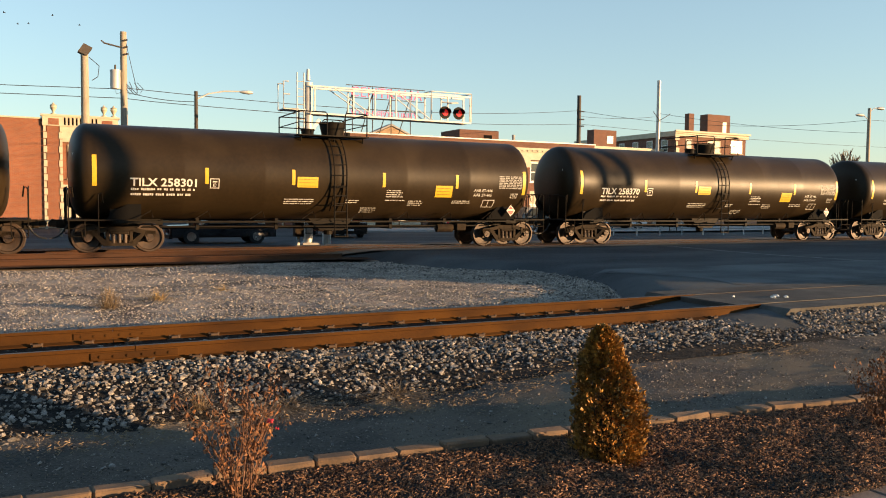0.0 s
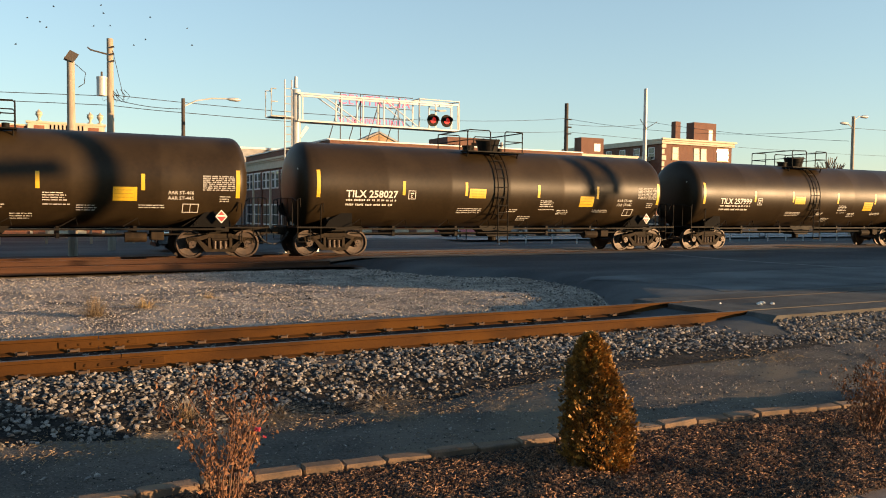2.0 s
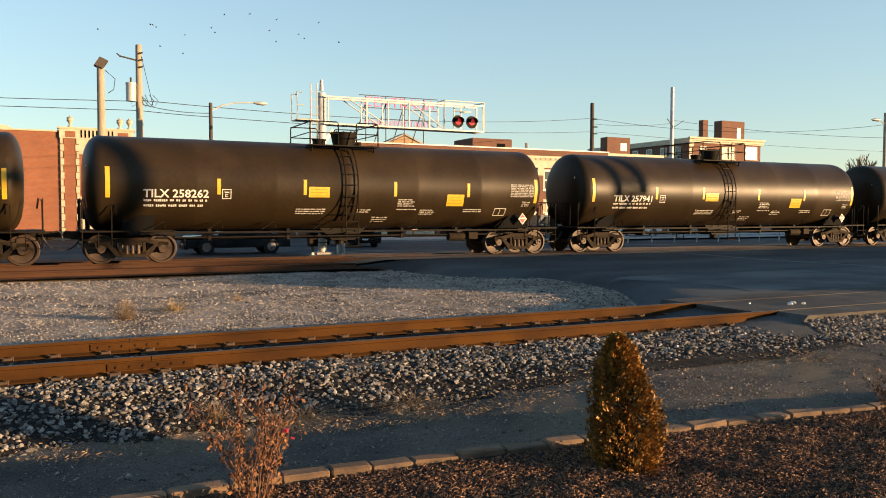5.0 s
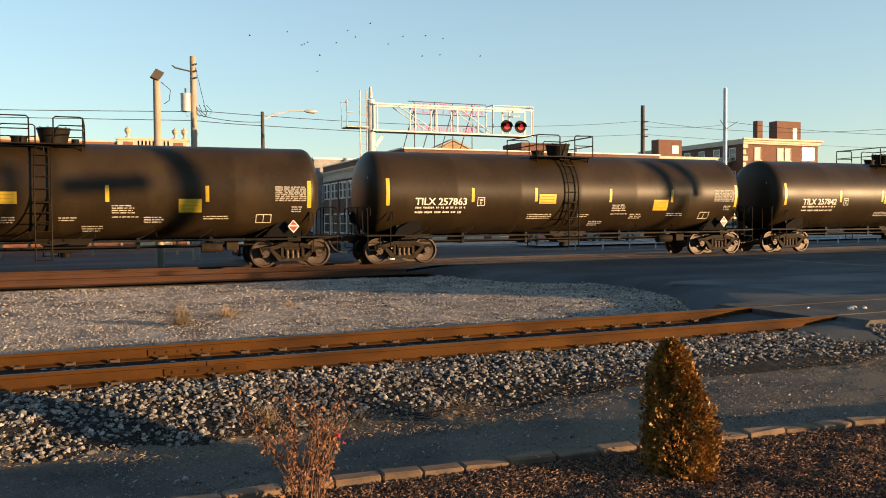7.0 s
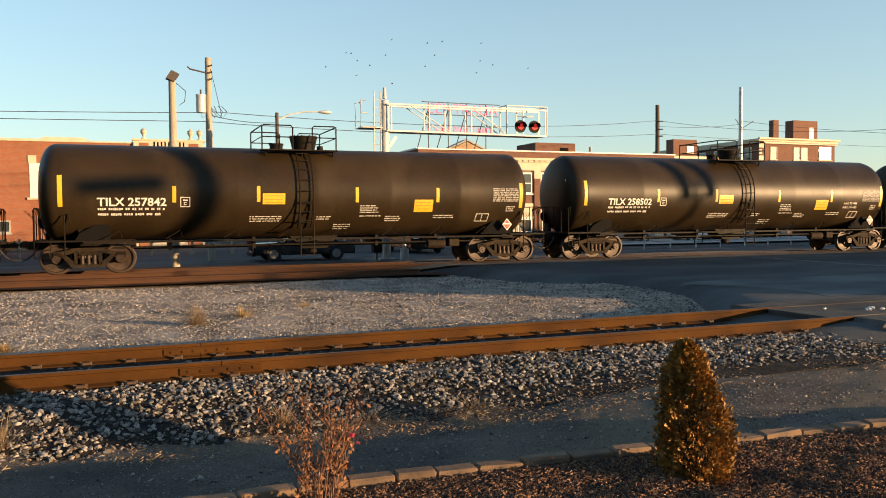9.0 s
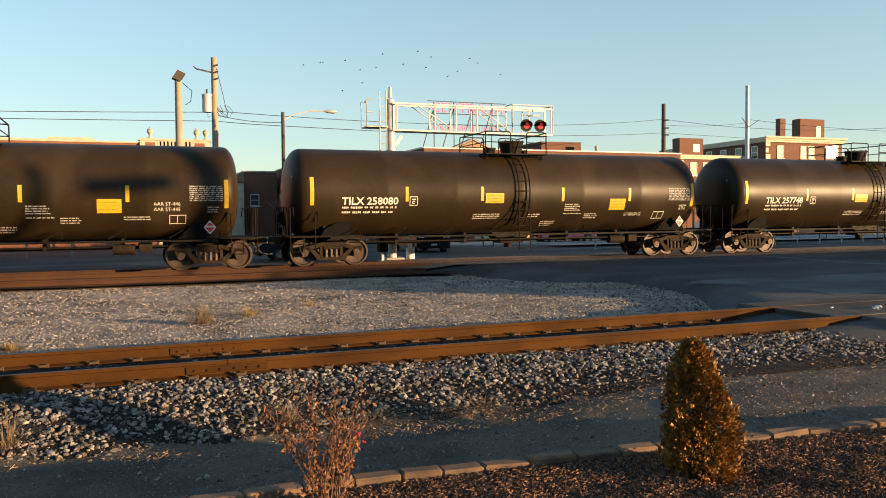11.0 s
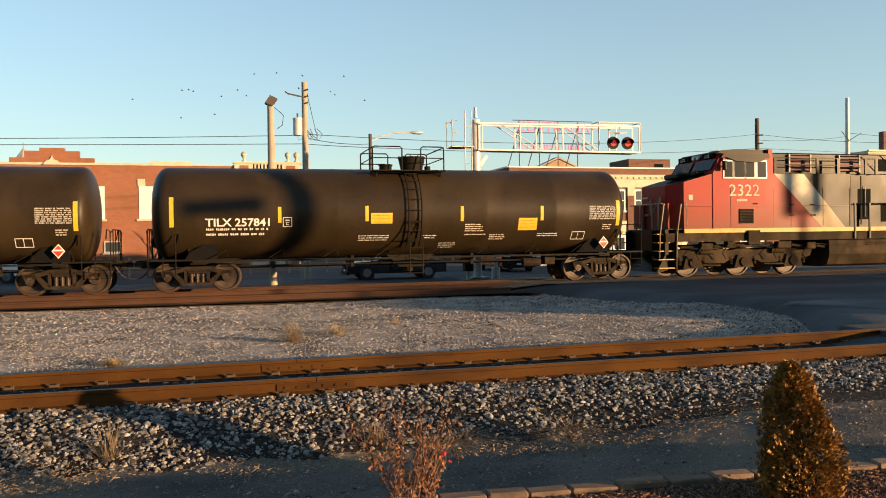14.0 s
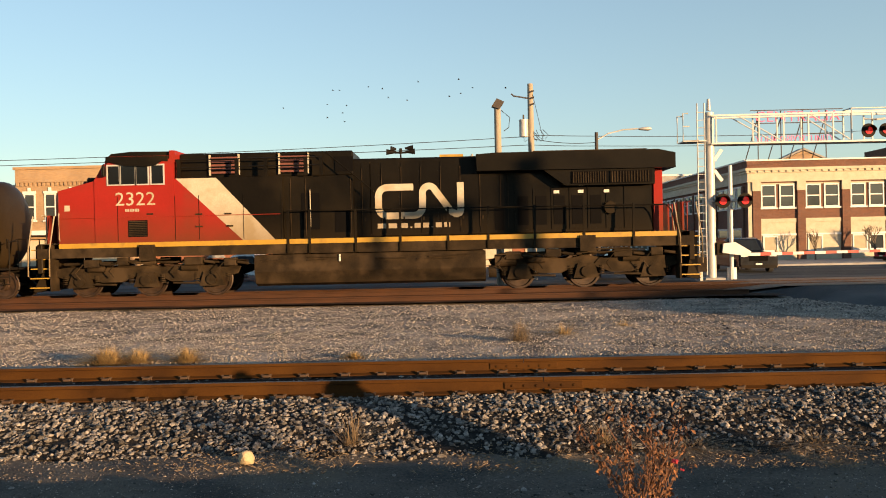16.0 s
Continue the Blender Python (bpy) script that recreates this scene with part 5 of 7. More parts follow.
def cantilever():
    c = thing("signal_cantilever", "galvanised cantilever over the street with a walkway and red flashers", "crossing signal")
    y = 31.8
    bm = B()
    rod(bm, (10.12, y, -0.1), (10.12, y, 6.42), 0.19, 20)
    rod(bm, (10.12, y, 6.5), (10.12, y, 6.95), 0.09, 10, 0.06)
    part("mast", bm, GALV, c, "pale galvanised mast", True)
    bm = B()
    box(bm, 9.75, 10.55, y - 0.4, y + 0.4, -0.3, -0.02, 0.03)
    part("base_plate", bm, STONE_DARK, c)
    # truss arm, two planes
    for yy in (y - 0.32, y + 0.32):
        for z0, z1, nm in ((6.22, 6.24, "top_chord"), (5.14, 5.12, "bottom_chord")):
            bm = B()
            box(bm, 10.1, 17.45, yy - 0.035, yy + 0.035, 0, 0.065)
            for v in bm.verts:
                v.co.z += z0 + (z1 - z0) * (v.co.x - 10.1) / 7.3
            part(nm, bm, GALV, c)
        xs = [10.3, 11.95, 12.9, 13.85, 14.8, 15.5, 16.3, 17.4]
        for k, x in enumerate(xs):
            bm = B()
            box(bm, x - 0.024, x + 0.024, yy - 0.024, yy + 0.024, 5.2, 6.26)
            part("upright", bm, GALV, c)
        for a, b in ((11.1, 12.85), (13.9, 15.45)):
            bm = B()
            rod(bm, (a, yy, 6.25), (b, yy, 5.22), 0.024, 6)
            part("diagonal", bm, GALV, c)
    bm = B()
    box(bm, 10.3, 17.45, y - 0.3, y + 0.3, 5.14, 5.17)
    part("walkway", bm, GALV, c)
    bm = B()
    for x in (15.5, 17.45):
        rod(bm, (x, y - 0.34, 5.2), (x, y - 0.34, 6.42), 0.025, 6)
        rod(bm, (x, y + 0.34, 5.2), (x, y + 0.34, 6.42), 0.025, 6)
        rod(bm, (x, y - 0.34, 6.42), (x, y + 0.34, 6.42), 0.025, 6)
    for yy in (y - 0.34, y + 0.34):
        rod(bm, (15.5, yy, 6.42), (17.45, yy, 6.42), 0.025, 6)
    part("cage_rail", bm, GALV, c)
    for x in (16.05, 16.72):
        flasher(c, x, y - 0.55, 5.52)
    bm = B()
    path(bm, [(16.0, y - 0.3, 6.0), (16.4, y - 0.45, 5.95), (16.8, y - 0.3, 6.0)], 0.04)
    part("flasher_bracket", bm, GALV, c)
    # ladder and back cage
    bm = B()
    for x in (9.58, 9.86):
        rod(bm, (x, y - 0.28, 0.1), (x, y - 0.28, 6.75), 0.026, 6)
    for k in range(21):
        rod(bm, (9.58, y - 0.28, 0.4 + k * 0.3), (9.86, y - 0.28, 0.4 + k * 0.3), 0.016, 5)
    part("ladder", bm, GALV, c)
    bm = B()
    path(bm, [(9.6, y - 0.4, 5.30), (9.0, y - 0.4, 5.30), (9.0, y - 0.4, 6.35), (9.2, y - 0.4, 6.35)], 0.03)
    path(bm, [(9.6, y + 0.4, 5.30), (9.0, y + 0.4, 5.30), (9.0, y + 0.4, 6.35), (9.2, y + 0.4, 6.35)], 0.03)
    rod(bm, (9.0, y - 0.4, 5.85), (9.25, y - 0.4, 5.85), 0.025, 6)
    box(bm, 9.0, 9.9, y - 0.4, y + 0.4, 5.26, 5.30)
    part("ladder_cage", bm, GALV, c)
    for z, t in ((4.75, 35), (3.95, -35)):
        bm = B()
        box(bm, -0.03, 0.03, -0.02, 0.02, -0.32, 0.32)
        bmesh.ops.transform(bm, matrix=pose(10.42, y - 0.1, z, 0, t, 0) @ Matrix.Diagonal((2.2, 1, 0.8, 1)), verts=bm.verts)
        part("crossbuck_blade", bm, WHITEP, c)
    for x in (10.50, 11.36):
        flasher(c, x, y - 0.35, 2.95, 0.29)
    bm = B()
    rod(bm, (10.1, y - 0.2, 2.95), (11.4, y - 0.2, 2.95), 0.04, 8)
    part("flasher_arm", bm, GALV, c)
    return c


cantilever()


def gate():
    ga = thing("crossing_gate", "lowered crossing gate with a red and white striped arm", "crossing gate")
    y = 31.9
    bm = B()
    rod(bm, (10.95, y, -0.1), (10.95, y, 4.35), 0.075, 12)
    part("mast", bm, WHITEP, ga, "white painted mast")
    bm = B()
    rod(bm, (10.95, y, -0.3), (10.95, y, 0.35), 0.18, 12)
    part("mast_foot", bm, WHITEP, ga)
    bm = B()
    box(bm, 10.25, 10.75, y - 0.35, y - 0.02, 0.85, 1.35, 0.03)
    part("gate_motor", bm, LGRIME, ga, "brown gate motor box")
    bm = B()
    prism(bm, [(10.45, 0.95), (10.5, 1.30), (10.95, 1.35), (11.55, 0.98), (11.5, 0.80), (11.0, 0.86)], y - 0.45, y - 0.30)
    part("counterweight_arm", bm, WHITEP, ga, "white gate arm bracket")
    for k in range(22):
        bm = B()
        box(bm, 11.5 + k * 0.42, 11.5 + (k + 1) * 0.42 - 0.004, y - 0.42, y - 0.36, 0.80 + k * 0.004, 0.92 + k * 0.004 - k * 0.002)
        part("gate_stripe", bm, mat("gate_red", (0.55, 0.06, 0.04), 0.5) if k % 2 else WHITEP, ga)
    return ga


gate()
cab = thing("relay_case", "small dull relay box on a post beside the crossing", "relay box")
for x, w, h in ((9.35, 0.35, 0.55),):
    slab(cab, "case", x, x + w, 0.25, 0.25 + h, 31.0, 31.35, TRUCK)
    slab(cab, "post", x + w / 2 - 0.05, x + w / 2 + 0.05, -0.25, 0.25, 31.12, 31.22, GALV)
bm = B()
box(bm, 9.3, 10.6, 30.9, 31.7, -0.28, -0.10, 0.04)
part("foundation", bm, ROOF, cab)


# ---- poles and wires ----
def pole(name, x, y, top, r, m, label, lean=0.0):
    p = thing(name, label, "pole")
    bm = B()
    rod(bm, (x, y, -0.4), (x + lean, y, top), r, 14, r * 0.78)
    part("shaft", bm, m, p, "", True)
    return p


lp = pole("light_pole", 1.95, 33.0, 7.0, 0.17, POLE, "pale weathered timber pole with a floodlight on top")
bm = B()
prism(bm, [(1.72, 7.05), (2.02, 6.92), (2.22, 7.22), (1.92, 7.36)], 32.8, 33.2)
part("floodlight", bm, POLE_DARK, lp, "dark tilted floodlight")
bm = B()
path(bm, [(2.1, 33.0, 6.9), (2.45, 33.0, 6.6), (2.4, 33.0, 6.2), (2.2, 33.0, 6.05)], 0.015)
part("lead_wire", bm, WIRE, lp)
up = pole("utility_pole", 3.80, 38.0, 8.9, 0.17, POLE, "pale timber utility pole with a transformer")
bm = B()
rod(bm, (3.45, 37.9, 6.42), (3.45, 37.9, 7.15), 0.21, 16)
rod(bm, (3.45, 37.9, 7.15), (3.45, 37.9, 7.22), 0.22, 16)
tr = part("transformer", bm, GALV, up, "grey transformer can", True)
bm = B()
rod(bm, (3.45, 37.9, 7.2), (3.45, 37.9, 7.45), 0.04, 8)
part("bushing", bm, POLE_DARK, tr)
bm = B()
path(bm, [(3.0, 37.95, 8.35), (3.8, 37.95, 8.2)], 0.035)
path(bm, [(2.9, 37.95, 8.45), (3.05, 37.95, 8.33)], 0.03)
for z in (7.9, 8.2, 8.5):
    rod(bm, (3.8, 37.85, z), (3.95, 37.8, z + 0.05), 0.04, 6)
part("insulator_bracket", bm, POLE_DARK, up)
bm = B()
for dx in (0.25, 0.45, 0.6, -0.3):
    path(bm, [(3.8, 37.9, 6.5 + dx * 0.4), (3.8 + dx, 37.9, 6.2), (3.8 + dx * 1.3, 37.9, 6.5), (3.8 + dx * 0.9, 37.9, 6.75)], 0.014)
path(bm, [(3.9, 37.9, 8.4), (4.35, 37.9, 6.3)], 0.012)
part("drop_wire", bm, WIRE, up)
sl = pole("street_lamp", 6.85, 38.0, 6.57, 0.10, POLE_DARK, "brown street lamp with a long curved arm")
bm = B()
path(bm, [(6.85, 38, 6.2), (7.4, 38, 6.5), (8.1, 38, 6.66), (8.9, 38, 6.70)], 0.035)
part("arm", bm, GALV, sl)
bm = B()
lathe(bm, [(0, 0.04), (0.15, 0.12), (0.45, 0.16), (0.62, 0.08)], 12, "X")
lh = part("lamp_head", bm, GALV, sl, "pale cobra-head lamp", True)
lh.location = (8.8, 38, 6.68)
lh.scale = (1, 1, 0.6)
p2 = pole("utility_pole", 44.4, 60, 11.45, 0.22, POLE_DARK, "dark timber utility pole beside the street")
bm = B()
for z in (8.7, 9.3, 10.0):
    rod(bm, (44.4, 59.8, z), (44.75, 59.7, z), 0.06, 6)
part("insulator_bracket", bm, WIRE, p2)
p3 = pole("light_pole", 53.7, 60, 13.5, 0.22, GALV, "tall pale grey pole behind the train")
bm = B()
path(bm, [(52.9, 59.8, 10.5), (53.7, 59.8, 9.7), (55.0, 59.8, 10.4)], 0.035)
part("wire_clamp", bm, WIRE, p3)
tw = pole("twin_street_lamp", 63.4, 45, 10.0, 0.17, POLE, "timber pole carrying two street lamps")
for s, z in ((-1, 9.35), (1, 10.05)):
    bm = B()
    path(bm, [(63.4, 45, z - 0.4), (63.4 + s * 0.7, 45, z), (63.4 + s * 1.0, 45, z)], 0.04)
    a = part("arm", bm, GALV, tw)
    bm = B()
    lathe(bm, [(-0.35, 0.05), (-0.1, 0.2), (0.3, 0.22), (0.45, 0.08)], 12, "X")
    lh = part("lamp_head", bm, GALV, a, "", True)
    lh.location = (63.4 + s * 1.3, 45, z)
    lh.scale = (1.2, 1, 0.6)


def wire(a, b, sag, r=0.016):
    bm = B()
    pts = []
    for k in range(17):
        t = k / 16
        p = Vector(a).lerp(Vector(b), t)
        p.z -= sag * 4 * t * (1 - t)
        pts.append(p)
    path(bm, pts, r, 5)
    return tagged(link("overhead_wire", bm, WIRE), "thin dark overhead wire strung between poles", "wire", "overhead wires")


wire((-50, 38, 6.2), (3.8, 38, 6.45), 0.45)
wire((-50, 38, 5.6), (3.8, 38, 6.05), 0.2)
wire((3.8, 38, 6.5), (44.4, 60, 10.1), 0.6)
wire((3.8, 38, 6.35), (6.85, 38, 6.1), 0.12)
wire((3.8, 38, 6.05), (6.85, 38, 5.93), 0.02)
wire((6.85, 38, 5.93), (44.4, 60, 8.9), 0.35)
wire((44.4, 60, 10.1), (63.4, 45, 9.0), 0.9)
wire((44.4, 60, 8.9), (110, 60, 9.0), 0.5)
wire((53.7, 60, 10.4), (63.4, 45, 7.9), 0.3)
wire((63.4, 45, 9.0), (120, 45, 13.0), 0.9)
wire((44.4, 60, 9.6), (53.7, 60, 10.1), 0.2)


# ---- buildings ----
def window(parent, x0, x1, z0, z1, y, side=-1, glass=GLASS, frame=WHITEP, sash=True, t=0.09):
    """A window set in a wall that faces -y."""
    bm = B()
    for q in ((x0, x0 + t, z0, z1), (x1 - t, x1, z0, z1), (x0 + t, x1 - t, z0, z0 + t), (x0 + t, x1 - t, z1 - t, z1)):
        box(bm, q[0], q[1], y - 0.05, y + 0.05, q[2], q[3])
    if sash:
        box(bm, x0 + t, x1 - t, y - 0.03, y + 0.03, (z0 + z1) / 2 - 0.04, (z0 + z1) / 2 + 0.04)
    w = part("window", bm, frame, parent, "white framed sash window")
    bm = B()
    box(bm, x0 + t, x1 - t, y - 0.012, y, z0 + t, z1 - t)
    part("pane", bm, glass, w)
    bm = B()
    box(bm, x0 - 0.08, x1 + 0.08, y - 0.14, y + 0.02, z0 - 0.10, z0)
    part("sill", bm, frame, w)
    return w


def window_x(parent, y0, y1, z0, z1, x, frame=WHITEP):
    """A window in a wall that faces -x."""
    bm = B()
    t = 0.12
    for q in ((y0, y0 + t, z0, z1), (y1 - t, y1, z0, z1), (y0 + t, y1 - t, z0, z0 + t), (y0 + t, y1 - t, z1 - t, z1), (y0 + t, y1 - t, (z0 + z1) / 2 - 0.04, (z0 + z1) / 2 + 0.04)):
        box(bm, x - 0.06, x + 0.02, q[0], q[1], q[2], q[3])
    w = part("window", bm, frame, parent)
    bm = B()
    box(bm, x - 0.02, x - 0.008, y0 + t, y1 - t, z0 + t, z1 - t)
    part("pane", bm, GLASS, w)


def sign_building():
    b = thing("corner_building", "two-storey brown brick building with cream cornice and paired sash windows", "building")
    Y, x0, x1 = 56.0, 20.45, 43.0
    slab(b, "wall", x0, x1, -0.6, 6.35, Y, Y + 24, BRICK2, "brown brick walls")
    slab(b, "roof", x0 + 0.2, x1 - 0.2, 6.35, 6.4, Y + 0.2, Y + 23.8, ROOF)
    slab(b, "parapet", x0 - 0.10, x1 + 0.10, 6.20, 6.68, Y - 0.06, Y + 0.25, BRICK2)
    slab(b, "parapet", x0 - 0.06, x0 + 0.25, 6.20, 6.72, Y + 0.25, Y + 24, BRICK2)
    slab(b, "coping", x0 - 0.16, x1 + 0.16, 6.68, 6.77, Y - 0.14, Y + 0.32, WHITEP)
    slab(b, "coping", x0 - 0.14, x0 + 0.32, 6.72, 6.82, Y + 0.32, Y + 24, WHITEP)
    for z0, z1, d in ((6.02, 6.20, 0.26), (5.86, 6.02, 0.16), (5.34, 5.86, 0.08), (5.24, 5.34, 0.14)):
        slab(b, "cornice", x0 - d, x1 + d, z0, z1, Y - d, Y - 0.005, CREAM, "cream terracotta cornice")
        slab(b, "cornice", x0 - d, x0 - 0.005, z0, z1, Y - 0.005, Y + 24, CREAM)
    slab(b, "corner_strip", x0 - 0.06, x0 + 0.2, 0.0, 5.24, Y - 0.08, Y - 0.005, CREAM, "cream corner pilaster")
    for k in range(46):
        slab(b, "dentil", x0 + 0.1 + k * 0.49, x0 + 0.32 + k * 0.49, 5.90, 6.015, Y - 0.23, Y - 0.16, CREAM)
    n, bay = 7, 3.06
    for k in range(n + 1):
        xp = x0 + 0.25 + k * bay
        slab(b, "pier", xp, xp + 0.54, -0.5, 4.62, Y - 0.14, Y - 0.005, BRICK2)
        slab(b, "pier_capital", xp - 0.03, xp + 0.57, 4.62, 5.24, Y - 0.18, Y - 0.005, CREAM)
    for k in range(n):
        xb = x0 + 0.84 + k * bay
        slab(b, "lintel", xb - 0.02, xb + 2.32, 5.06, 5.14, Y - 0.06, Y - 0.005, CREAM)
        window(b, xb, xb + 1.03, 3.46, 5.05, Y - 0.02)
        window(b, xb + 1.26, xb + 2.29, 3.46, 5.05, Y - 0.02)
        slab(b, "storefront_head", xb - 0.04, xb + 2.36, 2.44, 2.70, Y - 0.12, Y - 0.005, CREAM)
        slab(b, "storefront", xb - 0.02, xb + 2.34, 0.25, 2.44, Y - 0.05, Y - 0.005, CREAM, "boarded cream storefront")
        slab(b, "storefront_sill", xb - 0.04, xb + 2.36, 1.54, 1.66, Y - 0.12, Y - 0.05, WHITEP)
        window(b, xb + 0.08, xb + 1.1, 0.45, 1.52, Y - 0.06, sash=False, glass=BLIND)
        if k % 3 == 2:
            window(b, xb + 1.22, xb + 2.26, 0.45, 1.52, Y - 0.06, sash=False)
        slab(b, "base", xb - 0.04, xb + 2.36, -0.4, 0.30, Y - 0.12, Y - 0.005, CREAM)
    for k in range(8):
        yy = Y + 1.2 + k * 2.9
        window_x(b, yy, yy + 1.1, 3.46, 5.05, x0 - 0.005)
        window_x(b, yy + 1.25, yy + 2.35, 3.46, 5.05, x0 - 0.005)
        window_x(b, yy, yy + 2.3, 0.2, 2.1, x0 - 0.005)
        slab(b, "pier", x0 - 0.14, x0 - 0.005, -0.5, 5.0, yy - 0.5, yy - 0.15, CREAM if k % 2 else BRICK2)
    slab(b, "penthouse", 33.0, 36.9, 6.4, 8.0, 61.5, 65, BRICK2, "brick penthouse on the roof")
    slab(b, "penthouse_louvre", 35.4, 36.2, 6.7, 7.6, 61.46, 61.5, DARK)
    bm = B()
    prism(bm, [(26.2, 6.4), (26.2, 7.3), (28.6, 8.35), (31.0, 7.3), (31.0, 6.4)], 66, 67)
    part("pediment", bm, BRICK3, b, "tan pediment rising behind the roof")
    bm = B()
    prism(bm, [(26.0, 7.25), (28.6, 8.42), (31.2, 7.25), (31.2, 7.40), (28.6, 8.58), (26.0, 7.40)], 65.9, 67.1)
    part("pediment_cornice", bm, STONE_DARK, b)
    bm = B()
    rod(bm, (50.0, 80, 6.2), (50.0, 80, 7.6), 2.6, 8, 0.15)
    rod(bm, (50.0, 80, 7.5), (50.0, 80, 9.6), 0.18, 6)
    part("cupola", bm, STONE_DARK, b)


sign_building()


def roof_sign():
    PINK = mat("sign_red", (0.78, 0.10, 0.24), 0.6, color2=(0.7, 0.09, 0.2), scale=4)
    s = thing("roof_sign", "open steel roof sign with faded red letters", "sign")
    Y = 56.6
    for k, x in enumerate((21.4, 23.0, 24.5, 26.1)):
        bm = B()
        rod(bm, (x, Y, 6.3), (x, Y, 10.2), 0.035, 6)
        rod(bm, (x + 0.05, Y, 9.9), (x - 0.5, Y + 1.6, 6.3), 0.035, 6)
        part("strut", bm, POLE_DARK, s)
    for z in (10.25, 9.35, 8.55, 7.85):
        bm = B()
        box(bm, 20.9, 27.3, Y - 0.03, Y + 0.03, z - 0.025, z + 0.025)
        part("rail", bm, POLE_DARK, s)
    for body, x0, x1, z, size in (("CENTRALIA", 21.2, 27.0, 9.42, 1.08), ("YOUR OPPORTUNITY", 21.2, 26.6, 7.92, 0.80)):
        bm = letters(body, size, 0.03, 0.018)
        xs = [v.co.x for v in bm.verts]
        for v in bm.verts:
            v.co = (x0 + (v.co.x - min(xs)) * (x1 - x0) / (max(xs) - min(xs)), Y - 0.12 - v.co.z, z + v.co.y)
        part("lettering", bm, PINK, s, "faded red letters")


roof_sign()


def red_building():
    b = thing("brick_hall", "red brick hall with cream stone corner pavilion and blocked window", "building")
    Y, x0, x1 = 58.0, -21.5, 5.3
    slab(b, "wall", x0, x1, -0.6, 6.75, Y, Y + 22, BRICK, "red brick walls")
    slab(b, "roof", x0 + 0.3, x1 - 0.3, 6.75, 6.78, Y + 0.3, Y + 21.7, ROOF)
    for a, c, z in ((x0, -9.6, 6.92), (-9.6, -1.8, 6.92), (-1.8, 0.95, 6.85)):
        slab(b, "coping", a, c - 0.01, 6.75, z, Y - 0.08, Y + 0.3, CREAM)
    slab(b, "coping", -4.6, -2.0, 6.92, 7.05, Y - 0.08, Y + 0.3, CREAM)
    # stepped gable with its finial
    bm = B()
    prism(bm, [(-13.2, 6.9), (-13.2, 7.2), (-12.3, 7.2), (-12.3, 7.65), (-11.4, 7.65), (-11.4, 7.85), (-9.9, 7.85), (-9.9, 7.65), (-9.0, 7.65), (-9.0, 7.2), (-8.1, 7.2), (-8.1, 6.9)], Y - 0.1, Y + 0.35)
    part("gable", bm, BRICK, b, "stepped brick gable")
    bm = B()
    prism(bm, [(-11.2, 6.75), (-11.0, 7.0), (-10.75, 7.1), (-10.65, 7.35), (-10.55, 7.1), (-10.3, 7.0), (-10.1, 6.75)], Y - 0.2, Y - 0.1)
    part("gable_ornament", bm, CREAM, b)
    bm = B()
    rod(bm, (-13.2, Y + 4, 7.0), (-13.2, Y + 4, 8.2), 0.9, 8, 0.08)
    rod(bm, (-13.2, Y + 4, 8.2), (-13.2, Y + 4, 8.6), 0.05, 6)
    part("roof_ventilator", bm, STONE_DARK, b)
    # blocked window
    slab(b, "blocked_window", -5.35, -3.2, 3.15, 5.35, Y - 0.04, Y - 0.004, WHITEP, "white blocked-up window")
    slab(b, "window_sill", -5.5, -3.05, 3.02, 3.15, Y - 0.14, Y - 0.004, CREAM)
    for x in (-5.42, -3.62):
        slab(b, "corner_stone", x, x + 0.48, 5.35, 5.85, Y - 0.07, Y - 0.004, CREAM)
    for x in (-7.6, -14.5, -17.5):
        window(b, x, x + 1.1, 0.9, 1.7, Y - 0.03, sash=False, frame=STONE_DARK)
    for x in (-18.8, -15.0, -9.6):
        slab(b, "blocked_window", x, x + 2.1, 3.15, 5.35, Y - 0.04, Y - 0.004, WHITEP)
        slab(b, "window_sill", x - 0.1, x + 2.2, 3.02, 3.15, Y - 0.14, Y - 0.004, CREAM)
    # corner pavilion
    P = Y - 0.10
    for xa, xb in ((0.95, 2.05), (4.1, 5.35)):
        slab(b, "pilaster", xa + 0.2, xb - 0.2, -0.4, 6.35, P, Y - 0.004, BRICK)
        for k in range(15):
            w = 0.21 if k % 2 else 0.15
            slab(b, "quoin", xa, xa + w, -0.3 + k * 0.45, 0.1 + k * 0.45, P - 0.05, Y - 0.004, CREAM)
            slab(b, "quoin", xb - w, xb, -0.3 + k * 0.45, 0.1 + k * 0.45, P - 0.05, Y - 0.004, CREAM)
    slab(b, "entablature", 0.9, 5.4, 6.35, 6.95, P - 0.1, Y + 0.4, CREAM, "cream stone entablature")
    slab(b, "entablature_panel", 1.25, 1.85, 6.42, 6.82, P - 0.12, P - 0.1, BRICK)
    slab(b, "entablature_panel", 4.4, 5.05, 6.42, 6.82, P - 0.12, P - 0.1, BRICK)
    slab(b, "baluster_cap", 0.8, 5.5, 6.95, 7.08, P - 0.16, Y + 0.45, CREAM)
    for k in range(9):
        slab(b, "slot", 2.15 + k * 0.235, 2.25 + k * 0.235, 6.42, 6.90, P - 0.115, P - 0.1, DARK)
    slab(b, "frieze", 2.05, 4.1, 5.35, 6.35, P - 0.02, Y - 0.004, CREAM)
    w = window(b, 2.35, 3.8, 3.0, 5.2, Y - 0.03, glass=WHITEP, frame=CREAM, sash=False)
    slab(b, "door_surround", 2.05, 4.1, -0.4, 2.6, P - 0.02, Y - 0.004, CREAM)
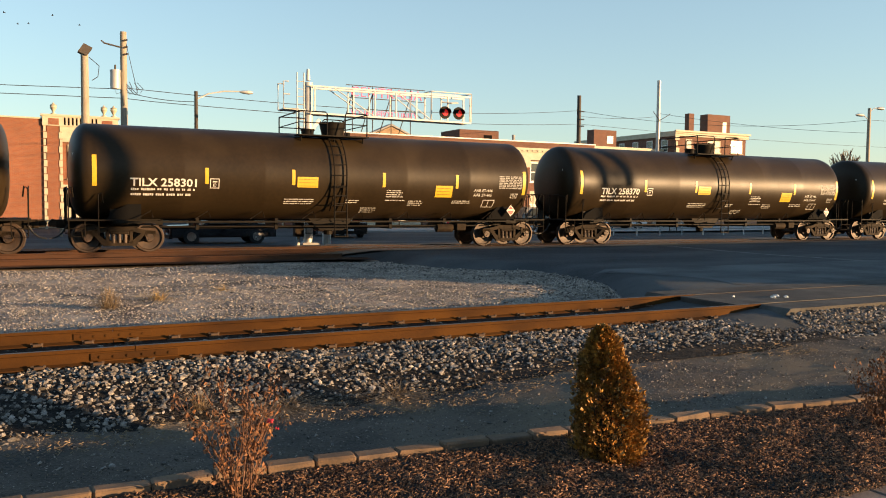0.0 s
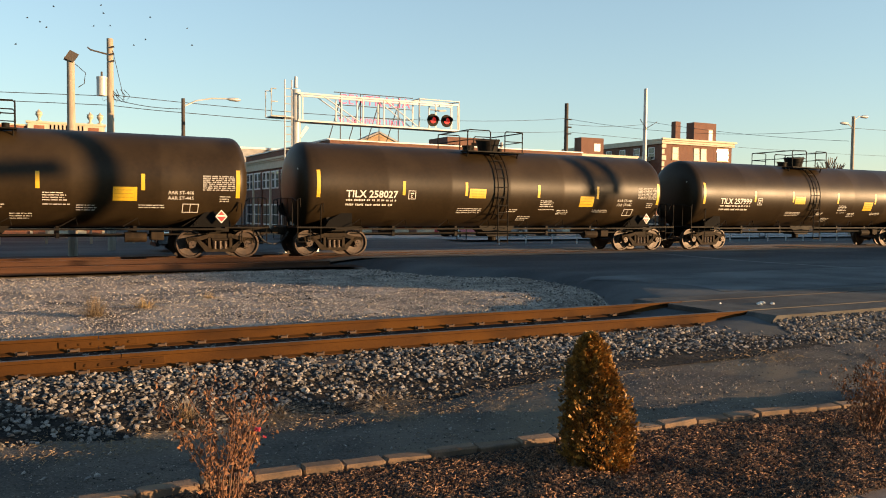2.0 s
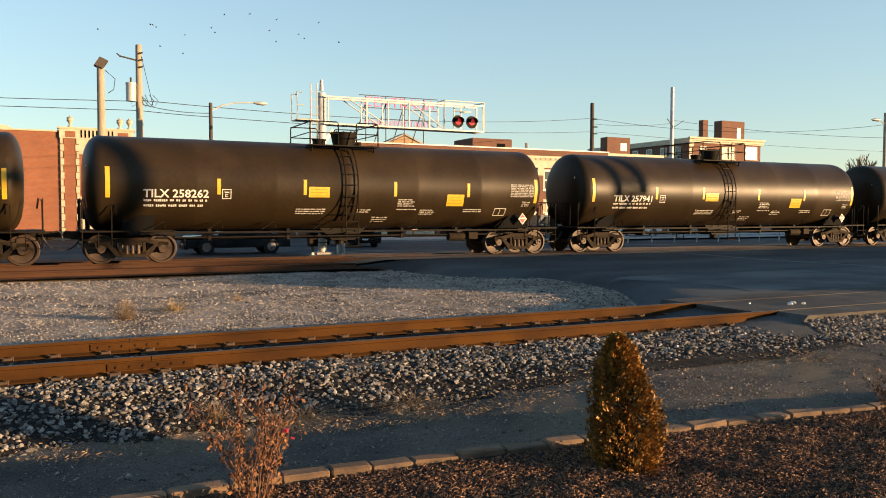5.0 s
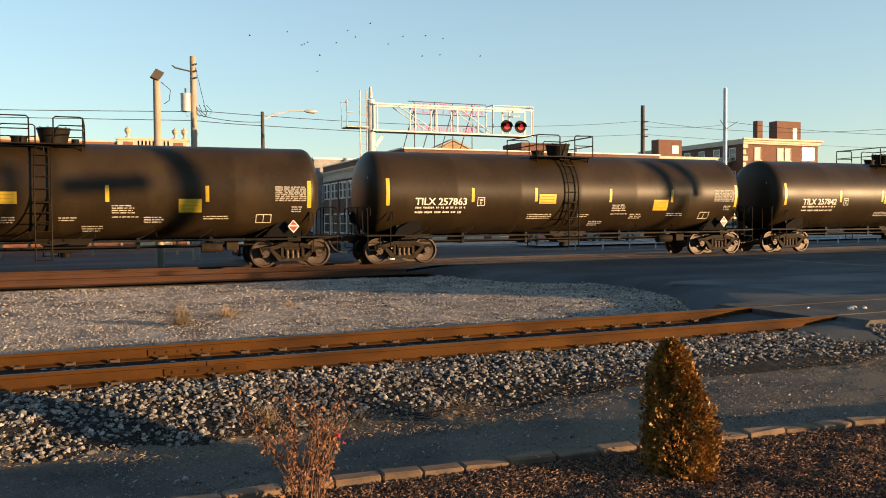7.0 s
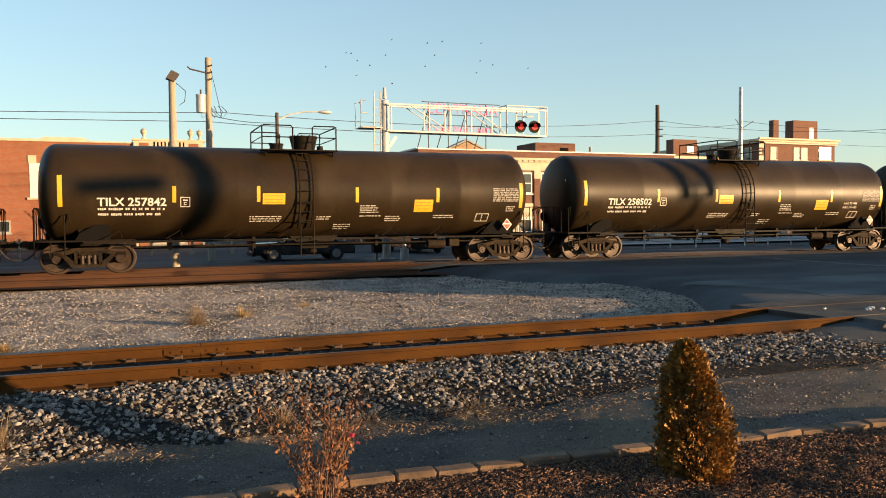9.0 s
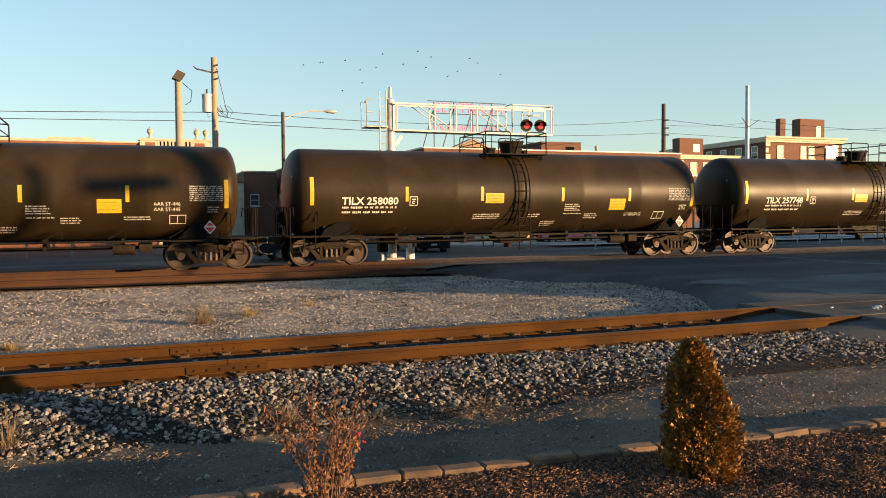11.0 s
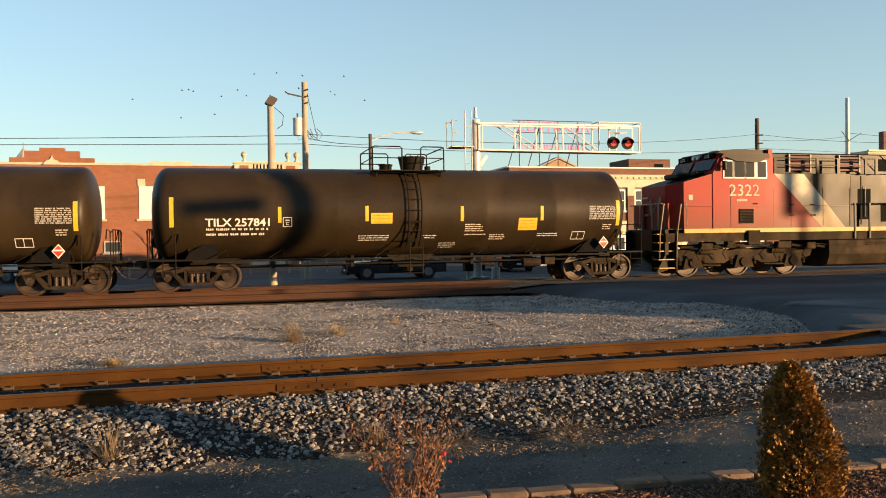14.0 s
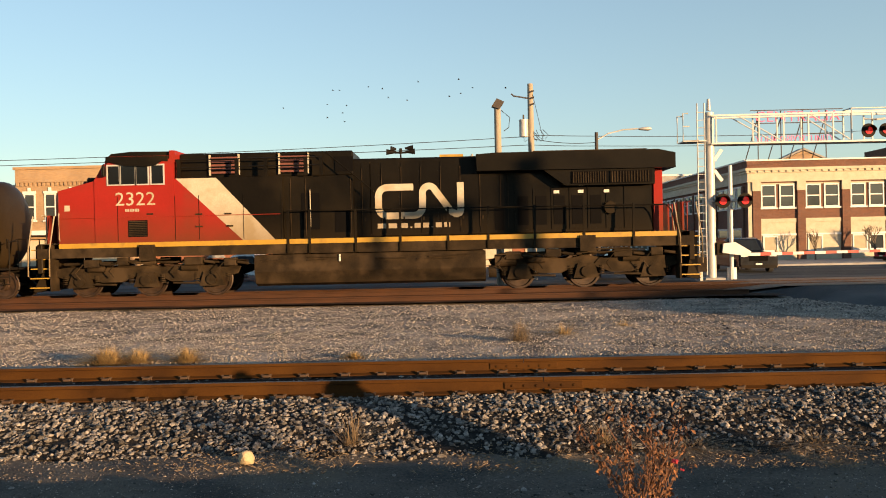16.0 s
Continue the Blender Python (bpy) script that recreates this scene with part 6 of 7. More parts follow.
    for x in (1.55, 4.55, 5.15):
        bm = B()
        lathe(bm, [(0, 0.16), (0.08, 0.16), (0.12, 0.06), (0.22, 0.08), (0.45, 0.21), (0.55, 0.18), (0.60, 0.21), (0.66, 0.09), (0.76, 0.03)], 14, "Z")
        u = part("urn", bm, CREAM, b, "stone urn", True)
        u.location = (x, P + 0.1, 7.08)


red_building()


def plain_block(name, label, x0, x1, y0, y1, top, m, cap=CREAM, rows=1, wz=(3.3, 4.9), wide=1.1, gap=2.6, side=False, first=0.8):
    b = thing(name, label, "building")
    slab(b, "wall", x0, x1, -0.6, top, y0, y1, m)
    slab(b, "coping", x0 - 0.1, x1 + 0.1, top, top + 0.18, y0 - 0.1, y1 + 0.1, cap)
    x = x0 + first
    while x + wide < x1 - 0.3:
        for r in range(rows):
            window(b, x, x + wide, wz[0] - r * 3.1, wz[1] - r * 3.1, y0 - 0.02)
        x += gap
    if side:
        y = y0 + 1
        while y + 1.2 < y1:
            window_x(b, y, y + 1.2, wz[0], wz[1], x0 - 0.005)
            window_x(b, y, y + 2.0, 0.3, 2.2, x0 - 0.005)
            y += 2.5
    return b


tan = plain_block("tan_shop", "tan brick two-storey shop with white arched windows", -29.75, -22.4, 55, 75, 7.15, BRICK3, BRICK3, 1, (3.67, 5.5), 0.80, 1.42, first=0.58)
slab(tan, "corbel_course", -29.7, -22.45, 6.25, 6.38, 54.88, 54.995, BRICK3)
for k in range(24):
    slab(tan, "corbel", -29.65 + k * 0.3, -29.51 + k * 0.3, 6.02, 6.24, 54.9, 54.995, BRICK3)
slab(tan, "awning", -30.2, -22.0, 2.65, 2.95, 54.0, 54.995, WHITEP)
for k in range(5):
    slab(tan, "window_hood", -29.22 + k * 1.42, -28.32 + k * 1.42, 5.5, 5.66, 54.9, 54.995, WHITEP)
    slab(tan, "keystone", -28.85 + k * 1.42, -28.69 + k * 1.42, 5.66, 5.9, 54.88, 54.995, WHITEP)
slab(tan, "shopfront", -29.4, -22.8, 0.3, 2.3, 54.95, 54.995, CREAM)
plain_block("shop_row", "grey painted two-storey shop row facing the side street", 19.6, 30, 80.5, 95, 7.6, STONE_DARK, WHITEP, 1, (3.4, 5.0), 1.1, 2.6, True)
plain_block("shop_row", "dark brick shop row further along the side street", 20.5, 34, 95.5, 120, 8.6, BRICK2, CREAM, 1, (3.4, 5.2), 1.1, 2.6, True)
plain_block("distant_shop", "low tan stuccoed shop at the end of the side street", 6.0, 14.5, 110, 125, 6.4, CREAM, BRICK2, 1, (3.0, 4.4), 1.2, 2.4)
plain_block("distant_shop", "brown brick shop at the end of the side street", 14.8, 19.2, 112, 126, 8.0, BRICK2, CREAM, 1, (3.4, 5.0), 1.2, 2.4)


def hotel():
    """The tall brown block far down the street, with the window that throws the sun back."""
    b = thing("tall_block", "tall brown brick block with cream bands and a rooftop penthouse", "building")
    slab(b, "wall", 69, 82.4, -0.6, 9.2, 91, 112, BRICK2)
    slab(b, "wall", 82.5, 96.4, -0.6, 11.6, 88.5, 112, BRICK2)
    slab(b, "cornice", 68.7, 82.4, 9.2, 9.8, 90.7, 112.3, CREAM, "cream cornice")
    slab(b, "cornice", 82.2, 96.7, 11.6, 12.3, 88.2, 112.3, CREAM)
    slab(b, "cornice", 82.0, 96.9, 12.15, 12.4, 87.9, 88.2, CREAM)
    slab(b, "penthouse", 93.1, 97.8, 12.3, 15.7, 93, 94.6, BRICK2)
    slab(b, "penthouse_door", 96.2, 97.0, 13.0, 14.7, 92.96, 93, WHITEP)
    slab(b, "chimney", 89.3, 90.3, 12.3, 15.6, 93, 93.9, BRICK2)
    slab(b, "penthouse", 71.5, 75.5, 9.8, 12.3, 93, 94.6, BRICK2)
    slab(b, "penthouse_window", 73.8, 74.9, 10.4, 11.5, 92.96, 93, WHITEP)
    for k in range(6):
        for z in (7.0, 3.8):
            window(b, 69.6 + k * 2.1, 70.7 + k * 2.1, z, z + 1.8, 90.97, glass=DULL_GLASS)
    for k, x in enumerate((84.4, 88.6, 90.0)):
        for z in (9.5, 6.2, 3.0):
            window(b, x, x + 1.2, z - 0.1, z + 1.7, 88.47, frame=CREAM, glass=DULL_GLASS)
    # pane tilted to mirror the low sun to the eye, widened for the glow
    gw = window(b, 93.3, 95.7, 9.5, 11.4, 88.47, frame=CREAM, sash=False, glass=GLINT_GLASS)
    gw.children[0].data = gw.children[0].data.copy()
    w0 = Vector((94.5, 88.4, 10.45))
    n = ((Vector((0, 0, EYE)) - w0).normalized() + sun_way).normalized()
    for vv in gw.children[0].data.vertices:
        d = vv.co - w0
        vv.co.y -= (d.x * n.x + d.z * n.z) / n.y
    for y in range(6):
        for z in (9.5, 6.2):
            window_x(b, 90 + y * 3.2, 91.3 + y * 3.2, z - 0.1, z + 1.7, 82.49)
    for k in range(14):
        slab(b, "quoin", 82.4, 83.2 if k % 2 else 82.9, -0.4 + k * 0.88, 0.25 + k * 0.88, 88.42, 88.5, CREAM)


hotel()
# a further run of low blocks closes the view along the street
plain_block("distant_shop", "low brick row beyond the tall block", 100, 150, 92, 110, 5.2, BRICK2, CREAM, 1, (2.0, 3.4), 1.4, 3.2)
plain_block("distant_shop", "low brick row on the far side of the street", 46, 66, 66, 84, 4.6, BRICK2, CREAM, 1, (1.8, 3.4), 1.4, 3.0)
plain_block("distant_shop", "low brick shops along the street past the tan shop", -75, -30.0, 57, 75, 6.1, BRICK, CREAM, 1, (3.0, 4.4), 1.2, 2.6)


# ---- vehicles, fence, kerbs behind the train ----
TYRE = mat("tyre", (0.02, 0.02, 0.02), 0.85)
CHROME = mat("rim_metal", (0.5, 0.5, 0.5), 0.3, 0.9)
PLATE = mat("plate_white", (0.6, 0.6, 0.58), 0.6)
TAIL = mat("headlamp", (0.65, 0.65, 0.62), 0.15)


def vehicle(name, label, m, L, W, H, paint, hatch=True):
    v = thing(name, label, "car", m)
    bm = B()
    hood = 0.56 * H
    if hatch:
        prof = [(-L / 2, 0.28), (-L / 2, 0.50 * H), (-L / 2 + 0.12, hood), (-L * 0.18, hood + 0.06), (-L * 0.06, H - 0.08), (0.02 * L, H), (0.40 * L, H - 0.02), (L / 2 - 0.12, 0.62 * H), (L / 2, 0.5 * H), (L / 2, 0.30)]
    else:
        prof = [(-L / 2, 0.28), (-L / 2, 0.48 * H), (-L / 2 + 0.15, hood), (-L * 0.20, hood + 0.05), (-L * 0.07, H - 0.05), (0.02 * L, H), (0.18 * L, H - 0.03), (0.33 * L, hood + 0.10), (L / 2 - 0.05, hood + 0.04), (L / 2, 0.45 * H), (L / 2, 0.30)]
    prism(bm, prof, -W / 2, W / 2)
    for vv in bm.verts:
        if vv.co.z > hood + 0.02:
            vv.co.y *= 0.84
    bmesh.ops.bevel(bm, geom=[e for e in bm.edges if abs(e.verts[0].co.y) > W * 0.3 and e.verts[0].co.y * e.verts[1].co.y > 0], offset=0.06, segments=2, affect="EDGES")
    part("body", bm, paint, v, "", True)
    for s in (-1, 1):
        bm = B()
        prism(bm, [(-0.15 * L, hood + 0.09), (-0.05 * L, H - 0.15), (0.02 * L, H - 0.1), (0.30 * L if hatch else 0.17 * L, H - 0.12), (0.40 * L if hatch else 0.27 * L, hood + 0.12)], s * (W / 2 * 0.88), s * (W / 2 * 0.965))
        part("side_glass", bm, GLASS, v)
    bm = B()
    x0, x1 = -L * 0.17, -L * 0.065
    q = [(x0 - 0.02, -W * 0.38, hood + 0.12), (x0 - 0.02, W * 0.38, hood + 0.12), (x1 - 0.02, W * 0.33, H - 0.12), (x1 - 0.02, -W * 0.33, H - 0.12)]
    bm.faces.new([bm.verts.new(p) for p in q])
    bmesh.ops.solidify(bm, geom=bm.faces[:], thickness=0.03)
    part("windscreen", bm, GLASS, v)
    for x in (-L * 0.31, L * 0.31):
        for s in (-1, 1):
            bm = B()
            rod(bm, (x, s * (W / 2 - 0.2), 0.33), (x, s * (W / 2 + 0.01), 0.33), 0.33, 20)
            w = part("wheel", bm, TYRE, v, "", True)
            bm = B()
            rod(bm, (x, s * (W / 2 + 0.0), 0.33), (x, s * (W / 2 + 0.02), 0.33), 0.20, 14)
            part("rim", bm, CHROME, w)
    for s in (-1, 1):
        slab(v, "headlight", -L / 2 - 0.02, -L / 2 + 0.1, 0.46 * H, 0.53 * H, s * W * 0.28, s * W * 0.46, TAIL)
    slab(v, "grille", -L / 2 - 0.015, -L / 2 + 0.02, 0.34 * H, 0.50 * H, -W * 0.24, W * 0.24, DARK)
    slab(v, "plate", -L / 2 - 0.035, -L / 2 - 0.01, 0.36, 0.48, -0.16, 0.16, PLATE)
    slab(v, "bumper", -L / 2 - 0.05, -L / 2 + 0.1, 0.24, 0.40, -W * 0.46, W * 0.46, BLACK)
    return v


def paint(name, c):
    return mat(name, c, 0.22, color2=tuple(k * 0.9 for k in c), scale=2, spec=0.6)


vehicle("suv", "black sport utility vehicle waiting at the crossing", pose(15.0, 42.2, -0.26, 0, 0, 90), 4.7, 1.9, 1.75, paint("car_black", (0.006, 0.006, 0.007)))
vehicle("sedan", "black sedan parked behind the main line", pose(7.7, 37.0, -0.26), 4.6, 1.8, 1.42, paint("car_black", (0, 0, 0)), False)
vehicle("sedan", "bright red sedan parked by the brick building", pose(28.3, 49.5, -0.26), 4.5, 1.8, 1.45, paint("car_red", (0.42, 0.02, 0.05)), False)
vehicle("suv", "dark grey utility vehicle parked near the red sedan", pose(33.5, 49.5, -0.26, 0, 0, 180), 4.6, 1.85, 1.7, paint("car_grey", (0.05, 0.05, 0.055)))
vehicle("suv", "dark maroon vehicle parked along the fence", pose(-7.2, 43.2, -0.26, 0, 0, 90), 4.5, 1.85, 1.6, paint("car_maroon", (0.05, 0.02, 0.02)))
vehicle("sedan", "white sedan parked along the fence", pose(-11.2, 43.0, -0.26), 4.5, 1.8, 1.45, paint("car_white", (0.7, 0.7, 0.68)), False)
vehicle("pickup", "grey pickup truck parked across the street", pose(47, 51, -0.26, 0, 0, 180), 5.2, 1.9, 1.75, paint("car_grey", (0, 0, 0)))
vehicle("sedan", "silver sedan parked across the street", pose(40, 49, -0.26), 4.5, 1.8, 1.45, paint("car_silver", (0.45, 0.45, 0.45)), False)

WOOD = mat("fence_wood", (0.36, 0.27, 0.18), 0.85, color2=(0.25, 0.18, 0.12), scale=5, bump=0.3, streak=(0.4, 3, 3))
fence = thing("rail_fence", "low weathered rail fence along the street", "fence")
bm = B()
box(bm, -0.06, 0.06, -0.06, 0.06, -0.4, 0.75, 0.01)
post0 = part("post", bm, WOOD, fence)
post0.location = (-30, 46, 0)
for k in range(1, 24):
    again(post0, fence, pose(-30 + k * 2.1, 46, 0))
bm = B()
box(bm, -1.05, 1.05, -0.025, 0.025, -0.05, 0.05)
r0 = part("rail", bm, WOOD, fence)
r0.location = (-29, 45.92, 0.55)
for k in range(23):
    for z in (0.2, 0.55):
        again(r0, fence, pose(-29 + k * 2.1, 45.92, z))
rail2 = thing("street_railing", "low pale pipe railing along the street", "railing")
bm = B()
rod(bm, (0, 0, -0.4), (0, 0, 0.75), 0.04, 8)
q0 = part("post", bm, GALV, rail2)
q0.location = (24, 38.5, 0)
for k in range(1, 22):
    again(q0, rail2, pose(24 + k * 1.8, 38.5, 0))
for z in (0.35, 0.72):
    bm = B()
    rod(bm, (24, 38.5, z), (62, 38.5, z), 0.035, 8)
    part("pipe", bm, GALV, rail2)
kerb = sheet("kerb", 17, 120, 47.5, 55.9, 60, 6, lambda x, y: -0.13, STONE_DARK, "pale concrete pavement and kerb before the brick building", "pavement")
bm = B()
box(bm, 17, 120, 47.35, 47.5, -0.4, -0.125, 0.02)
tagged(link("kerb_edge", bm, STONE_DARK), "pale concrete kerb", "kerb", kind="structure")
isl = sheet("traffic_island", 24, 70, 42.5, 45.5, 30, 4, lambda x, y: -0.12, STONE_DARK, "raised concrete island in the street", "pavement")
bm = B()
rod(bm, (27.0, 48.6, -0.2), (27.0, 48.6, 4.6), 0.05, 8)
fl = link("flagpole", bm, GALV)
tagged(fl, "slim white flagpole with a furled striped flag", "flagpole")
bm = B()
for k in range(6):
    box(bm, 27.03 + 0.05 * k, 27.08 + 0.05 * k, 48.55 + 0.03 * (k % 2), 48.6 + 0.03 * (k % 2), 3.0 + 0.08 * k, 4.5)
part("flag", bm, mat("flag_cloth", (0.5, 0.12, 0.14), 0.9, color2=(0.6, 0.58, 0.56), scale=6, mix=0.2), fl)


# ---- trees, shrubs and weeds ----
BARK = mat("bare_bark", (0.16, 0.12, 0.085), 0.9, color2=(0.10, 0.075, 0.055), scale=5, bump=0.3)


def bare_tree(x, y, h, seed, z=-0.3, spread=0.5, thick=1.0, label="bare winter tree with fine grey-brown branches"):
    t = thing("bare_tree", label, "tree", pose(x, y, z))
    r = random.Random(seed)
    trunk, crown = B(), B()

    def grow(p, d, length, rad, depth):
        q = p + d * length
        rod(trunk if depth < 2 else crown, p, q, rad, 6 if depth < 3 else 3, rad * 0.7)
        if depth >= 5:
            return
        for k in range(3 if depth < 4 else 2):
            ax = Vector((r.uniform(-1, 1), r.uniform(-1, 1), r.uniform(-0.2, 0.5))).normalized()
            nd = (d * 1.0 + ax * spread * r.uniform(0.6, 1.3) + Vector((0, 0, 0.15))).normalized()
            grow(p + d * length * r.uniform(0.6, 1.0), nd, length * r.uniform(0.6, 0.8), rad * 0.63, depth + 1)
    grow(Vector((0, 0, 0)), Vector((0, 0, 1)), h * 0.30, h * 0.022 * thick, 0)
    part("trunk", trunk, BARK, t)
    part("crown", crown, BARK, t)
    return t


bare_tree(95.2, 70, 12.5, 1, thick=1.7)
bare_tree(118, 72, 9.5, 2)
bare_tree(-3.2, 56.8, 3.4, 5, label="slim bare street tree before the brick hall")
bare_tree(24.3, 54.5, 3.0, 6, label="small bare street tree before the storefronts")
bare_tree(28.3, 54.5, 3.4, 7, label="small bare street tree before the storefronts")
bare_tree(12.5, 70, 5, 9, label="bare tree in the side street")


def conifer():
    c = thing("conifer_shrub", "clipped conical evergreen shrub, bronze and sunlit on one side", "shrub", pose(3.835, 4.70, -0.31))
    bm = B()
    rod(bm, (0, 0, -0.03), (0, 0, 0.8), 0.025, 8, 0.008)
    part("trunk", bm, BARK, c)
    r = np.random.default_rng(3)
    n = 13000
    t = r.random(n) ** 0.85
    prof = np.interp(t, [0, 0.08, 0.25, 0.45, 0.7, 0.9, 1.0], [0.15, 0.222, 0.238, 0.215, 0.155, 0.09, 0.02])
    a = r.uniform(0, math.tau, n)
    lump = 1 + 0.13 * np.sin(a * 3 + t * 9) + 0.12 * np.sin(a * 7 - t * 21) + 0.10 * np.sin(a * 13 + t * 47)
    rad = prof * lump * np.sqrt(r.uniform(0.5, 1.22, n))
    base = np.stack([rad * np.cos(a) - 0.11 * t, rad * np.sin(a), t * 1.02], -1)
    out = np.stack([np.cos(a), np.sin(a), r.uniform(0.5, 1.6, n)], -1) + r.normal(0, 0.35, (n, 3))
    out /= np.linalg.norm(out, axis=1, keepdims=True)
    side = np.cross(out, r.normal(0, 1, (n, 3)))
    side /= np.linalg.norm(side, axis=1, keepdims=True)
    nn = np.cross(out, side)
    L = r.uniform(0.014, 0.040, n)[:, None]
    W = L * 0.42
    v = np.stack([base, base + out * L * 0.5 + side * W + nn * W * 0.4, base + out * L, base + out * L * 0.5 - side * W + nn * W * 0.4], 1).reshape(-1, 3)
    f = [(k, k + 1, k + 2, k + 3) for k in range(0, n * 4, 4)]
    me = bpy.data.meshes.new("foliage")
    me.from_pydata(v.tolist(), [], f)
    me.materials.append(mat("evergreen_leaf", (0.34, 0.155, 0.028), 0.5, color2=(0.055, 0.034, 0.009), scale=7, mix=0.8, spread=0.6))
    fo = tagged(new("foliage", me), "dense bronze-green scale leaves", kind="stuff")
    fo.parent = c
    # near-black core paints in the shade deep inside the foliage
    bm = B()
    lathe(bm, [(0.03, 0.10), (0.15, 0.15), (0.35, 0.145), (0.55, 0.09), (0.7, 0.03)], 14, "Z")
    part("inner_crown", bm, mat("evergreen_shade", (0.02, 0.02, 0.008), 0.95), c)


conifer()


def rose(x, y, h, seed, stems, flower=True, label="", name="rose_bush", spread=0.32):
    t = thing(name, label, "shrub", pose(x, y, -0.31))
    r = random.Random(seed)
    LEAF = mat("dry_leaf", (0.20, 0.085, 0.035), 0.85, color2=(0.11, 0.05, 0.025), scale=20, spread=0.6)
    TWIG = mat("rose_twig", (0.17, 0.072, 0.036), 0.75, color2=(0.09, 0.042, 0.024), scale=12, spread=0.35)
    wood, lv = B(), []
    tips = []
    for k in range(stems):
        a, lean = r.uniform(0, math.tau), r.uniform(0.03, spread)
        p = Vector((0.06 * math.cos(a), 0.06 * math.sin(a), 0))
        d = Vector((math.cos(a) * lean, math.sin(a) * lean, 1)).normalized()
        n = r.randint(5, 8)
        seg = h * r.uniform(0.65, 1.05) / n
        rad = r.uniform(0.004, 0.007)
        for i in range(n):
            q = p + d * seg
            rod(wood, p, q, rad, 5, rad * 0.85)
            rad *= 0.85
            if i > 0 and r.random() < 0.85:
                e = (d + Vector((r.uniform(-1, 1), r.uniform(-1, 1), r.uniform(0, 0.8)))).normalized()
                s = q + e * seg * r.uniform(0.5, 1.4)
                rod(wood, q, s, rad * 0.6, 3, rad * 0.4)
                e2 = (e + Vector((r.uniform(-1, 1), r.uniform(-1, 1), r.uniform(-0.2, 0.6)))).normalized()
                rod(wood, s, s + e2 * seg * 0.6, rad * 0.45, 3, rad * 0.3)
                for _ in range(r.randint(2, 7)):
                    lv.append(s + Vector((r.gauss(0, 0.02), r.gauss(0, 0.02), r.gauss(0, 0.02))))
            for _ in range(r.randint(1, 4)):
                lv.append(q + Vector((r.gauss(0, 0.02), r.gauss(0, 0.02), r.gauss(0, 0.02))))
            p = q
            d = (d + Vector((r.gauss(0, 0.16), r.gauss(0, 0.16), r.gauss(0, 0.08)))).normalized()
        tips.append(p)
    part("branchwork", wood, TWIG, t, "thin reddish-brown stems")
    bm = B()
    for p in lv:
        s = r.uniform(0.010, 0.024)
        m = Matrix.Translation(p) @ Euler((r.uniform(0, 6), r.uniform(0, 6), r.uniform(0, 6))).to_matrix().to_4x4()
        q = [m @ Vector(c) for c in ((-s, 0, 0), (0, -s * 0.6, s * 0.3), (s, 0, 0), (0, s * 0.6, s * 0.3))]
        bm.faces.new([bm.verts.new(c) for c in q])
    tagged(part("dry_foliage", bm, LEAF, t, "shrivelled brown leaves"), kind="stuff")
    if flower:
        for p, s in ((Vector((0.17, -0.1, 0.55)), 0.018), (Vector((0.21, -0.12, 0.50)), 0.011)):
            bm = B()
            for k in range(7):
                m = Matrix.Translation(p) @ Euler((r.uniform(-0.8, 0.8), r.uniform(-0.8, 0.8), k)).to_matrix().to_4x4() @ Matrix.Diagonal((1, 0.7, 0.6, 1))
                bmesh.ops.create_icosphere(bm, subdivisions=1, radius=s * r.uniform(0.6, 1), matrix=m @ Matrix.Translation((s * 0.5, 0, 0)))
            part("bloom", bm, mat("rose_red", (0.36, 0.02, 0.035), 0.6, scale=30), t, "withered red bloom")
        bm = B()
        path(bm, [(0.02, 0, 0.1), (0.1, -0.05, 0.34), (0.17, -0.1, 0.54)], 0.004, 5)
        part("flower_stem", bm, TWIG, t)
    return t


rose(1.15, 5.02, 0.80, 4, 26, True, "leggy winter rose bush with brown leaves and one red bloom")
rose(6.50, 4.35, 0.66, 9, 30, False, "sparse brown winter shrub in the mulch bed", "dry_shrub")
STRAW = mat("dry_grass", (0.40, 0.27, 0.12), 0.85, color2=(0.28, 0.18, 0.075), scale=10, spread=0.4)
STRAW2 = mat("dry_weed", (0.22, 0.15, 0.085), 0.85, color2=(0.14, 0.10, 0.06), scale=10, spread=0.4)


def tuft(x, y, z, w, h, n, seed, m, label, name="grass_tuft", droop=0.5):
    r = np.random.default_rng(seed)
    t = thing(name, label, "grass", pose(x, y, z + float(dip(x, y))))
    a, rr = r.uniform(0, math.tau, n), w * 0.13 * np.sqrt(r.random(n))
    p = np.stack([rr * np.cos(a), rr * np.sin(a) * 0.6, 0 * a], -1)
    b = r.uniform(0, math.tau, n)
    lean = r.uniform(0.1, 1.0, n) * w * droop * 1.9
    H = h * r.uniform(0.25, 1.0, n)
    H = H * (1 - 0.55 * lean / lean.max())
    tip = p + np.stack([lean * np.cos(b), lean * np.sin(b), H], -1)
    mid = p + np.stack([lean * 0.45 * np.cos(b), lean * 0.45 * np.sin(b), H * 0.65], -1)
    s = np.stack([-np.sin(b), np.cos(b), 0 * b], -1) * 0.0028
    v = np.stack([p - s, p + s, mid + s, mid - s, tip], 1).reshape(-1, 3)
    f = []
    for k in range(0, n * 5, 5):
        f += [(k, k + 1, k + 2, k + 3), (k + 3, k + 2, k + 4)]
    me = bpy.data.meshes.new("turf")
    me.from_pydata(v.tolist(), [], f)
    me.materials.append(m)
    ob = tagged(new("turf", me), "", kind="stuff")
    ob.parent = t


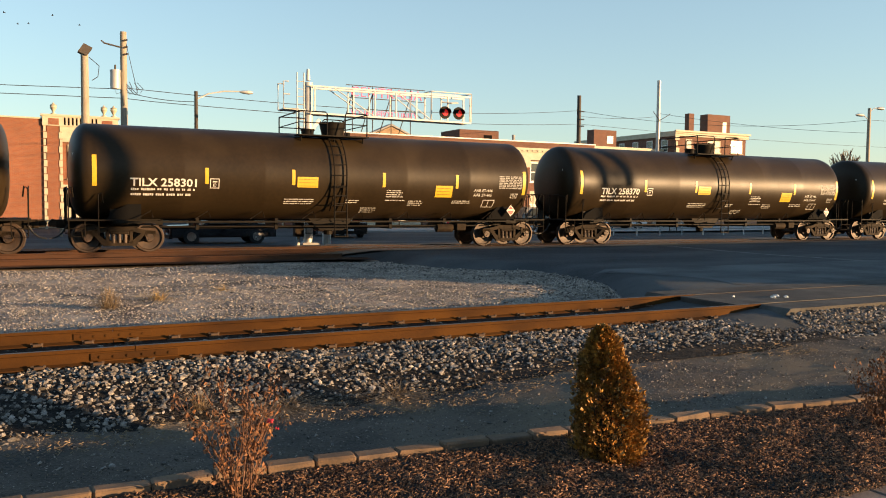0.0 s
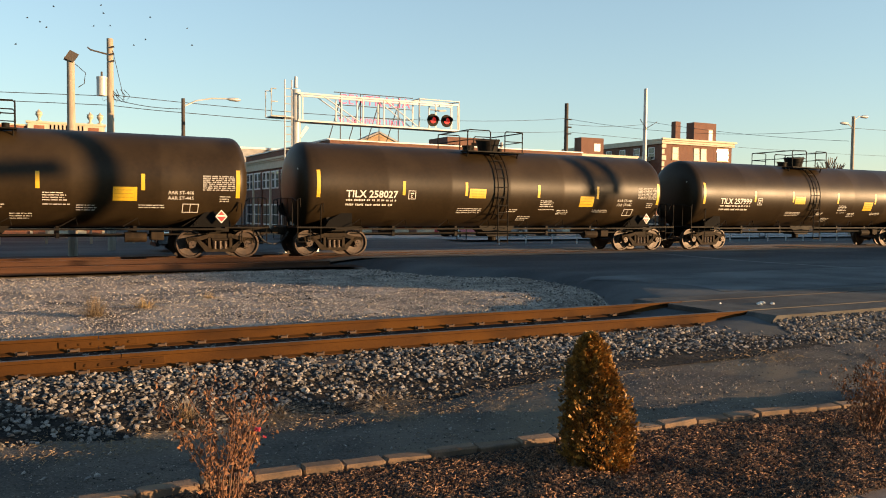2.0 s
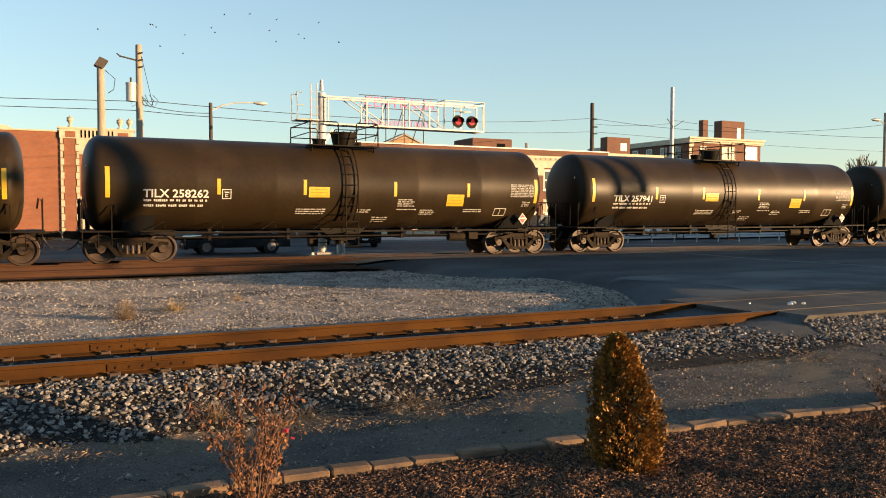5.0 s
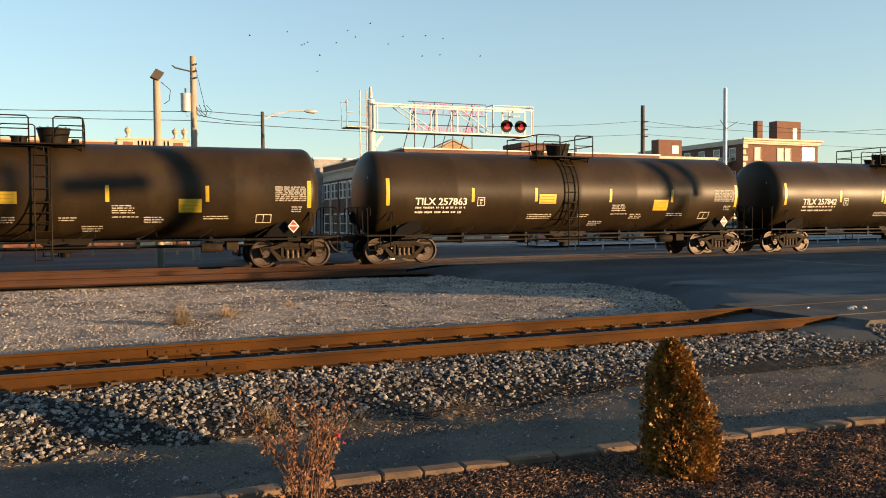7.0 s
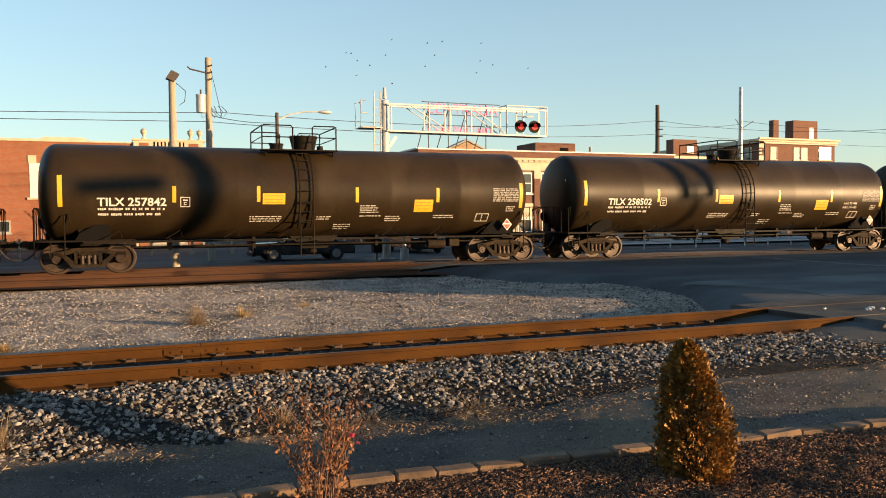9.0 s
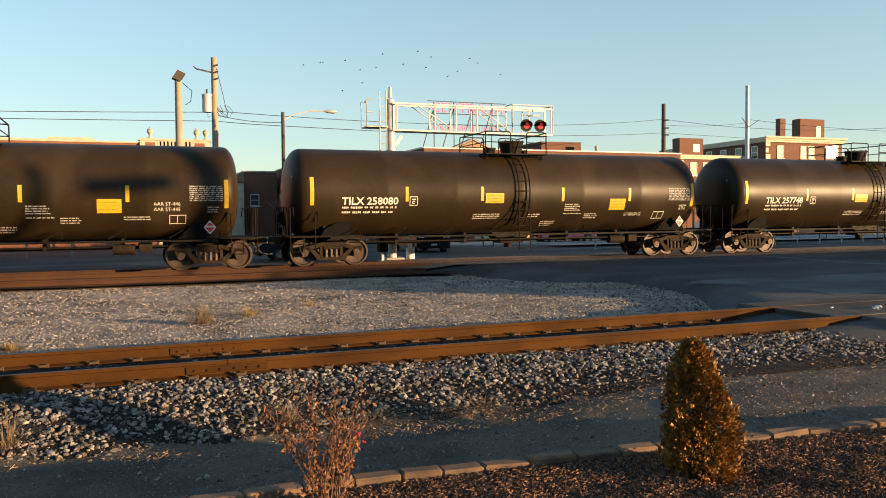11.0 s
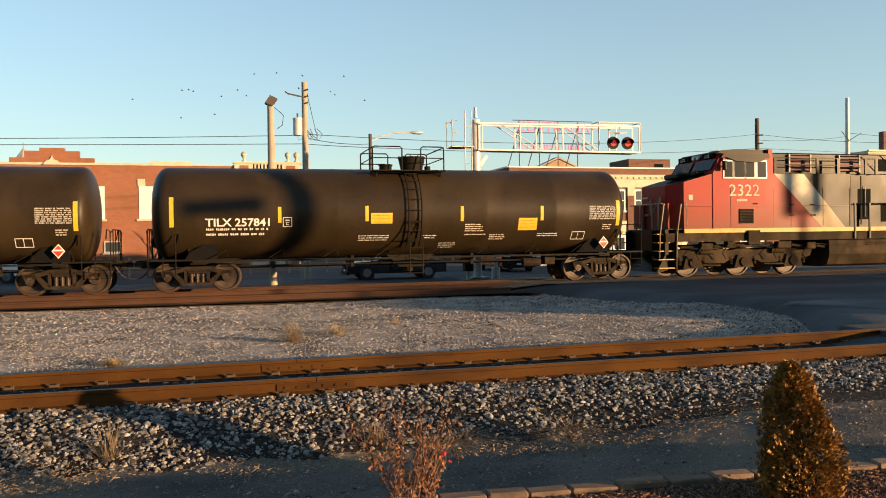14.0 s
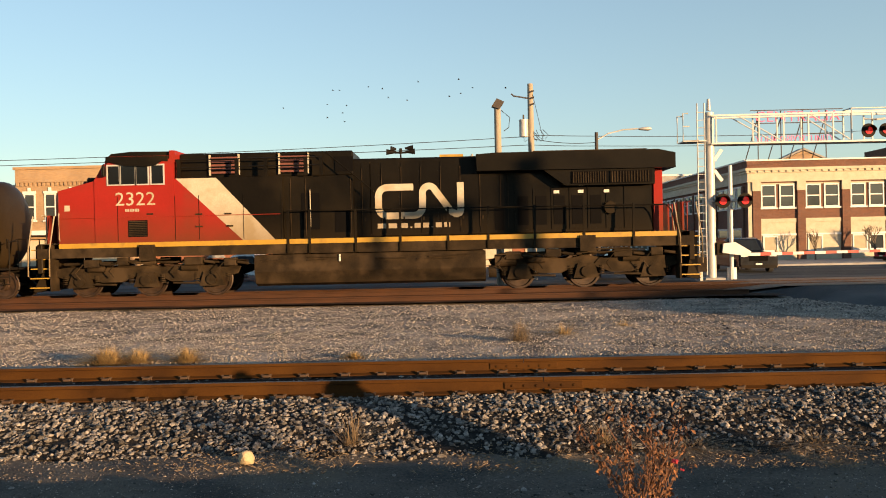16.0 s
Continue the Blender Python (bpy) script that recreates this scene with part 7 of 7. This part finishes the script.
tuft(-5.58, 12.95, -0.30, 0.85, 0.40, 1800, 1, STRAW, "golden dry grass tuft on the gravel")
tuft(-5.10, 13.0, -0.30, 0.7, 0.36, 1200, 2, STRAW, "golden dry grass tuft on the gravel")
tuft(-4.35, 13.1, -0.30, 0.6, 0.36, 1100, 3, STRAW, "golden dry grass tuft on the gravel")
tuft(-1.65, 13.3, -0.30, 0.45, 0.18, 500, 8, STRAW, "small dry grass tuft on the gravel")
tuft(1.20, 14.9, -0.29, 0.9, 0.66, 260, 4, STRAW2, "thin dry weed on the gravel", "dry_weed", 0.4)
tuft(2.15, 15.9, -0.29, 0.8, 0.34, 260, 5, STRAW, "pale dry weed on the gravel", "dry_weed")
tuft(3.6, 17.2, -0.29, 0.6, 0.22, 160, 6, STRAW, "low pale dry weed on the gravel", "dry_weed")
tuft(-1.05, 8.05, -0.34, 0.45, 0.52, 130, 7, STRAW2, "thin dry weed in the ballast", "dry_weed", 0.6)
tuft(1.45, 8.0, -0.34, 0.5, 0.30, 200, 9, STRAW2, "matted dry grass at the edge of the ballast", "dry_weed", 0.8)
tuft(2.3, 7.9, -0.34, 0.7, 0.16, 260, 10, STRAW2, "matted dry grass at the edge of the ballast", "dry_weed", 0.8)
tuft(3.5, 7.95, -0.34, 0.7, 0.16, 240, 11, STRAW2, "matted dry grass at the edge of the ballast", "dry_weed", 0.8)
bm = B()
bmesh.ops.create_icosphere(bm, subdivisions=2, radius=0.07, matrix=pose(-1.95, 7.45, -0.36))
for v in bm.verts:
    v.co += Vector((noise.noise(v.co * 9), noise.noise(v.co * 9 + Vector((3, 0, 0))), noise.noise(v.co * 9 + Vector((0, 5, 0))))) * 0.03
tagged(link("rock", bm, mat("pale_rock", (0.50, 0.38, 0.22), 0.85, scale=9, bump=0.3)), "pale yellowish rock lying on the path", "rock")


# ---- planting bed, edging blocks, pavers ----
def bed_lumps(x, y):
    """Raked-up heaps of the mulch, works on arrays."""
    calm = np.clip((5.25 - 0.0082 * x * np.abs(x) - y) / 0.7, 0.1, 1.0)
    return 0.010 * (1.1 - calm) + calm * bed_heaps(x, y)


def bed_heaps(x, y):
    return 0.020 * np.sin(3.1 * x + 1.9 * np.sin(2.3 * y)) * np.sin(4.7 * y + 1.3 * np.sin(2.9 * x)) + 0.011 * np.sin(9.7 * x + 2.0 * np.sin(5.1 * y)) * np.sin(11.3 * y + 1.7 * np.sin(7.1 * x))


def edge_y(x):
    return 5.43 - 0.0082 * x * abs(x)


sheet("mulch_bed", -12, 22, 2.6, 5.50, 420, 56, lambda x, y: -0.264 + float(bed_lumps(x, y)) + wave(x, y, 9, 0.010) + (-0.2 if y > edge_y(x) + 0.05 else 0) - (0.06 if y < 3.4 and x > 2.8 else 0), MULCH_SOIL_SHADE, "dark mulch planting bed, deepened for the shade between chips", "planting bed")
sheet("pavement", -40, 120, -26, 5.5, 160, 63, lambda x, y: (-0.30 + wave(x, y, 0.6, 0.006)) if y < 2.8 else (-0.52 if -12.5 < x < 22.5 else -0.36), DIRT, "worn grey pavement beside the planting bed", "pavement")
edging = thing("edging", "row of worn pinkish stone edging blocks round the bed", "edging", kind="structure")
x = -5.0
k = 0
while x < 13:
    L = rnd.uniform(0.30, 0.40)
    bm = B()
    box(bm, -L / 2 + 0.006, L / 2 - 0.006, -0.062, 0.062, -0.12, 0.0, 0.012)
    for v in bm.verts:
        v.co += Vector((rnd.uniform(-0.006, 0.006), rnd.uniform(-0.008, 0.008), rnd.uniform(-0.006, 0.006)))
    ob = part("edging_block", bm, CURB, edging)
    xm = x + L / 2
    ob.matrix_basis = pose(xm, edge_y(xm), -0.203 + rnd.uniform(-0.012, 0.008), 0, rnd.uniform(-1, 1), math.degrees(math.atan(-0.0164 * abs(xm))) + rnd.uniform(-2, 2))
    x += L
for k in range(26):
    bm = B()
    w = 0.30
    box(bm, -w / 2 + 0.004, w / 2 - 0.004, -0.3, 0.3, -0.1, 0, 0.008)
    ob = part("paver", bm, PAVER, edging)
    ob.matrix_basis = pose(3.0 + k * w, 3.12 + (3.0 + k * w - 4.5) * 0.0, -0.27 + rnd.uniform(-0.003, 0.003))


def chips(name, n, x0, x1, y0, y1, z, m, label, seed, bed=True, big=1.0):
    r = np.random.default_rng(seed)
    c = np.stack([r.uniform(x0, x1, n), r.uniform(y0, y1, n), z + r.uniform(-0.010, 0.012, n)], -1)
    if bed:
        c[:, 2] += bed_lumps(c[:, 0], c[:, 1])
        c = c[c[:, 1] < 5.32 - 0.0082 * c[:, 0] * np.abs(c[:, 0])]
    else:
        c[:, 2] += dip(c[:, 0], c[:, 1])
        c = c[r.random(n) < 0.5 + 0.5 * np.sin(c[:, 0] * 1.7 + 2 * np.sin(c[:, 0] * 0.6))]
    n = len(c)
    a, tilt = r.uniform(0, math.tau, n), r.normal(0, 0.35, n)
    d = np.stack([np.cos(a) * np.cos(tilt), np.sin(a) * np.cos(tilt), np.sin(tilt)], -1)
    s = np.stack([-np.sin(a), np.cos(a), r.normal(0, 0.4, n)], -1)
    L, W = (0.004 + 0.022 * r.beta(1.3, 3.2, n))[:, None] * big, r.uniform(0.001, 0.0036, n)[:, None]
    u = np.array([0, 0, 0.006])
    v = np.stack([c - d * L - s * W, c + d * L - s * W, c + d * L + s * W, c - d * L + s * W, c - d * L * 0.8 + u, c + d * L * 0.8 + u], 1).reshape(-1, 3)
    f = []
    for k in range(0, n * 6, 6):
        f += [(k, k + 1, k + 5, k + 4), (k + 1, k + 2, k + 5), (k + 2, k + 3, k + 4, k + 5), (k + 3, k, k + 4)]
    me = bpy.data.meshes.new(name)
    me.from_pydata(v.tolist(), [], f)
    me.materials.append(m)
    tagged(new(name, me), label, "mulch", kind="stuff")


chips("mulch", 95000, -1.5, 9, 3.35, 5.35, -0.255, MULCH, "shredded brown bark mulch over the bed", 21)
chips("leaf_litter", 2500, -1.5, 9, 3.35, 5.35, -0.248, mat("litter_leaf", (0.22, 0.12, 0.06), 0.85, color2=(0.14, 0.08, 0.045), scale=20, spread=0.5), "scattered pale leaf bits on the mulch", 22)

chips("straw", 9000, -9, 9.5, 7.2, 8.35, -0.322, STRAW2, "matted straw and dead stems along the ballast edge", 23, False, 1.8)
chips("straw", 1500, -2, 12, 5.6, 7.6, -0.335, mat("path_litter", (0.20, 0.15, 0.10), 0.9, scale=20, spread=0.5), "twigs and straw bits on the path", 24, False, 1.0)
for k, (x, y, sz) in enumerate(((11.72, 10.03, 0.05), (11.90, 10.12, 0.055), (12.02, 10.0, 0.04), (11.2, 10.45, 0.025))):
    bm = B()
    bmesh.ops.create_icosphere(bm, subdivisions=2, radius=sz)
    for v in bm.verts:
        v.co += Vector((noise.noise(v.co * 22), noise.noise(v.co * 22 + Vector((3, 0, 0))), 0.6 * noise.noise(v.co * 22 + Vector((0, 5, 0))))) * sz * 0.8
        v.co.z *= 0.6
    ob = link("paper_scrap", bm, WHITEP)
    ob.location = (x, y, -0.012 + sz * 0.35)
    tagged(ob, "crumpled white paper scrap lying on the street", "litter", "litter on the street")

# ---- unseen things added behind the camera to shade the street and train ----
# invented block, its height and corners set by where its shadow ends
depot = plain_block("depot", "unseen long low brick block added behind the viewpoint to shade the street", 52, 112, -23.5, -16.6, 5.6, BRICK2, CREAM, 1, (1.2, 2.6), 1.4, 3.2)


def shadow_caster(x, y, h, label, heads):
    p = thing("signal_post", label, "signal", pose(x, y, -0.3, 0, 0, 45))
    bm = B()
    rod(bm, (0, 0, 0), (0, 0, h), 0.11, 10)
    part("shaft", bm, GALV, p)
    for dx, z0, z1, w in heads:
        bm = B()
        box(bm, dx - w / 2, dx + w / 2, -0.15, 0.15, z0, z1, 0.04)
        part("signal_head", bm, BLACK, p)
    bm = B()
    rod(bm, (min(q[0] for q in heads), 0, heads[0][1] + 0.1), (max(q[0] for q in heads), 0, heads[0][1] + 0.1), 0.06, 8)
    part("cross_arm", bm, GALV, p)


# invented posts and boxes, there only to throw shadow bands on the train
shadow_caster(50.5, -1.1, 7.0, "unseen post with two tall boxes, added behind the viewpoint to shadow the train", [(-0.42, 6.2, 8.0, 0.42), (0.42, 6.2, 8.0, 0.42)])
shadow_caster(35.3, -4.6, 6.6, "unseen post with a wide box, added behind the viewpoint to shadow the train", [(0.0, 5.0, 8.7, 0.6), (-1.7, 7.0, 7.5, 1.8), (-3.4, 5.2, 8.0, 0.3)])
# unseen building rows added behind the viewpoint, cutting low sky from reflections and fill
for x0, x1, y0, top in ((-240, -45, -95, 15.0), (-44, 22, -92, 13.0), (23, 70, -90, 8.6), (72, 320, -100, 9.2)):
    plain_block("brick_row", "unseen plain brick row added behind the viewpoint to block the low sky", x0, x1, y0 - 12, y0, top, BRICK2, BRICK2, 0)


# ---- a flock of birds that wheels over the street ----
FLOCK = [(0.0, -8, 14.2), (1.5, 0.5, 14.8), (3.5, 6.5, 15.7), (7.0, 18.9, 16.5), (9.0, 22.7, 15.3), (12.5, 13.3, 14.1), (14.5, -2.7, 13.2), (16.0, -7.4, 13.5)]
FEATHER = mat("feather", (0.03, 0.028, 0.026), 0.8)
bm = B()
lathe(bm, [(-0.09, 0.007), (-0.055, 0.021), (0.01, 0.028), (0.06, 0.018), (0.09, 0.006)], 8, "X")
bird0 = thing("bird", "small dark bird flying in a loose flock", "bird", group="flock of birds")
part("body", bm, FEATHER, bird0)
for s in (-1, 1):
    bm = B()
    v = [bm.verts.new(p) for p in ((0.05, s * 0.02, 0.01), (0.01, s * 0.18, 0.06), (-0.03, s * 0.20, 0.06), (-0.05, s * 0.02, 0.01))]
    bm.faces.new(v)
    bmesh.ops.solidify(bm, geom=bm.faces[:], thickness=0.012)
    part("wing", bm, FEATHER, bird0)
birds = [bird0] + [copy_thing(bird0, Matrix()) for _ in range(17)]


# ---- what moves ----
def progress(t):
    for (a, p), (b, q) in zip(TRAVEL, TRAVEL[1:]):
        if t <= b + 1e-6:
            return p + (q - p) * (t - a) / (b - a)
    return TRAVEL[-1][1]


def motions():
    for ob, off in cars:
        walk(ob, [(t, pose(p + off, Y_MAIN, 0)) for t, p in TRAVEL])
    # wheels roll without slipping: one row for each thirtieth of a second
    for ob, x, r in wheelsets:
        walk(ob, [(k / 30, pose(x, 0, r) @ Matrix.Rotation(progress(k / 30) / r, 4, "Y")) for k in range(0, 481)])
    # the flock drifts as a loose cloud
    r = random.Random(12)
    for ob in birds:
        dx, dy, dz, ph = r.gauss(0, 4.5), r.uniform(-4, 6), r.gauss(0, 1.3), r.uniform(0, 6)
        rows = [(t, pose(x + dx + 1.2 * math.sin(t * 0.7 + ph), 68 + dy, z + dz + 0.6 * math.sin(t * 1.1 + ph), 0, 0, 20 * math.sin(t * 0.5 + ph))) for t, x, z in FLOCK]
        walk(ob, rows)


motions()
